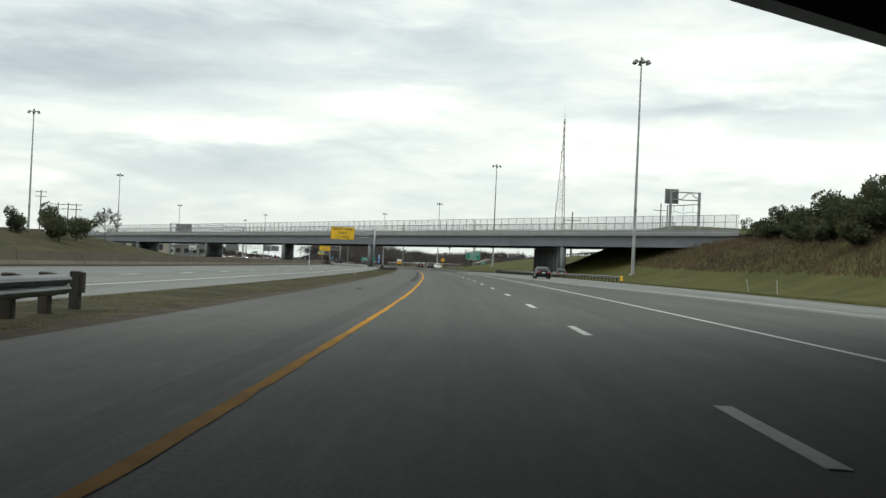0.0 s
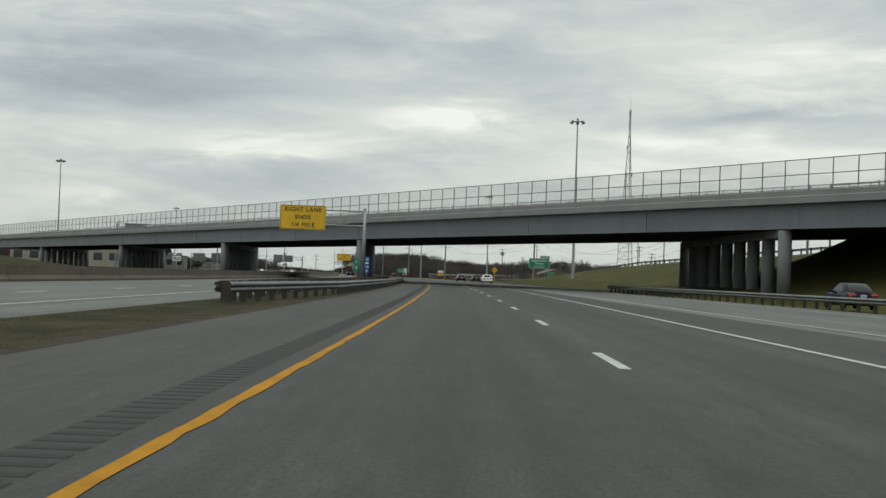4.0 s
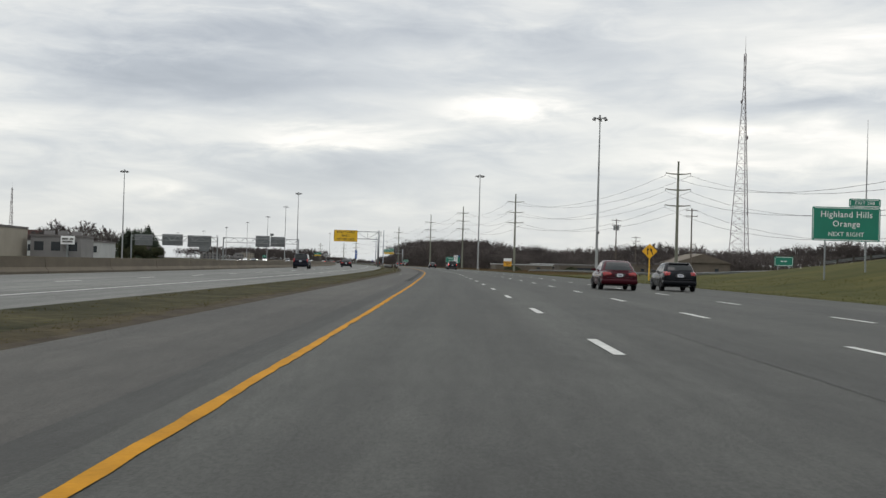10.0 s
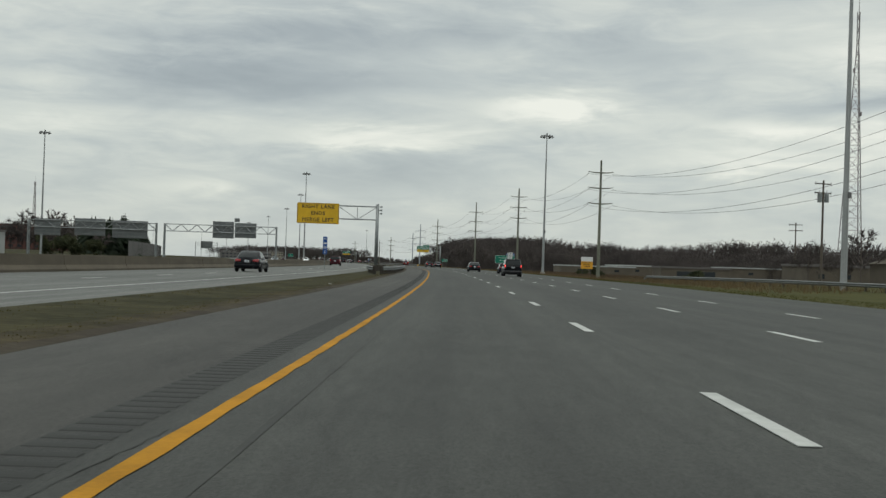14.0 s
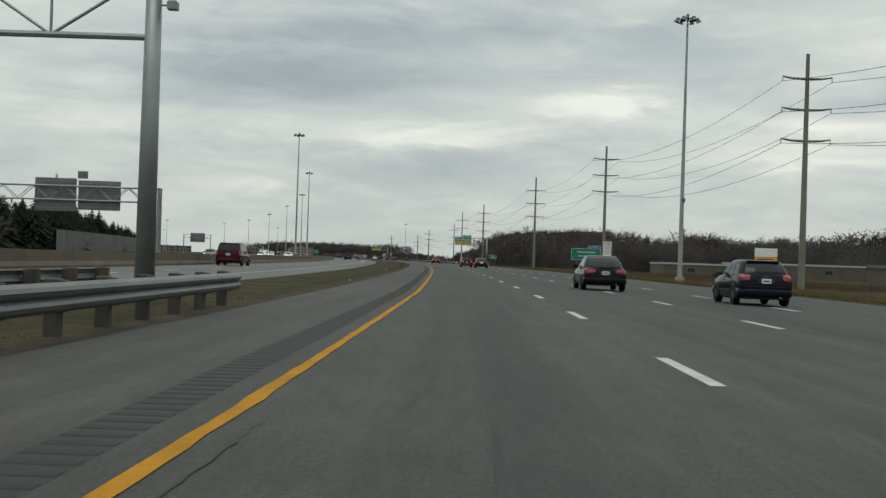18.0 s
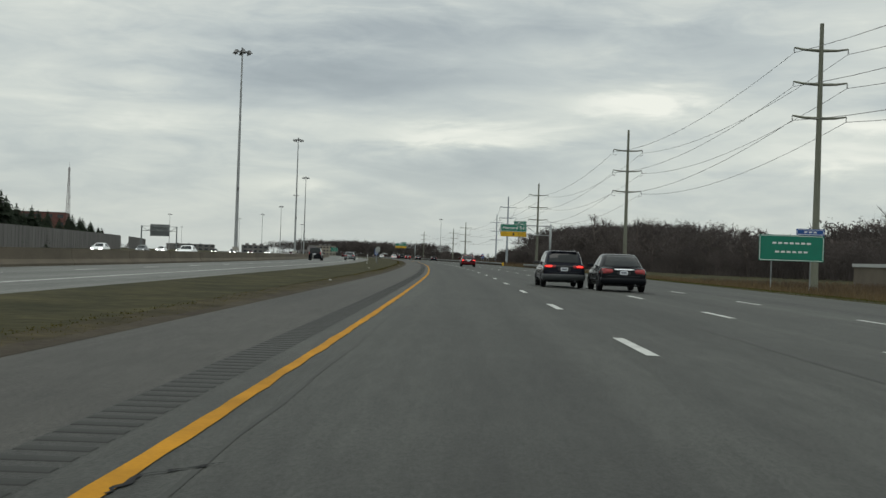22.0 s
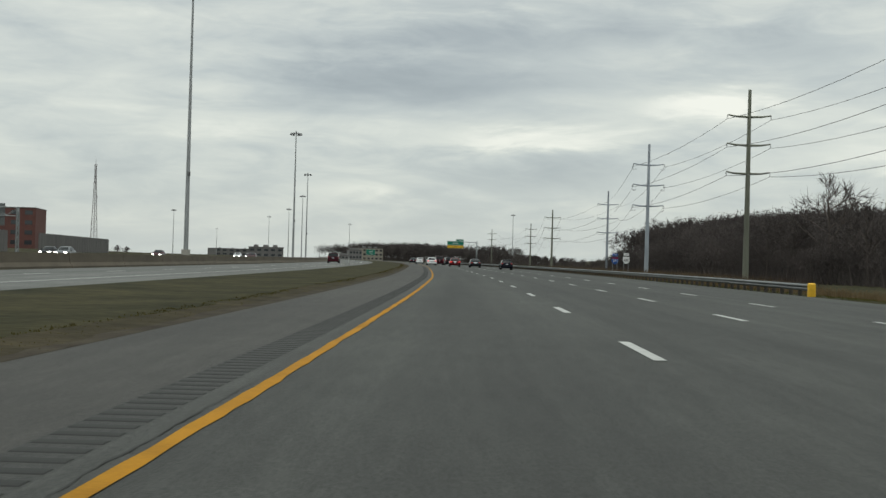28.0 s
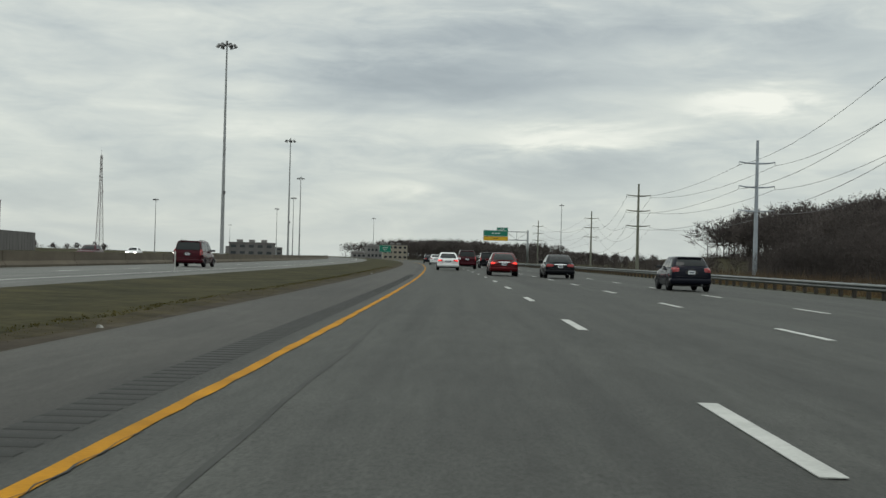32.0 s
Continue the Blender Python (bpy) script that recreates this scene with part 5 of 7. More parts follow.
post_sign(480, 40, 2.2, 1.1, 3.0, "sign_green", "small green guide sign far along the bank", lines=(("- -", 0.3, 0),))
for s_, l_ in ((869.5, -7.05), (896, -8.0)):
    post_sign(s_, l_, 0.44, 0.58, 1.97, "sign_aged", "small pale sign on a thin dark post in the median", posts=1, border=None, ink="galvanized", post_mat="wire", post_w=0.045, lines=(("- -", 0.12, 0.18), ("- - -", 0.12, 0.0), ("- -", 0.12, -0.18)))


def reference_marker(s, l, z_top, h, mat_key, rows, label):
    zg = ground_z(s, l)
    root = thing("reference_sign", place(s, l, zg), label, "road sign", "reference markers")
    zt = z_top - zg
    bm = bmesh.new()
    box(bm, 0, 0.07, zt / 2 - 0.15, 0.07, 0.06, zt + 0.25)
    part("post", bm, "galvanized", root)
    p = panel(root, 0.5, h, 0, 0, zt - h / 2, mat_key, None)
    for i, txt in enumerate(rows):
        lettering(txt, 0.36, "sign_white", p, 0, -0.008, zt - h * (i + 0.6) / (len(rows) + 0.2), bold=0.012)


reference_marker(265.5, -8.35, 2.75, 1.75, "sign_blue", ("N", "-", "28", "0"), "tall narrow blue distance marker with white figures")
reference_marker(264, -9.4, 2.5, 1.3, "sign_green", ("2", "8"), "narrow green distance marker on a post")
reference_marker(610, -13.4, 3.65, 2.0, "sign_blue", ("N", "-", "28", "2"), "tall narrow blue distance marker beside the guardrail")
reference_marker(905, -8.3, 1.95, 0.9, "sign_blue", ("N", "-", "28", "4"), "narrow blue distance marker in the median")


def diamond_sign(s, l, z_top):
    zg = ground_z(s, l)
    root = thing("warning_sign", place(s, l, zg), "amber diamond warning sign with merging arrows on a yellow post", "road sign", "roadside signs")
    zt = z_top - zg
    bm = bmesh.new()
    box(bm, 0, 0.06, zt / 2 - 0.3, 0.12, 0.1, zt)
    part("post", bm, "yellow_marker", root)
    c = zt - 0.86
    bm = bmesh.new()
    plate(bm, [(0, c - 0.86), (0.86, c), (0, c + 0.86), (-0.86, c)], -0.02, 0.0)
    p = part("sign_panel", bm, "orange_diamond", root)
    bm = bmesh.new()
    plate(bm, [(-0.27, c - 0.4), (-0.15, c - 0.4), (-0.15, c + 0.12), (-0.04, c + 0.12), (-0.21, c + 0.42), (-0.38, c + 0.12), (-0.27, c + 0.12)], -0.03, -0.022)
    part("arrow", bm, "black", p)
    bm = bmesh.new()
    plate(bm, [(0.3, c - 0.4), (0.4, c - 0.33), (0.22, c + 0.08), (0.34, c + 0.14), (0.08, c + 0.4), (0.02, c + 0.05), (0.12, c + 0.06)], -0.03, -0.022)
    part("merge_arrow", bm, "black", p)


diamond_sign(474, 23.2, 3.95)


def business_board(s, l):
    zg = ground_z(s, l)
    root = thing("billboard", place(s, l, zg), "white and amber roadside business board on two posts", "billboard")
    zt = 3.6 - zg
    for x in (-0.9, 0.9):
        bm = bmesh.new()
        box(bm, x, 0.1, zt / 2 - 0.3, 0.16, 0.16, zt)
        part("post", bm, "post", root)
    bm = bmesh.new()
    box(bm, 0, 0, zt - 0.5, 2.7, 0.1, 1.0, bevel=0.02)
    part("header_panel", bm, "sign_white", root)
    bm = bmesh.new()
    box(bm, 0, 0, zt - 1.85, 2.7, 0.1, 1.68, bevel=0.02)
    q = part("main_panel", bm, "sign_orange", root)
    bm = bmesh.new()
    for i in range(3):
        box(bm, -0.1 + 0.1 * i, -0.055, zt - 1.35 - 0.42 * i, 1.9 - 0.3 * i, 0.01, 0.14)
    part("text_bar", bm, "black", q)


business_board(748, 38.5)


def h_frame(s, l, w, h):
    """A pole portal that carries hanging conductors."""
    root = thing("transmission_portal", place(s, l, 0), "grey portal frame of poles carrying power lines", "power pole")
    for sg in (-1, 1):
        bm = bmesh.new()
        rod(bm, (sg * w / 2, 0, -0.5), (sg * w / 2, 0, h + 0.6 * sg), 0.3, 0.2, 8)
        part("post", bm, "utility", root)
    bm = bmesh.new()
    rod(bm, (-w / 2 - 0.3, 0, h - 1.0), (w / 2 + 0.3, 0, h + 0.2), 0.16, n=6)
    part("beam", bm, "utility", root)
    bm = bmesh.new()
    pipe(bm, [(-w / 2, 0, h - 3.4), (-w / 4, 0, h - 2.6), (0, 0, h - 3.2), (w / 4, 0, h - 2.5), (w / 2, 0, h - 3.0)], 0.07, 5)
    part("conductor", bm, "wire", root)
    for k in range(3):
        bm = bmesh.new()
        x = w * (k - 1) * 0.3
        rod(bm, (x, 0, h - 2.6), (x, 0, h - 0.4), 0.09, 0.06, 6)
        part("insulator", bm, "insulator", root)


h_frame(408, 97.5, 11.0, 25.5)
p_ = utility_pole(27.5, "utility", "weathered wooden-looking pole behind the overpass", arms=1)
p_.matrix_basis = place(442, 99.5, 0)
from mathutils.bvhtree import BVHTree



# ---------------------------------------------------------------- plants
def to_object(name, verts, tris, mat_key, label="", category="", kind="", parent=None, group=""):
    me = bpy.data.meshes.new(name)
    me.vertices.add(len(verts))
    me.vertices.foreach_set("co", np.asarray(verts, dtype=np.float32).ravel())
    t = np.asarray(tris, dtype=np.int32)
    me.loops.add(t.size)
    me.loops.foreach_set("vertex_index", t.ravel())
    me.polygons.add(len(t))
    me.polygons.foreach_set("loop_start", np.arange(0, t.size, 3, dtype=np.int32))
    me.polygons.foreach_set("loop_total", np.full(len(t), 3, dtype=np.int32))
    me.update(calc_edges=True)
    me.materials.append(MAT[mat_key])
    ob = new(name, me)
    ob.parent = parent
    return tagged(ob, label, category, group, kind)


def tube3(v, f, p, q, r0, r1):
    """A three-sided tapered limb."""
    d = q - p
    d = d / (np.linalg.norm(d) + 1e-9)
    a = np.cross(d, (0.31, 0.85, 0.42))
    a /= np.linalg.norm(a) + 1e-9
    b = np.cross(d, a)
    k = len(v)
    for c, r in ((p, r0), (q, r1)):
        for i in range(3):
            w = 2.094 * i
            v.append(c + r * (a * math.cos(w) + b * math.sin(w)))
    for i in range(3):
        j = (i + 1) % 3
        f.append((k + i, k + j, k + 3 + j))
        f.append((k + i, k + 3 + j, k + 3 + i))


def bare_tree(rng, h, twigs=4, spread=0.6, twig_w=0.05):
    """Limbs and twig ends of a leafless broadleaf tree."""
    lv, lf, tv, tf = [], [], [], []
    top = np.array((rng.normal(0, 0.04) * h, rng.normal(0, 0.04) * h, h * 0.62))
    tube3(lv, lf, np.array((0, 0, -0.5)), top, 0.017 * h, 0.007 * h)
    ends = [(top, np.array((0, 0, 1.0)), h * 0.17)]
    for i in range(9):
        t = 0.32 + 0.65 * i / 9
        a = 2.4 * i + rng.uniform(-0.5, 0.5)
        d = np.array((math.cos(a), math.sin(a), rng.uniform(0.5, 1.2)))
        ends.append((top * t, d / np.linalg.norm(d), h * rng.uniform(0.24, 0.36) * (1.2 - 0.5 * t) * spread * 2))
    for level in range(2):
        nxt = []
        for p, d, ln in ends:
            q = p + d * ln
            tube3(lv, lf, p, q, 0.006 * h / (level * 1.3 + 1), 0.003 * h / (level * 1.3 + 1))
            for k in range(5):
                e = d + rng.normal(0, 0.48, 3) + (0, 0, 0.14)
                e /= np.linalg.norm(e)
                nxt.append((p + d * ln * rng.uniform(0.35, 1.0), e, ln * rng.uniform(0.42, 0.66)))
        ends = nxt
    for p, d, ln in ends:
        for k in range(twigs):
            e = d + rng.normal(0, 0.55, 3) + (0, 0, 0.12)
            e /= np.linalg.norm(e)
            s0 = p + d * ln * rng.uniform(0, 0.7)
            q = s0 + e * ln * rng.uniform(0.6, 1.3)
            side = np.cross(e, rng.normal(0, 1, 3))
            side = side / (np.linalg.norm(side) + 1e-9) * twig_w
            n = len(tv)
            tv += [s0 - side, s0 + side, q]
            tf.append((n, n + 1, n + 2))
    return np.array(lv), np.array(lf), np.array(tv), np.array(tf)


_rng = np.random.default_rng(7)
TREES = [bare_tree(_rng, 13.0, twigs=3, twig_w=0.045) for _ in range(6)]
FAR_TREES = [bare_tree(_rng, 13.0, twigs=2, spread=0.6, twig_w=0.1) for _ in range(5)]


def woods(name, spots, label, brush=1.0, kinds=None):
    """A stand of bare trees: one object of trunks and limbs with twigs, and brush under them."""
    vs, fs, n = [], [], 0
    rng = np.random.default_rng(len(spots))
    for s, l, z, sc in spots:
        lv, lf, tv, tf = (kinds or TREES)[rng.integers(len(kinds or TREES))]
        a = rng.uniform(0, 6.28)
        r = np.array(((math.cos(a), -math.sin(a), 0), (math.sin(a), math.cos(a), 0), (0, 0, 1)))
        o = np.array(P(s, l, z))
        for v, f in ((lv, lf), (tv, tf)):
            vs.append(v @ r.T * (sc * rng.uniform(0.9, 1.15), sc * rng.uniform(0.9, 1.15), sc) + o)
            fs.append(f + n)
            n += len(v)
        m = int(36 * brush)
        c = rng.normal(0, 2.2, (m, 3)) * (1, 1, 0) + o
        tip = c + rng.normal(0, 0.7, (m, 3)) * (1, 1, 0.3) + np.stack([np.zeros(m), np.zeros(m), rng.uniform(1.2, 4.2, m)], 1)
        w = rng.normal(0, 0.055, (m, 3)) * (1, 1, 0.1)
        vs.append(np.stack([c - w, c + w, tip], 1).reshape(-1, 3))
        fs.append(np.arange(3 * m).reshape(-1, 3) + n)
        n += 3 * m
        # fine branchwork: brush between the trunks below, a rounded haze of twigs above
        m = int((330 if kinds is None else 200) * brush)
        k = m // 3
        c = np.empty((m, 3))
        c[:k] = rng.normal(0, 2.5, (k, 3))
        c[:k, 2] = rng.uniform(0.02, 0.62, k) * 13 * sc
        q = rng.normal(0, 1, (m - k, 3))
        q *= rng.uniform(0.55, 1.0, (m - k, 1)) / np.linalg.norm(q, axis=1, keepdims=True)
        c[k:] = q * (3.4 * sc, 3.4 * sc, 4.3 * sc) + (0, 0, 8.6 * sc)
        c += o
        d = rng.normal(0, 0.6, (m, 3)) + (0, 0, 0.15)
        sd = np.cross(d, rng.normal(0, 1, (m, 3)))
        sd *= (0.034 if kinds is None else 0.17) / (np.linalg.norm(sd, axis=1, keepdims=True) + 1e-6)
        vs.append(np.stack([c - sd, c + sd, c + d * rng.uniform(0.5, 1.0, (m, 1))], 1).reshape(-1, 3))
        fs.append(np.arange(3 * m).reshape(-1, 3) + n)
        n += 3 * m
    return to_object(name, np.concatenate(vs), np.concatenate(fs), "twig", label, "woods", "stuff")


def wood_inner(s):
    return lerp(s, (780, 900, 1000, 1100, 1180, 1240, 1262, 1400, 1500, 1700, 1900), (150, 105, 72, 60, 44, 46, 66, 72, 76, 84, 78))


def scatter_woods():
    rng = np.random.default_rng(3)
    near = []
    for s in np.arange(820, 1258, 4.4):
        for row in range(3):
            l = wood_inner(s) + 2 + row * 7 + rng.uniform(-2.5, 2.5)
            tall = lerp(s, (820, 1040, 1110, 1150, 1258), (0.70, 0.67, 0.68, 0.80, 0.6))
            near.append((s + rng.uniform(-2, 2), l, ground_z(s, l) - 0.3, tall * rng.uniform(0.86, 1.08) * (0.74 if row == 0 else 1)))
    for s in np.arange(880, 1130, 4.4):
        for row in range(2):
            l = wood_inner(s) + 36 + row * 9 + rng.uniform(-3, 3)
            near.append((s + rng.uniform(-2, 2), l, ground_z(s, l) - 0.3, rng.uniform(1.15, 1.36) * lerp(s, (880, 1040, 1130), (0.62, 0.60, 0.62))))
    for s in np.arange(1262, 1500, 7):
        l = wood_inner(s) + rng.uniform(-4, 8)
        near.append((s, l, ground_z(s, l) - 0.3, rng.uniform(0.22, 0.42)))
    woods("bare_woods", near, "dense brown leafless woods beyond the right guardrail", 1.4)
    # wide twig triangles inside the stand, added as backing so no sky shows through
    vs = []
    for s in np.arange(780, 1262, 2.2):
        for row in range(2):
            l = wood_inner(s) + 20 + row * 10
            m = 70
            o = np.array(P(s, l, ground_z(s, l)))
            c = o + rng.normal(0, 1, (m, 3)) * (2.2, 2.2, 0) + np.stack([np.zeros(m), np.zeros(m), rng.uniform(-0.5, 8.2, m) * lerp(s, (820, 1150, 1300, 1420), (1.1, 0.95, 0.75, 0.65))], 1)
            d = rng.normal(0, 0.9, (m, 3)) + (0, 0, 0.6)
            w = np.cross(d, rng.normal(0, 1, (m, 3)))
            w *= 0.2 / (np.linalg.norm(w, axis=1, keepdims=True) + 1e-6)
            vs.append(np.stack([c - w, c + w, c + d], 1).reshape(-1, 3))
    vs = np.concatenate(vs)
    to_object("undergrowth", vs, np.arange(len(vs)).reshape(-1, 3), "twig", "dense undergrowth inside the bare woods, added as backing to close sky gaps", "undergrowth", "stuff")
    rise = []
    for s in np.arange(1030, 1552, 6.5):
        for row in range(5):
            l = lerp(s, (1030, 1130, 1300, 1480, 1552), (88, 84, 98, 128, 138)) + row * 11 + rng.uniform(-4, 4)
            rise.append((s + rng.uniform(-3, 3), l, ground_z(s, l) - 0.3, rng.uniform(1.12, 1.42) * (0.8 if row == 0 else 1.0) * lerp(s, (1030, 1120, 1200, 1300, 1552), (0.42, 0.52, 0.85, 1.1, 1.2))))
    woods("hillside_woods", rise, "tall leafless woods covering the rise", 1.3, FAR_TREES)
    far = []
    for s in np.arange(1560, 2050, 8):
        for row in range(3):
            l = wood_inner(s) + 3 + row * 10 + rng.uniform(-3, 3)
            far.append((s, l, -0.5, rng.uniform(0.85, 1.15) * lerp(s, (1560, 1700, 1850, 2050), (0.35, 0.5, 1.0, 1.2))))
    for l in np.arange(66, 152, 4.2):
        for row in range(3):
            far.append((2080 + row * 14 + rng.uniform(-6, 6), l, 0, rng.uniform(1.05, 1.3) * min(1, 0.6 + (l - 66) / 50)))
    for l in np.arange(150, 430, 7.0):
        for row in range(2):
            far.append((2480 + row * 25 + rng.uniform(-10, 10), l, 0.0, rng.uniform(1.6, 2.0) * min(1, 0.7 + (l - 150) / 200)))
    woods("far_woods", far, "hazy leafless woods where the highway bends away", 1.3, FAR_TREES)
    back = []
    for l in np.arange(100, 420, 3.6):
        for row in range(3):
            s = lerp(l, (110, 200, 420), (1010, 900, 780)) + row * 10 + rng.uniform(-4, 4)
            back.append((s, l + rng.uniform(-1.5, 1.5), 0.0, (1.38 + 0.14 * math.sin(l * 0.09) + 0.08 * math.sin(l * 0.31)) * rng.uniform(0.9, 1.06) * lerp(l, (100, 190, 260), (0.74, 0.78, 1.0))))
    for l in np.arange(-420, -130, 7):
        back.append((1750 + rng.uniform(-20, 20), l, -0.5, rng.uniform(0.25, 0.45)))
    for l in np.arange(-240, -128, 5.5):
        for row in range(2):
            back.append((1150 + row * 14 + rng.uniform(-6, 6), l + rng.uniform(-2, 2), 0.0, rng.uniform(0.95, 1.45)))
    woods("backdrop_woods", back, "leafless tree line along the horizon", 1.1, FAR_TREES)


scatter_woods()


def single_tree(s, l, h, label, seed, spread=0.55, twig_w=0.03):
    rng = np.random.default_rng(seed)
    z = ground_z(s, l)
    lv, lf, tv, tf = bare_tree(rng, h, twigs=5, spread=spread, twig_w=twig_w)
    root = thing("tree", place(s, l, z), label, "tree", "single bare trees")
    to_object("trunk", lv, lf, "bark", parent=root)
    to_object("crown", tv, tf, "twig", parent=root)
    return root


for i, (s, l, h) in enumerate(((1128, 64, 21), (1139, 72, 17.5), (905, 66, 13), (640, 52, 7.5), (655, 62, 6.5), (1128, -168, 23), (1049, -142, 22), (1120, -156, 19), (1040, -133, 18), (645, 61.3, 10), (900, -100, 9), (300, -74, 9), (1095, 64.6, 15), (1082, 66, 17), (1069, 67.7, 15), (1052, 69.8, 12.5), (1030, 72.4, 13), (1138, 56.5, 13), (1131, 58, 12.5), (1006, 74, 12), (1108, 62.4, 13))):
    single_tree(s, l, h, "leafless broadleaf tree with a fine twiggy crown", 40 + i, twig_w=0.14 if l < -120 else 0.05)


def conifer_mesh(rng, h):
    v, f = [], []
    tiers = 17
    for t in range(tiers):
        z = h * (0.10 + 0.88 * t / tiers)
        r = h * 0.40 * (1 - t / tiers) ** 0.75 + 0.2
        for k in range(30):
            a = rng.uniform(0, 6.28)
            rr = r * rng.uniform(0.55, 1.15)
            d = np.array((math.cos(a), math.sin(a), 0))
            sd = np.array((-math.sin(a), math.cos(a), 0))
            for j in range(3):
                b = d * rr * (0.12 + 0.3 * j)
                w = rr * 0.28 * (1 - 0.22 * j)
                zz = z - 0.18 * rr * j
                n = len(v)
                v += [b + sd * w + (0, 0, zz), b - sd * w + (0, 0, zz + rng.uniform(-0.1, 0.1)), b + d * rr * 0.45 + sd * rng.uniform(-w, w) * 0.4 + (0, 0, zz - 0.22 * rr)]
                f.append((n, n + 1, n + 2))
    for k in range(10):
        n = len(v)
        a = rng.uniform(0, 6.28)
        v += [np.array((0.08, 0, h * 0.9)), np.array((-0.08, 0, h * 0.9)), np.array((0.2 * math.cos(a), 0.2 * math.sin(a), h * rng.uniform(0.96, 1.04)))]
        f.append((n, n + 1, n + 2))
    return np.array(v), np.array(f)


def conifers():
    rng = np.random.default_rng(11)
    kinds = []
    for i in range(3):
        root = thing("conifer", Matrix.Identity(4), "dark green conifer standing behind the noise wall", "tree", "conifers behind the wall")
        v, f = conifer_mesh(rng, 9.0)
        to_object("crown", v, f, "needle", parent=root)
        bm = bmesh.new()
        rod(bm, (0, 0, -0.5), (0, 0, 7.5), 0.2, 0.05, 6)
        part("trunk", bm, "bark", root)
        kinds.append(root)
    spots = [(996, -106, 2.0), (1003, -108, 1.85), (986, -105, 1.75)]
    for s in np.arange(944, 1130, 2.1):
        spots.append((s + rng.uniform(-2, 2), -97.7 - 0.0314 * (s - 948) - rng.uniform(4, 17), rng.uniform(0.78, 1.1) * lerp(s, (944, 990, 1010, 1045, 1085, 1100, 1130), (1.5, 1.6, 1.55, 1.6, 1.45, 1.15, 1.2))))
    spots += [(1158, -113, 1.0), (1168, -115, 1.15), (1180, -113, 1.3), (1190, -116, 1.35), (1200, -114, 1.3), (1212, -115, 1.25), (1226, -114, 1.1), (1236, -116, 1.2), (1250, -115, 1.0), (1266, -116, 1.0)]
    for i, (s, l, sc) in enumerate(spots):
        m = place(s, l, ground_z(s, l) - 0.2, rng.uniform(0, 360)) @ Matrix.Diagonal((sc * 1.1, sc * 1.1, sc, 1))
        if i < 3:
            kinds[i].matrix_basis = m
        else:
            c = copy_thing(kinds[i % 3], m)
            c.matrix_basis = m


conifers()


def shrub_mesh(rng, r, h, n=1500, size=0.14):
    v, f = [], []
    lumps = [(rng.normal(0, 0.36 * r), rng.normal(0, 0.36 * r), h * rng.uniform(0.25, 0.8), rng.uniform(0.32, 0.55)) for _ in range(11)]
    for i in range(n):
        x, y, z, rr = lumps[rng.integers(len(lumps))]
        d = rng.normal(0, 1, 3)
        d /= np.linalg.norm(d)
        c = np.array((x, y, z)) + d * np.array((rr * r, rr * r, rr * h * 0.55)) * rng.uniform(0.55, 1.08)
        if c[2] < 0:
            continue
        k = len(v)
        e = rng.normal(0, size, (3, 3))
        v += [c + e[0], c + e[1], c + e[2] * 1.6]
        f.append((k, k + 1, k + 2))
    return np.array(v), np.array(f)


def shrubs():
    rng = np.random.default_rng(21)
    kinds = []
    for i, (r, h) in enumerate(((3.2, 4.6), (2.6, 5.6), (2.4, 2.6))):
        root = thing("shrub", Matrix.Identity(4), "dark evergreen shrub on the embankment", "shrub", "embankment shrubs")
        v, f = shrub_mesh(rng, r, h, 2600)
        to_object("foliage", v, f, "leaf", parent=root)
        bm = bmesh.new()
        for k in range(4):
            a = 1.6 * k
            rod(bm, (0, 0, -0.3), (0.5 * math.cos(a), 0.5 * math.sin(a), h * 0.6), 0.07, 0.03, 5)
        part("stems", bm, "bark", root)
        kinds.append(root)
    spots = [(112, 46, 0, 0.85), (118, 47, 1, 1.1), (124, 50, 0, 1.1), (128, 45, 0, 1.0), (134, 48.5, 1, 1.15), (142, 47, 0, 1.0), (150, 50, 1, 1.0), (158, 47.5, 2, 1.1), (166, 50, 0, 0.85), (172, 48, 2, 0.9), (180, 50, 2, 1.0), (188, 50.5, 2, 0.8),
             (106, 44.5, 0, 0.85), (98, 46, 1, 0.85), (115, 50, 1, 1.05), (131, 51, 0, 1.05), (146, 52, 1, 1.3), (155, 53, 0, 1.2), (163, 53, 1, 1.1), (174, 52, 0, 1.0), (183, 53, 1, 0.9), (192, 52, 0, 0.8), (140, 45.5, 2, 1.1), (126, 43, 2, 1.1), (150, 46, 2, 1.2), (138, 53, 1, 1.2), (120, 53, 1, 1.05), (800, -96, 1, 1.0), (802, -92, 0, 1.15), (798, -88, 1, 1.05), (803, -84, 0, 1.0), (240, -70, 0, 1.0), (250, -74, 1, 1.0), (262, -72, 0, 1.1), (270, -79, 1, 1.2), (232, -76, 1, 0.9), (285, -76, 0, 1.0), (520, 70, 2, 1.0), (545, 64, 2, 0.9), (690, 48, 2, 0.9), (705, 52, 2, 0.8), (765, 44, 2, 0.9), (800, 47, 2, 0.8)]
    for i, (s, l, k, sc) in enumerate(spots):
        m = place(s, l, ground_z(s, l) - 0.15, rng.uniform(0, 360)) @ Matrix.Diagonal((sc, sc, sc, 1))
        first = [q for q in range(len(spots)) if spots[q][2] == k][0] == i
        if first:
            kinds[k].matrix_basis = m
        else:
            copy_thing(kinds[k], m).matrix_basis = m


shrubs()


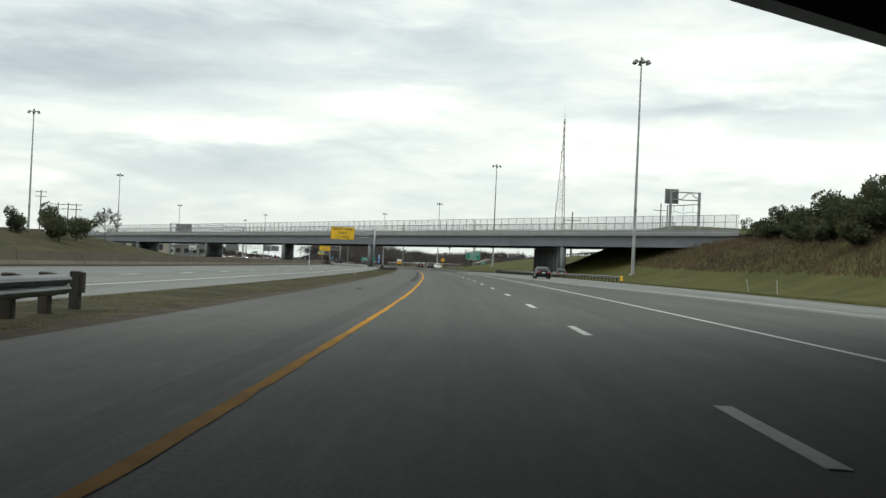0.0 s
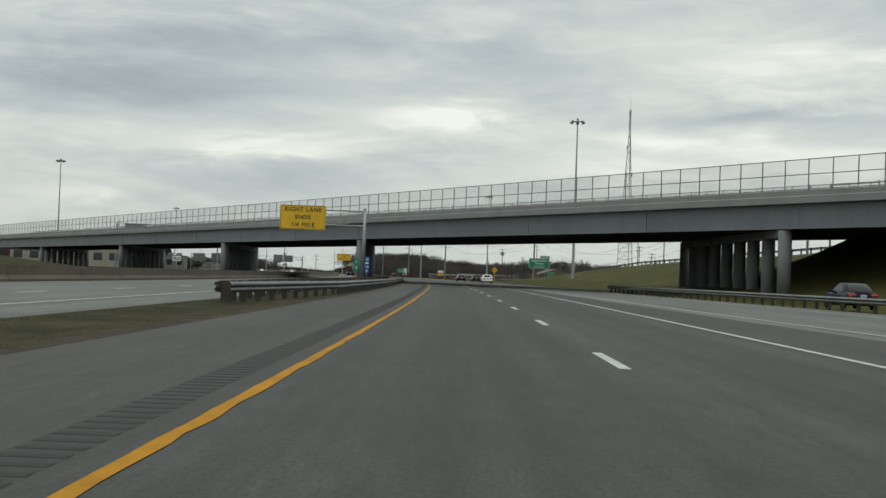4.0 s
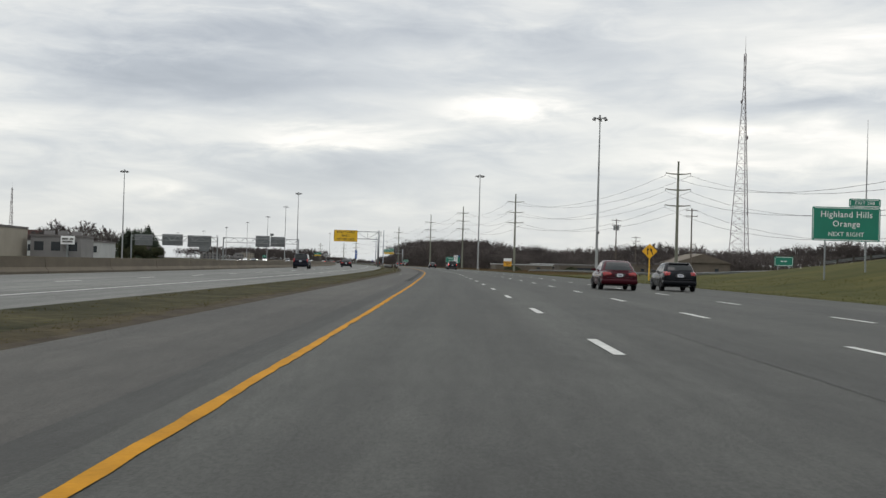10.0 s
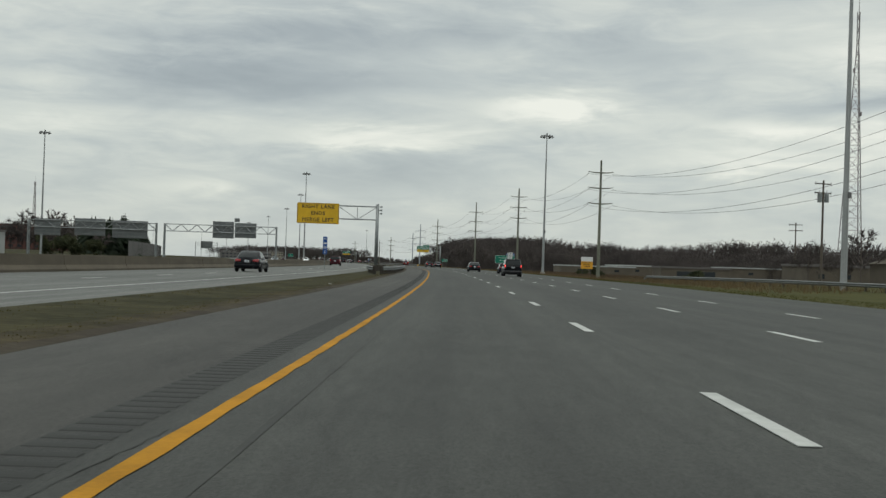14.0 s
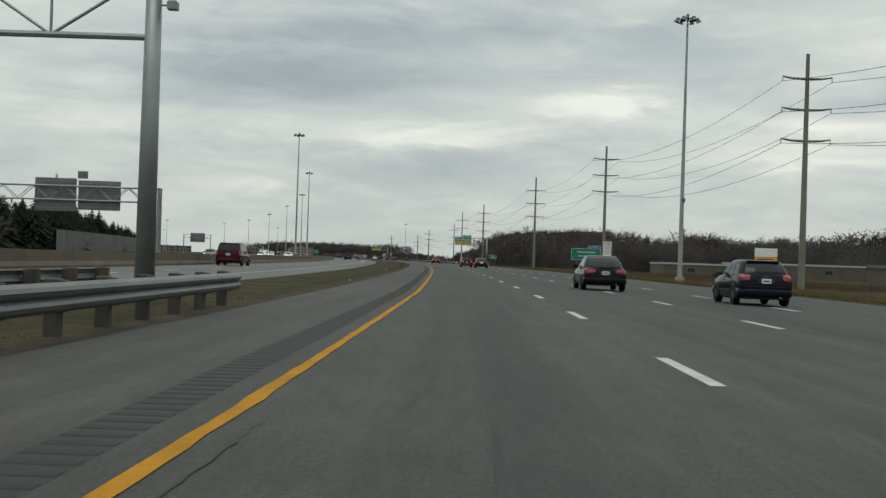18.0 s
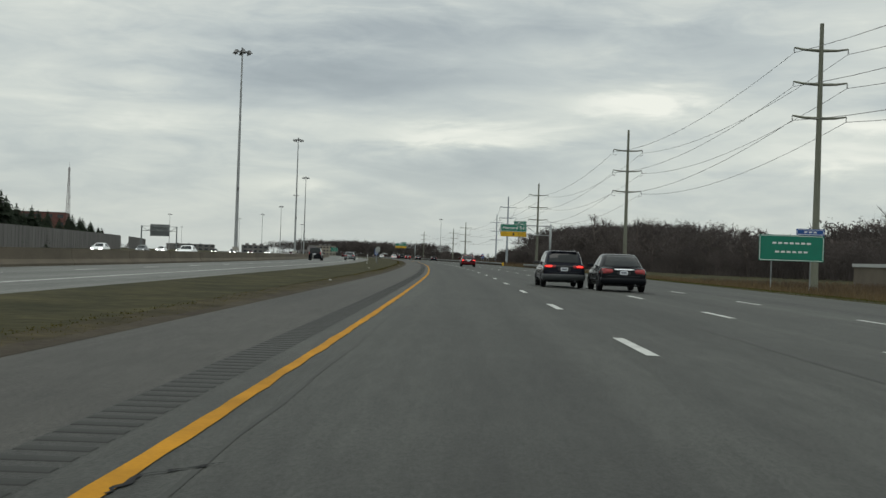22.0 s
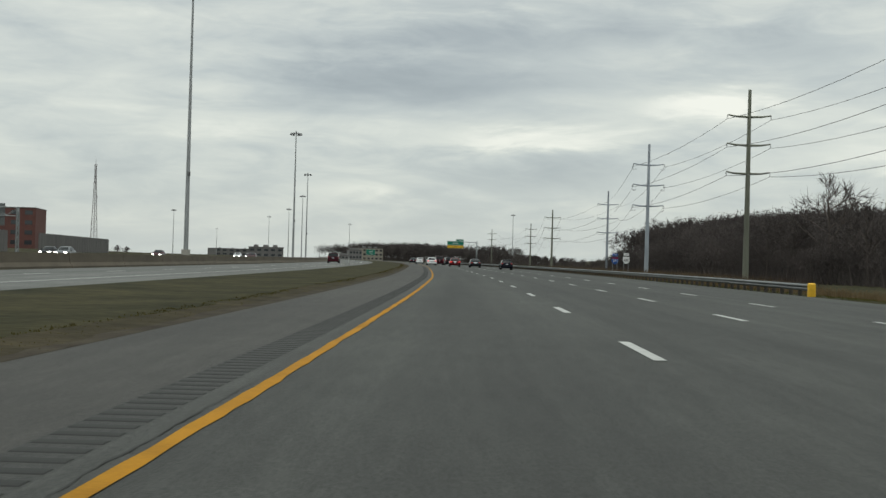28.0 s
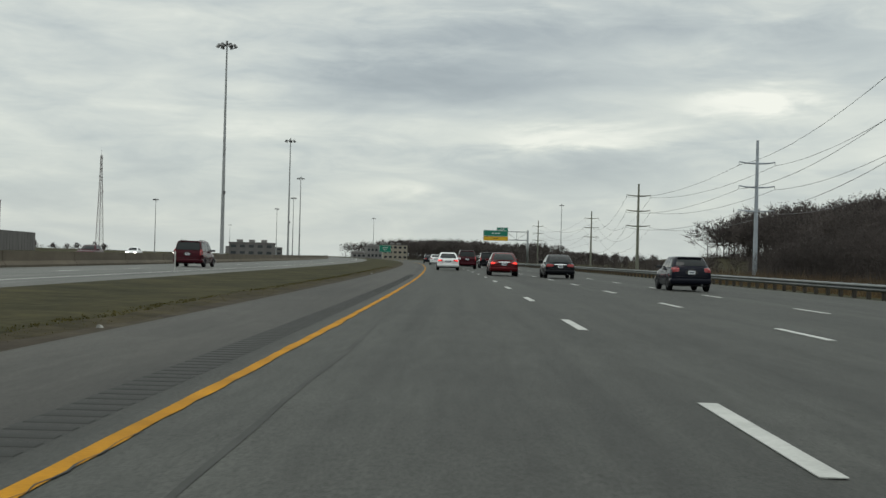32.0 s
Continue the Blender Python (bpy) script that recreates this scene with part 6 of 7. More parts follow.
def blades(name, areas, mat_key, label, height, width, seed, parent=None):
    """Tufts of grass or weeds: areas are (s0, s1, l0(s), l1(s), per square metre)."""
    rng = np.random.default_rng(seed)
    pts = []
    for s0, s1, lo, hi, density in areas:
        n = int((s1 - s0) * abs(hi((s0 + s1) / 2) - lo((s0 + s1) / 2)) * density)
        for s, t in zip(rng.uniform(s0, s1, n), rng.uniform(0, 1, n)):
            l = lo(s) + (hi(s) - lo(s)) * t
            pts.append(P(s, l, ground_z(s, l) - 0.02))
    c = np.repeat(np.array(pts), 3, axis=0)
    m = len(c)
    c = c + rng.normal(0, 0.05, (m, 3)) * (1, 1, 0)
    hgt = rng.uniform(0.4, 1.25, m) * height
    tip = c + rng.normal(0, 0.35, (m, 3)) * (1, 1, 0) * hgt[:, None] + np.stack([np.zeros(m), np.zeros(m), hgt], 1)
    a = rng.uniform(0, 6.28, m)
    w = np.stack([np.cos(a), np.sin(a), np.zeros(m)], 1) * width
    return to_object(name, np.stack([c - w, c + w, tip], 1).reshape(-1, 3), np.arange(3 * m).reshape(-1, 3), mat_key, label, "grass", "stuff")


blades("median_grass", [(-5, 1180, lambda s: left_edge(s) - 1.3, lambda s: left_edge(s) - 0.02, 30), (-5, 560, lambda s: median_far(s) + 0.1, lambda s: left_edge(s) - 1.3, 10)],
       "blade", "short rough dormant grass of the median strip", 0.035, 0.02, 5)
blades("verge_grass", [(300, 470, right_edge, lambda s: right_edge(s) + 12, 4), (470, 1060, lambda s: right_edge(s) + 0.1, lambda s: right_edge(s) + 6, 7), (60, 200, lambda s: right_edge(s) + 0.1, lambda s: right_edge(s) + 9, 5)],
       "blade_green", "rough green and brown grass of the outer verge", 0.09, 0.016, 6)
blades("dry_weeds", [(560, 1000, lambda s: right_edge(s) + 6, lambda s: right_edge(s) + 18, 2.2), (1000, 1300, lambda s: 19.5, lambda s: 36.0, 3), (70, 130, lambda s: 8.4, lambda s: 8.8, 0.5)],
       "straw", "tall dry brown weeds on the bank and before the woods", 0.6, 0.016, 8)

blades("building_weeds", [(735, 890, lambda s: 32.0, lambda s: lerp(s, (735, 780, 890), (56.0, 58.0, 61.0)), 1.6)], "brush", "brown dead weeds and brush before the low buildings", 0.75, 0.045, 14)
blades("bank_brush", [(48, 214, lambda s: 36.5, lambda s: 56.0, 3.2)], "brush", "brown leafless brush covering the embankment", 0.8, 0.045, 9)
blades("tall_weeds", [(1050, 1180, lambda s: 22.5, lambda s: 37.0, 3.0)], "brush", "tall brown dead weeds before the bare woods", 1.25, 0.03, 10)


# ---------------------------------------------------------------- buildings
def building(s, l, w, d, h, wall, label, cols=6, rows=2, turn=0.0, sill=1.0, roof="roof", name="building", gable=0.0, win=None):
    """w along the road's cross direction, d along the road; the face towards the drive carries the windows."""
    zg = ground_z(s, l)
    root = thing(name, place(s, l, zg, turn), label, "building", "roadside buildings")
    bm = bmesh.new()
    box(bm, 0, 0, h / 2 - 0.3, w, d, h + 0.6)
    part("wall", bm, wall, root)
    bm = bmesh.new()
    if gable:
        plate(bm, [(-w / 2 - 0.3, h), (w / 2 + 0.3, h), (0, h + gable)], -d / 2 - 0.3, d / 2 + 0.3)
    else:
        box(bm, 0, 0, h + 0.2, w + 0.35, d + 0.35, 0.45)
    part("roof", bm, roof, root)
    ww, wh = win or (w / cols * 0.55, h / max(rows, 1) * 0.42)
    bm = bmesh.new()
    box(bm, 0, 0, 0, ww, 0.08, wh)
    gm = bpy.data.meshes.new("window")
    bm.to_mesh(gm)
    bm.free()
    gm.materials.append(MAT["window"])
    for r in range(rows):
        for c in range(cols):
            x = -w / 2 + w * (c + 0.5) / cols
            z = h * (r + 0.55) / rows
            share("window", gm, root, pose(x, -d / 2 - 0.03, z))
    if not gable and wall != "tan_wall":
        for k in range(3):
            bm = bmesh.new()
            box(bm, w * (-0.3 + 0.28 * k), d * 0.1, h + 0.9, 2.2, 2.0, 1.2, bevel=0.05)
            part("roof_unit", bm, "grey_facade", root)
    return root


building(625, -117, 46, 40, 6.6, "stucco", "low beige store building with a dark roof edge", 8, 1)
building(648, -86, 12, 14, 5.2, "grey_facade", "small grey flat-roofed building", 3, 1)
building(725, -106, 34, 24, 4.6, "pale", "low pale commercial building", 6, 1)
building(1660, -219, 88, 40, 22, "brick", "red brick building with dark window strips", 12, 4)
building(1520, -50, 16, 20, 4.6, "wall_grey", "grey flat-roofed office building", 5, 2)
building(2600, 59, 62, 40, 9.6, "wall_grey", "tan office building with strip windows", 7, 2)
building(1750, 24.7, 13.5, 20, 8.0, "stucco", "beige three-storey distant building beside the highway", 5, 3)
building(1722, 10.4, 8, 14, 6.0, "grey_facade", "grey glazed distant office building", 4, 2)
building(1712, 1.5, 7, 10, 2.3, "grey_facade", "low grey distant building", 3, 1)
building(640, 70.5, 13.5, 16, 3.9, "tan_wall", "tan gabled shed with a small window", 2, 1, gable=2.3, roof="tan_wall", win=(0.9, 1.0))
building(680, 70, 13.5, 14, 3.6, "tan_wall", "tan block building with a dark roof", 3, 1, win=(1.0, 0.8))
building(764, 67, 17, 9, 2.8, "tan_wall", "long low beige building behind weeds", 1, 1)
building(893, 70, 26, 14, 2.7, "tan_wall", "low tan annex with a pale roof edge", 2, 1, roof="pale", win=(1.6, 0.8))
building(900, 98, 40, 20, 3.3, "tan_wall", "long low tan warehouse behind the road board", 3, 1, roof="pale", win=(1.6, 0.8))
building(870, 128, 40, 20, 3.6, "tan_wall", "long low tan warehouse with a pale roof", 3, 1, roof="pale", win=(1.6, 0.8))


def sign_pylon():
    root = thing("store_sign", place(640, -83, 0), "small white store sign with a dark mark on a pole", "sign")
    bm = bmesh.new()
    box(bm, 0, 0, 2.0, 0.4, 0.4, 4.6)
    part("post", bm, "galvanized", root)
    bm = bmesh.new()
    box(bm, 0, 0, 4.3, 3.3, 0.5, 2.0, bevel=0.06)
    p = part("sign_box", bm, "sign_white", root)
    for x, z, w in ((-0.55, 4.6, 1.5), (0.95, 4.6, 0.9), (0.0, 3.95, 2.4)):
        bm = bmesh.new()
        box(bm, x, -0.27, z, w, 0.04, 0.42)
        part("text_bar", bm, "wall_grey", p)


sign_pylon()


GAP = (1260, 1300)


def noise_wall():
    root = thing("noise_wall", Matrix.Identity(4), "long dark grey noise wall of upright boards", "wall", "", "structure")
    bm = bmesh.new()
    box(bm, 0, 0, 2.6, 3.92, 0.14, 6.2)
    wm = bpy.data.meshes.new("wall_panel")
    bm.to_mesh(wm)
    bm.free()
    wm.materials.append(MAT["wall_grey"])
    bm = bmesh.new()
    box(bm, 0, 0, 2.65, 0.24, 0.28, 6.4, bevel=0.02)
    pm = bpy.data.meshes.new("wall_post")
    bm.to_mesh(pm)
    bm.free()
    pm.materials.append(MAT["wall_grey"])
    s = 948.0
    while s < 1450:
        l = -97.7 - 0.0314 * (s - 948)
        if not GAP[0] < s < GAP[1]:
            m = place(s, l, 0, 90 + 1.8)
            share("wall_panel", wm, root, m @ Matrix.Translation((2.0, 0, 0)))
            share("wall_post", pm, root, m)
        s += 4.0 * 0.97


noise_wall()


# ---------------------------------------------------------------- vehicles
def ring_pts(bm, y, hw, z0, z1):
    """One rib of a car body: tucked sill, bulged flank, soft shoulder, crowned top."""
    h = z1 - z0
    half = [(hw * 0.55, z0 - 0.01), (hw * 0.84, z0), (hw * 0.95, z0 + 0.07 * h), (hw * 0.985, z0 + 0.2 * h), (hw, z0 + 0.42 * h), (hw * 0.995, z0 + 0.62 * h), (hw * 0.98, z0 + 0.78 * h), (hw * 0.94, z0 + 0.91 * h), (hw * 0.84, z1), (hw * 0.45, z1 + 0.015)]
    pts = half + [(-x, z) for x, z in reversed(half)]
    return [bm.verts.new((x, y, z)) for x, z in pts]


def denser(stations, k=3):
    """Stations with smooth ones between them."""
    ys = [st[0] for st in stations]
    out = []
    for i in range(len(stations) - 1):
        for q in range(k):
            t = q / k
            p0, p1, p2, p3 = (stations[max(0, min(len(stations) - 1, i + d))] for d in (-1, 0, 1, 2))
            row = [p1[0] + (p2[0] - p1[0]) * t]
            for c in (1, 2, 3):
                m1, m2 = (p2[c] - p0[c]) / 2, (p3[c] - p1[c]) / 2
                lo, hi = min(p1[c], p2[c]), max(p1[c], p2[c])
                v = (2 * t**3 - 3 * t**2 + 1) * p1[c] + (t**3 - 2 * t**2 + t) * m1 * 0.5 + (-2 * t**3 + 3 * t**2) * p2[c] + (t**3 - t**2) * m2 * 0.5
                row.append(min(hi, max(lo, v)))
            out.append(tuple(row))
    return out + [stations[-1]]


def shaded(ob, angle=32):
    ob.data.polygons.foreach_set("use_smooth", [True] * len(ob.data.polygons))
    ob.data.set_sharp_from_angle(angle=radians(angle))
    return ob


SHAPES = {
    # lower body stations (y, half width, underside, top), then the glasshouse: rear foot, rear roof, front roof, front foot, and its height
    "sedan": ([(-2.30, 0.72, 0.46, 0.80), (-2.24, 0.83, 0.36, 0.91), (-2.05, 0.885, 0.28, 0.955), (-1.4, 0.90, 0.22, 0.955), (0, 0.90, 0.20, 0.94), (1.0, 0.90, 0.20, 0.94), (1.75, 0.885, 0.22, 0.88), (2.15, 0.83, 0.26, 0.76), (2.30, 0.68, 0.36, 0.62)], (-1.82, -1.02, 0.28, 1.02, 1.47, 0.60)),
    "wagon": ([(-2.34, 0.72, 0.46, 0.86), (-2.28, 0.83, 0.36, 0.98), (-2.1, 0.85, 0.30, 1.00), (-1.2, 0.85, 0.24, 0.97), (0, 0.85, 0.24, 0.94), (1.0, 0.85, 0.24, 0.93), (1.8, 0.84, 0.26, 0.86), (2.2, 0.80, 0.30, 0.74), (2.34, 0.66, 0.38, 0.60)], (-2.22, -1.86, 0.22, 1.0, 1.50, 0.62)),
    "suv": ([(-2.38, 0.80, 0.52, 1.00), (-2.30, 0.88, 0.46, 1.12), (-2.0, 0.91, 0.40, 1.14), (-1.0, 0.915, 0.36, 1.10), (0, 0.915, 0.36, 1.08), (1.0, 0.915, 0.36, 1.08), (1.8, 0.90, 0.38, 1.04), (2.25, 0.86, 0.42, 0.92), (2.38, 0.74, 0.48, 0.78)], (-2.30, -2.02, 0.30, 0.98, 1.80, 0.70)),
    "van": ([(-2.52, 0.84, 0.44, 0.92), (-2.46, 0.92, 0.34, 1.06), (-2.1, 0.97, 0.28, 1.08), (-1.0, 0.975, 0.24, 1.06), (0, 0.975, 0.24, 1.04), (1.0, 0.975, 0.24, 1.02), (1.8, 0.95, 0.26, 0.94), (2.35, 0.88, 0.30, 0.80), (2.52, 0.72, 0.38, 0.66)], (-2.44, -2.10, 0.62, 1.72, 1.74, 0.76)),
    "hatch": ([(-2.08, 0.70, 0.46, 0.84), (-2.02, 0.82, 0.34, 0.98), (-1.8, 0.86, 0.28, 1.03), (-1.0, 0.87, 0.22, 1.00), (0, 0.87, 0.20, 0.96), (0.9, 0.87, 0.20, 0.94), (1.6, 0.85, 0.22, 0.88), (1.98, 0.80, 0.28, 0.76), (2.08, 0.66, 0.36, 0.64)], (-1.92, -1.42, 0.24, 1.0, 1.47, 0.60)),
}


def wheel_meshes():
    bm = bmesh.new()
    n, prof = 20, [(0.17, -0.10), (0.29, -0.105), (0.325, -0.07), (0.325, 0.07), (0.29, 0.105), (0.17, 0.10)]
    rings = []
    for k in range(n):
        a = 2 * math.pi * k / n
        rings.append([bm.verts.new((w, r * math.cos(a), r * math.sin(a))) for r, w in prof])
    skin(bm, rings + [rings[0]], caps=False)
    rod(bm, (-0.08, 0, 0), (0.01, 0, 0), 0.2, n=16)
    tm = bpy.data.meshes.new("wheel")
    bm.to_mesh(tm)
    bm.free()
    tm.materials.append(MAT["tyre"])
    bm = bmesh.new()
    rod(bm, (-0.06, 0, 0), (0.075, 0, 0), 0.06, n=10)
    for k in range(5):
        a = 2 * math.pi * k / 5
        p, q = Vector((0.045, 0.03 * math.cos(a), 0.03 * math.sin(a))), Vector((0.05, 0.2 * math.cos(a), 0.2 * math.sin(a)))
        rod(bm, p, q, 0.03, 0.036, 5)
    ring = [(0.065, 0.205 * math.cos(2 * math.pi * k / 16), 0.205 * math.sin(2 * math.pi * k / 16)) for k in range(17)]
    pipe(bm, ring, 0.02, 5)
    rm = bpy.data.meshes.new("rim")
    bm.to_mesh(rm)
    bm.free()
    rm.materials.append(MAT["rim"])
    return tm, rm


_TYRE, _RIM = wheel_meshes()


def patch(tree, name, corners, mat, parent, end=-1, side=0, n=(8, 5), lift=0.008, thick=0.03, label="", nip=0.4):
    """A thin shell laid on a car's skin: a quadrangle, given as (across, height) corners, dropped on it along y (ends) or x (sides)."""
    nx, nz = n
    (a0, z0), (a1, z1), (a2, z2), (a3, z3) = corners
    grid = []
    last = None
    for j in range(nz + 1):
        row = []
        for i in range(nx + 1):
            u, v = i / nx, j / nz
            if i in (0, nx) and j in (0, nz):
                u += nip / nx if i == 0 else -nip / nx
                v += nip / nz if j == 0 else -nip / nz
            a = (a0 * (1 - u) + a1 * u) * (1 - v) + (a3 * (1 - u) + a2 * u) * v
            z = (z0 * (1 - u) + z1 * u) * (1 - v) + (z3 * (1 - u) + z2 * u) * v
            o, d = (Vector((side * 3, a, z)), Vector((-side, 0, 0))) if side else (Vector((a, end * 6, z)), Vector((0, -end, 0)))
            hit_ = tree.ray_cast(o, d)[0]
            if hit_ is None:
                hit_ = Vector((last.x, a, z)) if side else Vector((a, last.y, z))
            last = hit_
            row.append((hit_, d))
        grid.append(row)
    bm = bmesh.new()
    top = [[bm.verts.new(p - d * lift) for p, d in row] for row in grid]
    for j in range(nz):
        for i in range(nx):
            bm.faces.new((top[j][i], top[j][i + 1], top[j + 1][i + 1], top[j + 1][i]))
    loop = [(0, i) for i in range(nx)] + [(j, nx) for j in range(nz)] + [(nz, nx - i) for i in range(nx)] + [(nz - j, 0) for j in range(nz)]
    low = [bm.verts.new(grid[j][i][0] + grid[j][i][1] * thick) for j, i in loop]
    for q in range(len(loop)):
        (j0, i0), (j1, i1) = loop[q], loop[(q + 1) % len(loop)]
        bm.faces.new((top[j1][i1], top[j0][i0], low[q], low[(q + 1) % len(loop)]))
    bmesh.ops.recalc_face_normals(bm, faces=bm.faces)
    return shaded(part(name, bm, mat, parent, label), 50)


def hull(bm, verts, polys):
    k = len(verts)
    bm.verts.index_update()
    verts += [v.co.copy() for v in bm.verts]
    polys += [[k + v.index for v in f.verts] for f in bm.faces]


def car(kind, paint, s, l, label, category="car", lit=True, cladding=None, rails=False, chrome=False, scale=1.0, turn=0.0, headlamps=False, antenna=False):
    stations, (gr, rr, rf, gf, roof_z, top_w) = SHAPES[kind]
    z = cross(s, l) if l > -5 else 0.0
    root = thing(category.replace(" ", "_"), place(s, l, z, turn) @ Matrix.Diagonal((scale, scale, scale, 1)), label, category, "vehicles on the road")
    belt, bw = stations[4][3], stations[4][1]
    rear, front = stations[0][0], stations[-1][0]
    hv, hp = [], []
    bm = bmesh.new()
    skin(bm, [ring_pts(bm, *st) for st in denser(stations)])
    hull(bm, hv, hp)
    shaded(part("body", bm, paint, root))
    # glasshouse shell with rounded corners, narrowing to the roof
    lo, hi = bw * 0.93, top_w
    zb, zt = belt - 0.05, roof_z

    def level(t):
        """Half width, rear and front at a height from belt (0) to roof (1)."""
        e = t ** 1.12
        return lo + (hi - lo) * e, gr + (rr - gr) * e, gf + (rf - gf) * e

    bm = bmesh.new()
    rings = []
    for t, k in ((0, 0), (0.25, 0.27), (0.5, 0.54), (0.75, 0.78), (0.92, 0.92), (0.99, 0.975), (1.0, 1.0)):
        w, y0, y1 = level(t)
        if t >= 0.99:
            g = 0.05 if t < 1 else 0.22
            w, y0, y1 = w - g * 0.7, y0 + g * 1.2, y1 - g * 1.2
        c = 0.14
        half = [(w * 0.4, y0 - 0.035), (w - c * 1.3, y0), (w - c * 0.4, y0 + c * 0.35), (w, y0 + c * 1.4), (w, (y0 + y1) / 2), (w, y1 - c * 2.2), (w - c * 0.5, y1 - c * 0.7), (w - c * 1.8, y1), (w * 0.4, y1 + 0.05)]
        rings.append([bm.verts.new((x, y, zb + k * (zt - zb))) for x, y in half + [(-x, y) for x, y in reversed(half)]])
    skin(bm, rings)
    hull(bm, hv, hp)
    shaded(part("cabin_shell", bm, paint, root), 40)
    tree = BVHTree.FromPolygons(hv, hp)

    def wide(z_):
        return level(max(0.0, min(1.0, (z_ - zb) / (zt - zb))) ** 0.94)

    boxy = kind in ("suv", "van")
    r0 = {"sedan": 1.0, "wagon": belt + 0.09, "suv": belt + 0.13, "van": belt + 0.10, "hatch": 1.09}[kind]
    r1 = roof_z - (0.085 if kind == "sedan" else 0.12)
    a, b = wide(r0)[0] - (0.09 if boxy else 0.12), wide(r1)[0] - (0.08 if boxy else 0.11)
    patch(tree, "rear_window", ((-a, r0), (a, r0), (b, r1), (-b, r1)), "car_glass", root, n=(16, 12), lift=0.016)
    f0, f1 = belt + 0.06, roof_z - 0.07
    a, b = wide(f0)[0] - 0.14, wide(f1)[0] - 0.12
    patch(tree, "windshield", ((-a, f0), (a, f0), (b, f1), (-b, f1)), "car_glass", root, end=1, n=(10, 6))
    cuts = (0.0, 0.34, 0.68, 1.0) if kind != "sedan" else (0.10, 0.50, 1.0)
    s0, s1 = belt + 0.035, roof_z - 0.13
    for sx in (-1, 1):
        for a, c in zip(cuts, cuts[1:]):
            q = []
            for z_ in (s0, s1):
                _, y0, y1 = wide(z_)
                y0, y1 = y0 + 0.24, y1 - 0.30
                q.append((y0 + (y1 - y0) * a + 0.03, z_))
                q.append((y0 + (y1 - y0) * c - 0.03, z_))
            patch(tree, "side_window", (q[0], q[1], q[3], q[2]), "car_glass", root, side=sx, n=(6, 5), lift=0.006)
        bm = bmesh.new()
        box(bm, sx * (bw + 0.055), gf - 0.52, belt + 0.06, 0.25, 0.10, 0.13, bevel=0.03)
        part("mirror", bm, paint if kind == "sedan" else "trim", root)
        for yy in (-0.82, 0.22):
            bm = bmesh.new()
            box(bm, sx * (bw * 0.985), yy, belt - 0.15, 0.04, 0.19, 0.03, bevel=0.008)
            part("door_handle", bm, "trim" if kind != "sedan" else paint, root)
        bm = bmesh.new()
        box(bm, sx * (bw - 0.004), -0.05, 0.46, 0.03, 1.75, 0.16 if cladding else 0.05, bevel=0.012)
        part("side_strip", bm, cladding or paint, root)
        for yy in (-1.02, 0.02, 0.95):
            patch(tree, "door_gap", ((yy - 0.006, 0.40), (yy + 0.006, 0.40), (yy + 0.006, belt - 0.06), (yy - 0.006, belt - 0.06)), "trim", root, side=sx, n=(1, 6), lift=0.002, thick=0.004, nip=0)
    # bumpers wrap round the ends
    w = stations[2][1]
    for y0, sgn in ((rear, -1), (front, 1)):
        bm = bmesh.new()
        rings = []
        zz, hh = stations[0][2] - 0.17, 0.26 if not cladding else 0.27
        grow, back = (0.995, 0.025) if cladding else (0.985, 0.05)
        for x, dy in ((-w * 1.02, 0.62), (-w * 1.03, 0.30), (-w * 1.025, 0.12), (-w * 0.985, 0.025), (-w * 0.88, -0.035), (-w * 0.5, -0.07), (0, -0.08), (w * 0.5, -0.07), (w * 0.88, -0.035), (w * 0.985, 0.025), (w * 1.025, 0.12), (w * 1.03, 0.30), (w * 1.02, 0.62)):
            x, y = x * grow, y0 - sgn * (dy + back)
            inx = 0.1 if abs(x) > w * 0.9 else 0.0
            sx = 1 if x > 0 else -1
            rings.append([bm.verts.new((x - sx * 0.05, y - sgn * 0.05, zz)), bm.verts.new((x, y, zz + 0.05)), bm.verts.new((x, y + sgn * 0.02, zz + hh * 0.6)), bm.verts.new((x - sx * 0.006, y + sgn * 0.01, zz + hh * 0.9)), bm.verts.new((x - sx * 0.02, y - sgn * 0.02, zz + hh)), bm.verts.new((x - sx * inx, y - sgn * 0.18, zz + hh)), bm.verts.new((x - sx * inx, y - sgn * 0.18, zz))])
        skin(bm, rings)
        hull(bm, hv, hp)
        shaded(part("bumper", bm, cladding or paint, root), 50)
    bm = bmesh.new()
    zl = stations[0][2]
    box(bm, 0, 0, 0.32, bw * 1.45, abs(rear) * 1.82, 0.2)
    part("underbody", bm, "trim", root)
    # lamps: (inner, outer) across, lower and upper edge at each, lit part
    lamps = {
        "sedan": ((0.42, 0.74, 0.875), (0.83, 0.70, 0.90), 0.5),
        "wagon": ((0.34, 0.82, 0.915), (0.80, 0.79, 0.93), 0.45),
        "suv": ((0.74, 0.84, 1.24), (0.885, 0.84, 1.20), 0.35),
        "van": ((0.80, 0.80, 1.20), (0.945, 0.80, 1.16), 0.35),
        "hatch": ((0.52, 0.84, 1.00), (0.81, 0.80, 1.02), 0.5),
    }
    (xi, li, ui), (xo, lo_, uo), core = lamps[kind]
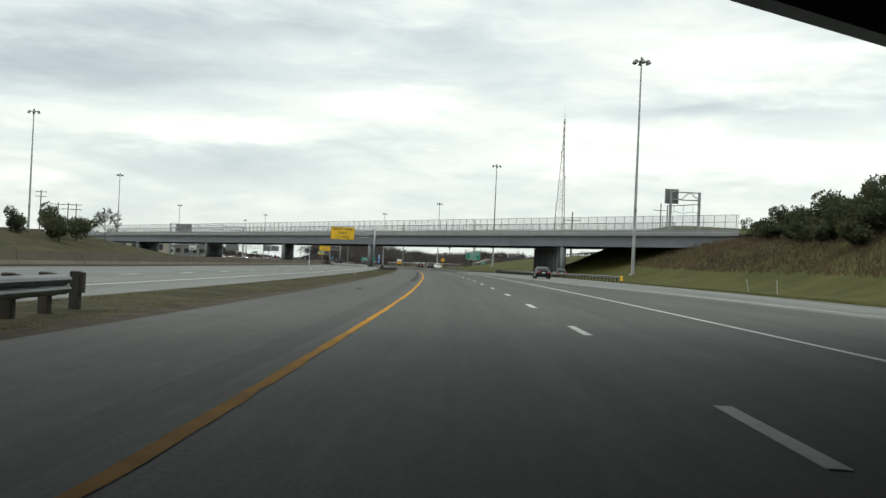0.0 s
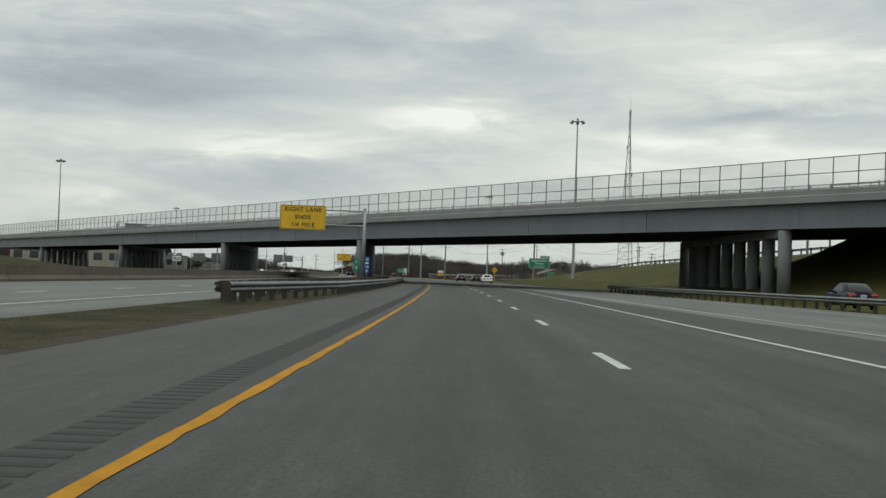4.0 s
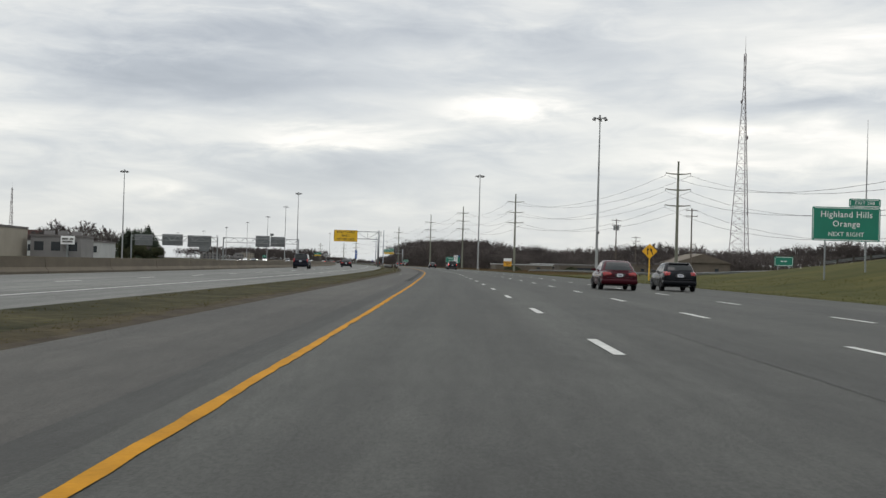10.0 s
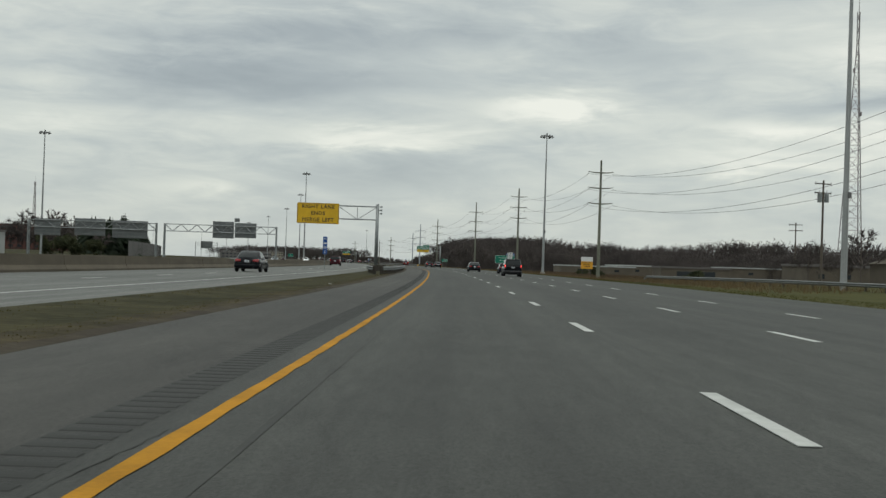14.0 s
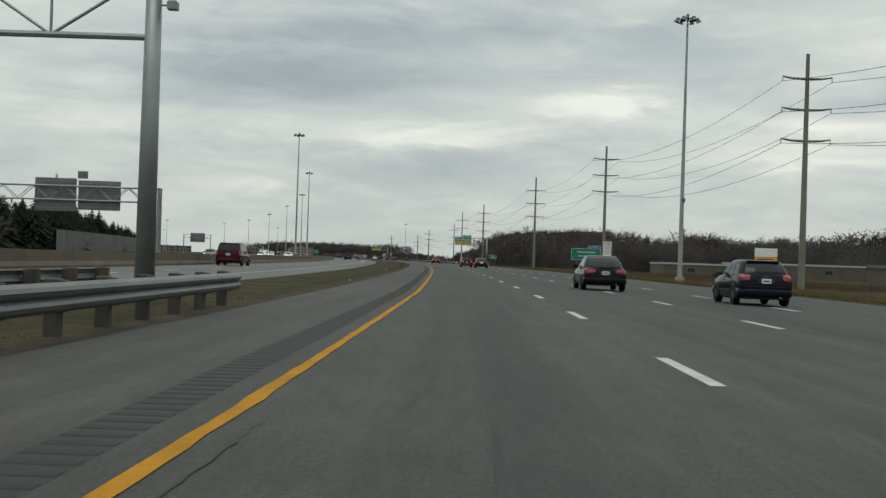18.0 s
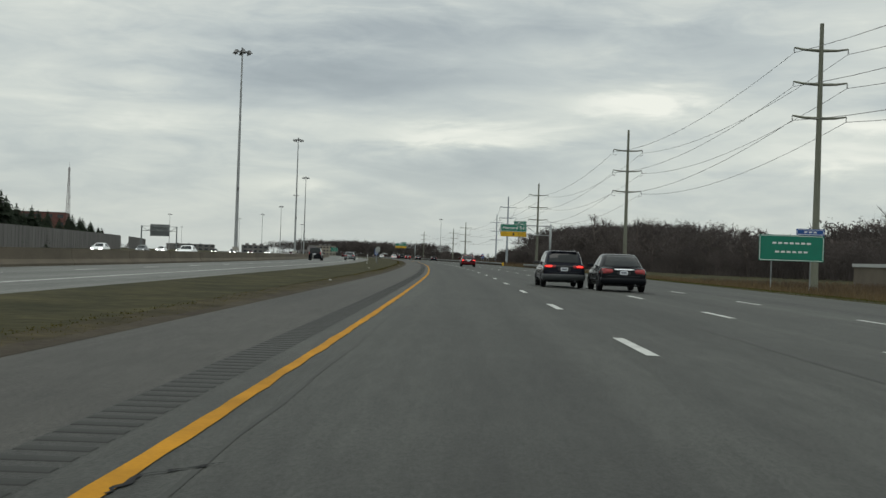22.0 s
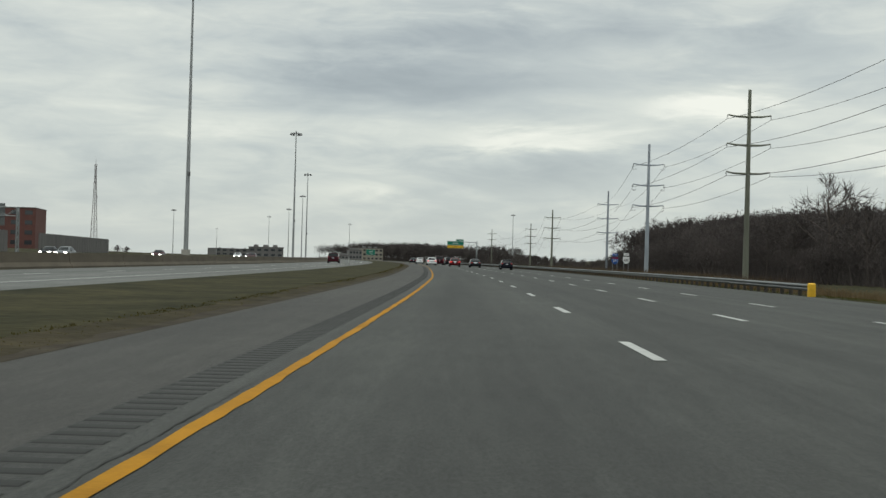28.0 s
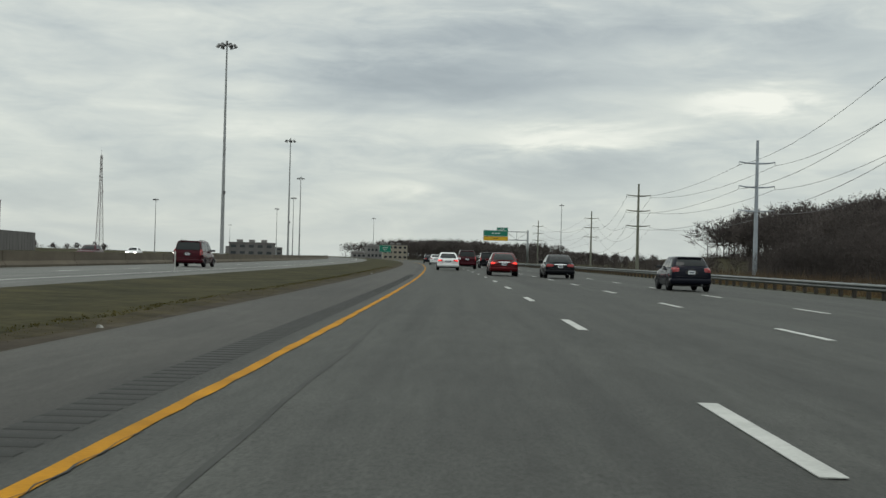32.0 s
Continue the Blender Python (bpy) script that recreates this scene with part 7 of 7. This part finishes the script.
    for sx in (-1, 1):
        c = ((sx * xi, li), (sx * xo, lo_), (sx * xo, uo), (sx * xi, ui))
        lamp = patch(tree, "tail_light", c, "tail", root, lift=0.014, label="red tail light")
        xm, zm = (xi + xo) / 2 + (0.0 if boxy else 0.06), (li + ui) / 2
        hx, hz = (xo - xi) * 0.32, (ui - li) * (0.22 if boxy else 0.34)
        zm += 0.06 if boxy else 0.0
        patch(tree, "bulb", ((sx * (xm - hx), zm - hz), (sx * (xm + hx), zm - hz), (sx * (xm + hx), zm + hz), (sx * (xm - hx), zm + hz)), "tail_lit" if lit else "tail", lamp, n=(4, 3), lift=0.036, label="glowing brake lamp" if lit else "")
        zf = stations[-2][3] - 0.12
        patch(tree, "headlight", ((sx * 0.38, zf - 0.05), (sx * (stations[-2][1] - 0.01), zf - 0.05), (sx * (stations[-2][1] - 0.01), zf + 0.09), (sx * 0.42, zf + 0.05)), "headlight" if headlamps else "chrome", root, end=1, lift=0.012)
    zp = {"sedan": 0.745, "wagon": 0.755, "hatch": 0.80, "suv": 0.93, "van": 0.86}[kind]
    patch(tree, "plate_recess", ((-0.27, zp - 0.09), (0.27, zp - 0.09), (0.25, zp + 0.10), (-0.25, zp + 0.10)), "trim", root, n=(4, 3), lift=0.004)
    plate_ = patch(tree, "licence_plate", ((-0.152, zp - 0.075), (0.152, zp - 0.075), (0.152, zp + 0.075), (-0.152, zp + 0.075)), "plate", root, n=(2, 2), lift=0.02, nip=0.05)
    patch(tree, "plate_bar", ((-0.10, zp - 0.022), (0.10, zp - 0.022), (0.10, zp + 0.022), (-0.10, zp + 0.022)), "bar_dark", plate_, n=(1, 1), lift=0.024, nip=0)
    # seam round the boot lid or tailgate
    zs = stations[0][2] + 0.155
    patch(tree, "tailgate_gap", ((-0.62, zs), (0.62, zs), (0.62, zs + 0.014), (-0.62, zs + 0.014)), "trim", root, n=(6, 1), lift=0.004, nip=0)
    if chrome:
        patch(tree, "chrome_strip", ((-0.40, zp + 0.105), (0.40, zp + 0.105), (0.40, zp + 0.15), (-0.40, zp + 0.15)), "chrome", root, n=(6, 2), lift=0.03, label="chrome strip over the plate")
    if kind == "sedan":
        bm = bmesh.new()
        rings = []
        for x in (-0.8, -0.4, 0, 0.4, 0.8):
            k = 0.0 if abs(x) < 0.5 else -0.02
            y = rear + 0.13 + abs(x) * 0.09
            z_ = 0.918 + k
            rings.append([bm.verts.new((x * bw, y, z_)), bm.verts.new((x * bw, y - 0.03, z_ + 0.045)), bm.verts.new((x * bw, y + 0.16, z_ + 0.04)), bm.verts.new((x * bw, y + 0.2, z_))])
        skin(bm, rings)
        shaded(part("trunk_lip", bm, paint, root), 50)
    else:
        y = tree.ray_cast(Vector((0, -6, r0 + 0.05)), Vector((0, 1, 0)))[0].y
        bm = bmesh.new()
        rod(bm, (0.05, y - 0.02, r0 - 0.01), (-0.42, y + 0.01, r0 + 0.05), 0.012, n=5)
        part("wiper", bm, "trim", root)
        if kind == "wagon":
            patch(tree, "tailgate_strip", ((-0.34, 0.83), (0.34, 0.83), (0.34, 0.90), (-0.34, 0.90)), "trim", root, lift=0.008)
        bm = bmesh.new()
        y = tree.ray_cast(Vector((0, -6, roof_z - 0.08)), Vector((0, 1, 0)))[0].y
        box(bm, 0, y + 0.06, roof_z - 0.045, hi * 1.72, 0.22, 0.045, bevel=0.015)
        part("roof_spoiler", bm, paint, root)
        patch(tree, "handle_grip", ((-0.2, zp + 0.13), (0.2, zp + 0.13), (0.2, zp + 0.16), (-0.2, zp + 0.16)), "trim", root, n=(3, 1), lift=0.012)
    bm = bmesh.new()
    if boxy:
        box(bm, 0, rr + 0.32, roof_z - 0.10, 0.30, 0.03, 0.025, bevel=0.006)
    else:
        box(bm, 0, wide(r1)[1] + 0.10, r1 - 0.012, 0.16, 0.03, 0.018, bevel=0.004)
    part("high_brake_light", bm, "tail", root)
    if rails:
        for sx in (-1, 1):
            bm = bmesh.new()
            x = sx * (hi - 0.13)
            pipe(bm, [(x, rr + 0.3, roof_z - 0.03), (x, rr + 0.5, roof_z + 0.03), (x, rf - 0.5, roof_z + 0.03), (x, rf - 0.3, roof_z - 0.03)], 0.02, 6)
            part("roof_rail", bm, "trim", root)
    if antenna:
        bm = bmesh.new()
        rod(bm, (0, rr + 0.3, roof_z - 0.02), (0, rr + 0.12, roof_z + 0.07), 0.016, 0.006, 5)
        part("antenna", bm, "trim", root)
    bm = bmesh.new()
    rod(bm, (0.45, rear - 0.02, zl - 0.17), (0.45, rear + 0.3, zl - 0.17), 0.03, n=8)
    part("exhaust", bm, "rim", root)
    r_w = 0.325 if kind != "suv" else 0.37
    for sx in (-1, 1):
        for y in (rear * 0.60, front * 0.61):
            # dark disc proud of the body stands for the shaded wheel well
            bm = bmesh.new()
            pts = [(y + (r_w + 0.05) * math.cos(q), r_w + (r_w + 0.05) * math.sin(q)) for q in (math.pi * (k - 1) / 12 for k in range(15))]
            a_ = [bm.verts.new((sx * (bw - 0.12), yy, z_)) for yy, z_ in pts]
            b_ = [bm.verts.new((sx * (bw + 0.005), yy, z_)) for yy, z_ in pts]
            skin(bm, [a_, b_])
            part("wheel_well_shade", bm, "trim", root)
            k = r_w / 0.325
            wh = share("wheel", _TYRE, root, pose(sx * (bw - 0.085), y, r_w, 0, 0, 0 if sx > 0 else 180) @ Matrix.Diagonal((1.0, k, k, 1)))
            share("rim", _RIM, wh, pose(0.014, 0, 0))
    return root


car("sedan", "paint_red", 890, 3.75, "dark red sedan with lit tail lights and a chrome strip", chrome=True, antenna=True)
car("wagon", "paint_navy", 785.5, 4.35, "dark station wagon with grey cladding and roof rails, tail lights lit", cladding="cladding", rails=True)
car("suv", "paint_black", 596.4, 6.95, "black sport utility vehicle with roof rails and dark rear glass", rails=True, cladding="trim")
car("sedan", "paint_white", 356, 10.1, "white sedan with wide red tail lights", scale=1.02, lit=False)
car("van", "paint_maroon", 697, -16.9, "maroon minivan on the roadway beyond the median", rails=True, lit=False)
car("sedan", "paint_black", 150.5, 13.0, "dark sedan on the entrance ramp", lit=False)
car("hatch", "paint_navy", 1112.5, 9.9, "dark blue hatchback with a sloping tailgate", lit=False)
car("sedan", "paint_black", 1135.5, 6.6, "dark sedan with a bright plate strip", lit=False, chrome=True)
car("sedan", "paint_white", 1161, 0.1, "white sedan driving far ahead in the same lane")
car("suv", "paint_maroon", 1181, 2.3, "dark maroon sport utility vehicle with a roof rack", rails=True, lit=False)
car("suv", "paint_black", 1199, 5.3, "black sport utility vehicle far ahead", lit=False)
car("hatch", "paint_white", 1235, 0.2, "small white car far ahead in the queue", lit=False)
car("sedan", "paint_navy", 1275, 0.2, "dark blue sedan far ahead in the queue", lit=False)
car("sedan", "paint_grey", 1320, 3.8, "grey sedan far ahead", lit=False)
# the red sedan from above set a second time, to fit the final view
car("sedan", "paint_red", 1137.5, 3.3, "second copy of the dark red sedan, set among the cars ahead", chrome=True)
car("sedan", "paint_navy", 205, 22.3, "dark blue sedan coming down the entrance ramp", lit=False)
car("sedan", "paint_maroon", 401, 8.2, "maroon sedan in the middle lane", lit=False)
car("hatch", "paint_black", 403, 11.6, "dark hatchback in the outer lane", lit=False)
car("sedan", "paint_black", 655, 6.0, "black sedan in the middle lane", lit=False)
car("hatch", "paint_navy", 643, 9.6, "dark blue hatchback in the outer lane", lit=False)
car("sedan", "paint_black", 783, 6.4, "black sedan in the middle lane", lit=False, chrome=True)
car("van", "paint_maroon", 1142, -17.2, "dark maroon minivan beyond the median", rails=True, lit=False)
car("sedan", "paint_black", 556, -14.0, "black sedan beyond the median", lit=False)
car("suv", "paint_navy", 489, -16.5, "dark sport utility vehicle beyond the median", lit=False)
car("suv", "paint_black", 912, -17.2, "black pickup-like vehicle far off on the other roadway", lit=False)
car("sedan", "paint_grey", 950, -13.8, "grey sedan far off on the other roadway", lit=False)
for i, (s, l, p) in enumerate(((1000, -50.8, "paint_grey"), (1004, -56.2, "paint_white"), (1050, -59, "paint_navy"), (905, -46.5, "paint_white"), (1095, -50.0, "paint_grey"), (1150, -48.5, "paint_maroon"), (1250, -46.0, "paint_white"), (1112, -57.0, "paint_black"), (1300, -47.5, "paint_grey"), (960, -52.0, "paint_grey"), (880, -30, "paint_white"), (800, -36, "paint_grey"), (1185, -36, "paint_maroon"))):
    car("sedan", p, s, l, "oncoming car with its headlights on behind the barrier", lit=False, turn=180, headlamps=i < 9)


# ---------------------------------------------------------------- small things along the road
def slim_mast(s, l, height):
    zg = ground_z(s, l)
    root = thing("antenna_mast", place(s, l, zg), "very slim grey antenna mast behind the bank", "mast")
    bm = bmesh.new()
    rod(bm, (0, 0, -0.5), (0, 0, height * 0.75), 0.22, 0.14, 8)
    part("shaft", bm, "mast", root)
    bm = bmesh.new()
    rod(bm, (0, 0, height * 0.75), (0, 0, height), 0.09, 0.04, 6)
    part("tip", bm, "mast", root)


slim_mast(591, 93.3, 34)


def delineator(s, l, h=1.15, lean=0.0):
    root = thing("delineator_post", place(s, l, ground_z(s, l)) @ pose(0, 0, 0, 0, lean, 0), "slim white delineator post in the grass", "marker post", "delineator posts")
    bm = bmesh.new()
    box(bm, 0, 0, h / 2 - 0.1, 0.075, 0.02, h + 0.2, bevel=0.008)
    p = part("post", bm, "marker", root)
    bm = bmesh.new()
    box(bm, 0, -0.013, h - 0.12, 0.055, 0.006, 0.13)
    part("reflector", bm, "sign_white", p)


for s_, l_, h_, a_ in ((118.7, 29.9, 1.3, -12), (108.1, 29.6, 1.3, -4), (873, -8.4, 1.1, 3), (77, -8.8, 1.15, 0), (919, -12.9, 1.2, 0), (1119, -13.6, 1.2, 0), (897, -16.5, 1.2, 2)):
    delineator(s_, l_, h_, a_)


def litter():
    rng = random.Random(9)
    spots = [(780, -4.75), (653, -4.55), (449, -3.9), (98, -7.2), (700, -5.2), (830, -6.2), (940, -5.0), (1075, -4.7), (345, -5.4), (352, -5.6), (520, -5.2), (585, -5.1), (868, -4.7), (1130, -4.6)]
    for s, l in spots:
        bm = bmesh.new()
        r = rng.uniform(0.05, 0.11)
        pts = [(r * rng.uniform(0.6, 1.3) * math.cos(a), r * rng.uniform(0.6, 1.3) * math.sin(a)) for a in (0.9 * k for k in range(7))]
        skin(bm, [[bm.verts.new((x, y, 0)) for x, y in pts], [bm.verts.new((x * 0.7, y * 0.7 + rng.uniform(-0.02, 0.02), rng.uniform(0.025, 0.055))) for x, y in pts]])
        ob = part("litter", bm, "litter", None, "", place(s, l, (ground_z(s, l) + 0.015) if l < left_edge(s) else 0.0, rng.uniform(0, 360)))
        tagged(ob, "small crumpled piece of pale litter beside the road", "litter", "roadside litter")


litter()


def tyre_scrap(s, l, n, k_):
    rng = random.Random(n)
    bm = bmesh.new()
    pts = []
    for k in range(7):
        pts.append((0.05 * rng.uniform(-1, 1) + 0.09 * (k - 3), 0.05 * math.sin(k * 1.3), 0.03 + 0.02 * math.sin(k * 0.9)))
    pipe(bm, pts, [0.02, 0.03, 0.035, 0.03, 0.035, 0.028, 0.015], 5)
    ob = part("tyre_scrap", bm, "tyre", None, "", place(s, l, cross(s, l)) @ Matrix.Diagonal((k_, k_, k_, 1)))
    tagged(ob, "curled black scrap of tyre rubber on the pavement", "debris", "road debris")


for i, (s_, l_) in enumerate(((736.2, -1.05), (46.6, -3.6))):
    tyre_scrap(s_, l_, i, 0.8 - 0.45 * i)


def transverse_seams():
    """Sealed joints across the lanes."""
    for s0 in (402, 708.8, 713.1, 300, 560, 905, 1042):
        rng = random.Random(int(s0))
        bm = bmesh.new()
        l0, l1 = rng.uniform(-1.2, -0.4), rng.uniform(4.5, 9.0)
        lo, hi = [], []
        n = 24
        for k in range(n + 1):
            l = l0 + (l1 - l0) * k / n
            ds = 0.05 * math.sin(k * 1.7) + rng.uniform(-0.02, 0.02)
            w = rng.uniform(0.02, 0.045)
            s = s0 + ds
            lo.append(bm.verts.new(P(s - w, l, cross(s, l) + 0.003)))
            hi.append(bm.verts.new(P(s + w, l, cross(s, l) + 0.003)))
        for k in range(n):
            bm.faces.new((lo[k], lo[k + 1], hi[k + 1], hi[k]))
        part("sealed_joint", bm, "groove", road)


transverse_seams()


def tar_lines():
    """Wandering sealed cracks along the lanes."""
    rng = random.Random(4)
    for s0, l0, ln in ((20, -1.3, 50), (250, -1.25, 70), (330, 3.4, 60), (470, -1.2, 90), (560, 0.1, 60), (640, -1.2, 120), (700, 4.0, 80), (800, -1.25, 130), (860, 3.5, 70), (960, 2.4, 60), (1000, -1.2, 120), (620, 6.8, 120), (760, 7.4, 140), (930, 6.6, 150)):
        bm = bmesh.new()
        lo, hi, l = [], [], l0
        n = int(ln / 1.5)
        for k in range(n + 1):
            s = s0 + 1.5 * k
            l += rng.uniform(-0.025, 0.025) + (l0 - l) * 0.15
            w = rng.uniform(0.012, 0.03)
            lo.append(bm.verts.new(P(s, l - w, cross(s, l) + 0.003)))
            hi.append(bm.verts.new(P(s, l + w, cross(s, l) + 0.003)))
        for k in range(n):
            bm.faces.new((lo[k], hi[k], hi[k + 1], lo[k + 1]))
        part("sealed_crack", bm, "tar", road)


def open_cracks():
    """Narrow ragged cracks that opened beside the yellow line."""
    rng = random.Random(12)
    for s0, l0, s1, l1, w0 in ((738.8, -1.47, 739.25, -1.43, 0.022), (739.25, -1.43, 739.65, -1.13, 0.02), (672.6, -1.30, 674.6, -1.25, 0.018), (606.5, -1.26, 609.5, -1.24, 0.016), (208, -1.86, 214, -1.80, 0.018), (104, -1.90, 110, -1.84, 0.014), (408, -1.62, 413, -1.60, 0.012), (440, -1.50, 447, -1.44, 0.014),
                               (472, -1.90, 477, -1.72, 0.014), (936, -1.74, 941, -1.72, 0.014), (1062, -1.85, 1066, -1.80, 0.014), (640, -1.6, 643, -1.55, 0.012), (704, -1.66, 707, -1.60, 0.014)):
        bm = bmesh.new()
        n = max(8, int((s1 - s0) * 6))
        lo, hi = [], []
        for k in range(n + 1):
            t = k / n
            s, l = s0 + (s1 - s0) * t, l0 + (l1 - l0) * t + rng.uniform(-0.018, 0.018)
            w = w0 * (1.0 if 738 < s0 < 740 else 0.6) * rng.uniform(0.3, 1.2) * (0.3 + 0.7 * math.sin(math.pi * (0.08 + 0.84 * t)))
            lo.append(bm.verts.new(P(s, l - w, cross(s, l) + 0.008)))
            hi.append(bm.verts.new(P(s, l + w, cross(s, l) + 0.008)))
        for k in range(n):
            bm.faces.new((lo[k], hi[k], hi[k + 1], lo[k + 1]))
        part("open_crack", bm, "tyre" if s0 > 738 and s0 < 740 else "tar", road)


tar_lines()
open_cracks()


def camper():
    s, l = 392, 63.0
    zg = ground_z(s, l)
    root = thing("motorhome", place(s, l, zg, 62), "white motorhome parked on the road above the bank", "motorhome")
    bm = bmesh.new()
    box(bm, 0, 0, 1.85, 2.4, 7.2, 2.5, bevel=0.18)
    part("body", bm, "paint_white", root)
    for y in (-2.4, -0.6, 1.4):
        for sx in (-1, 1):
            bm = bmesh.new()
            box(bm, sx * 1.205, y, 2.15, 0.03, 0.95, 0.6, bevel=0.01)
            part("window", bm, "car_glass", root)
    bm = bmesh.new()
    box(bm, 0, -3.61, 2.2, 1.5, 0.03, 0.7)
    part("rear_window", bm, "car_glass", root)
    for sx in (-1, 1):
        for y in (-2.0, 2.3):
            share("wheel", _TYRE, root, pose(sx * 1.05, y, 0.33, 0, 0, 0 if sx > 0 else 180))


camper()


def concrete_block():
    bm = bmesh.new()
    box(bm, 0, 0, 0.5, 0.75, 2.6, 1.25, taper=0.55, bevel=0.0)
    ob = part("concrete_barrier_end", bm, "concrete", None, "", place(33.5, 13.0, -0.06, -8))
    tagged(ob, "weathered concrete barrier end standing in the gore", "barrier")


concrete_block()
rumble_grooves()
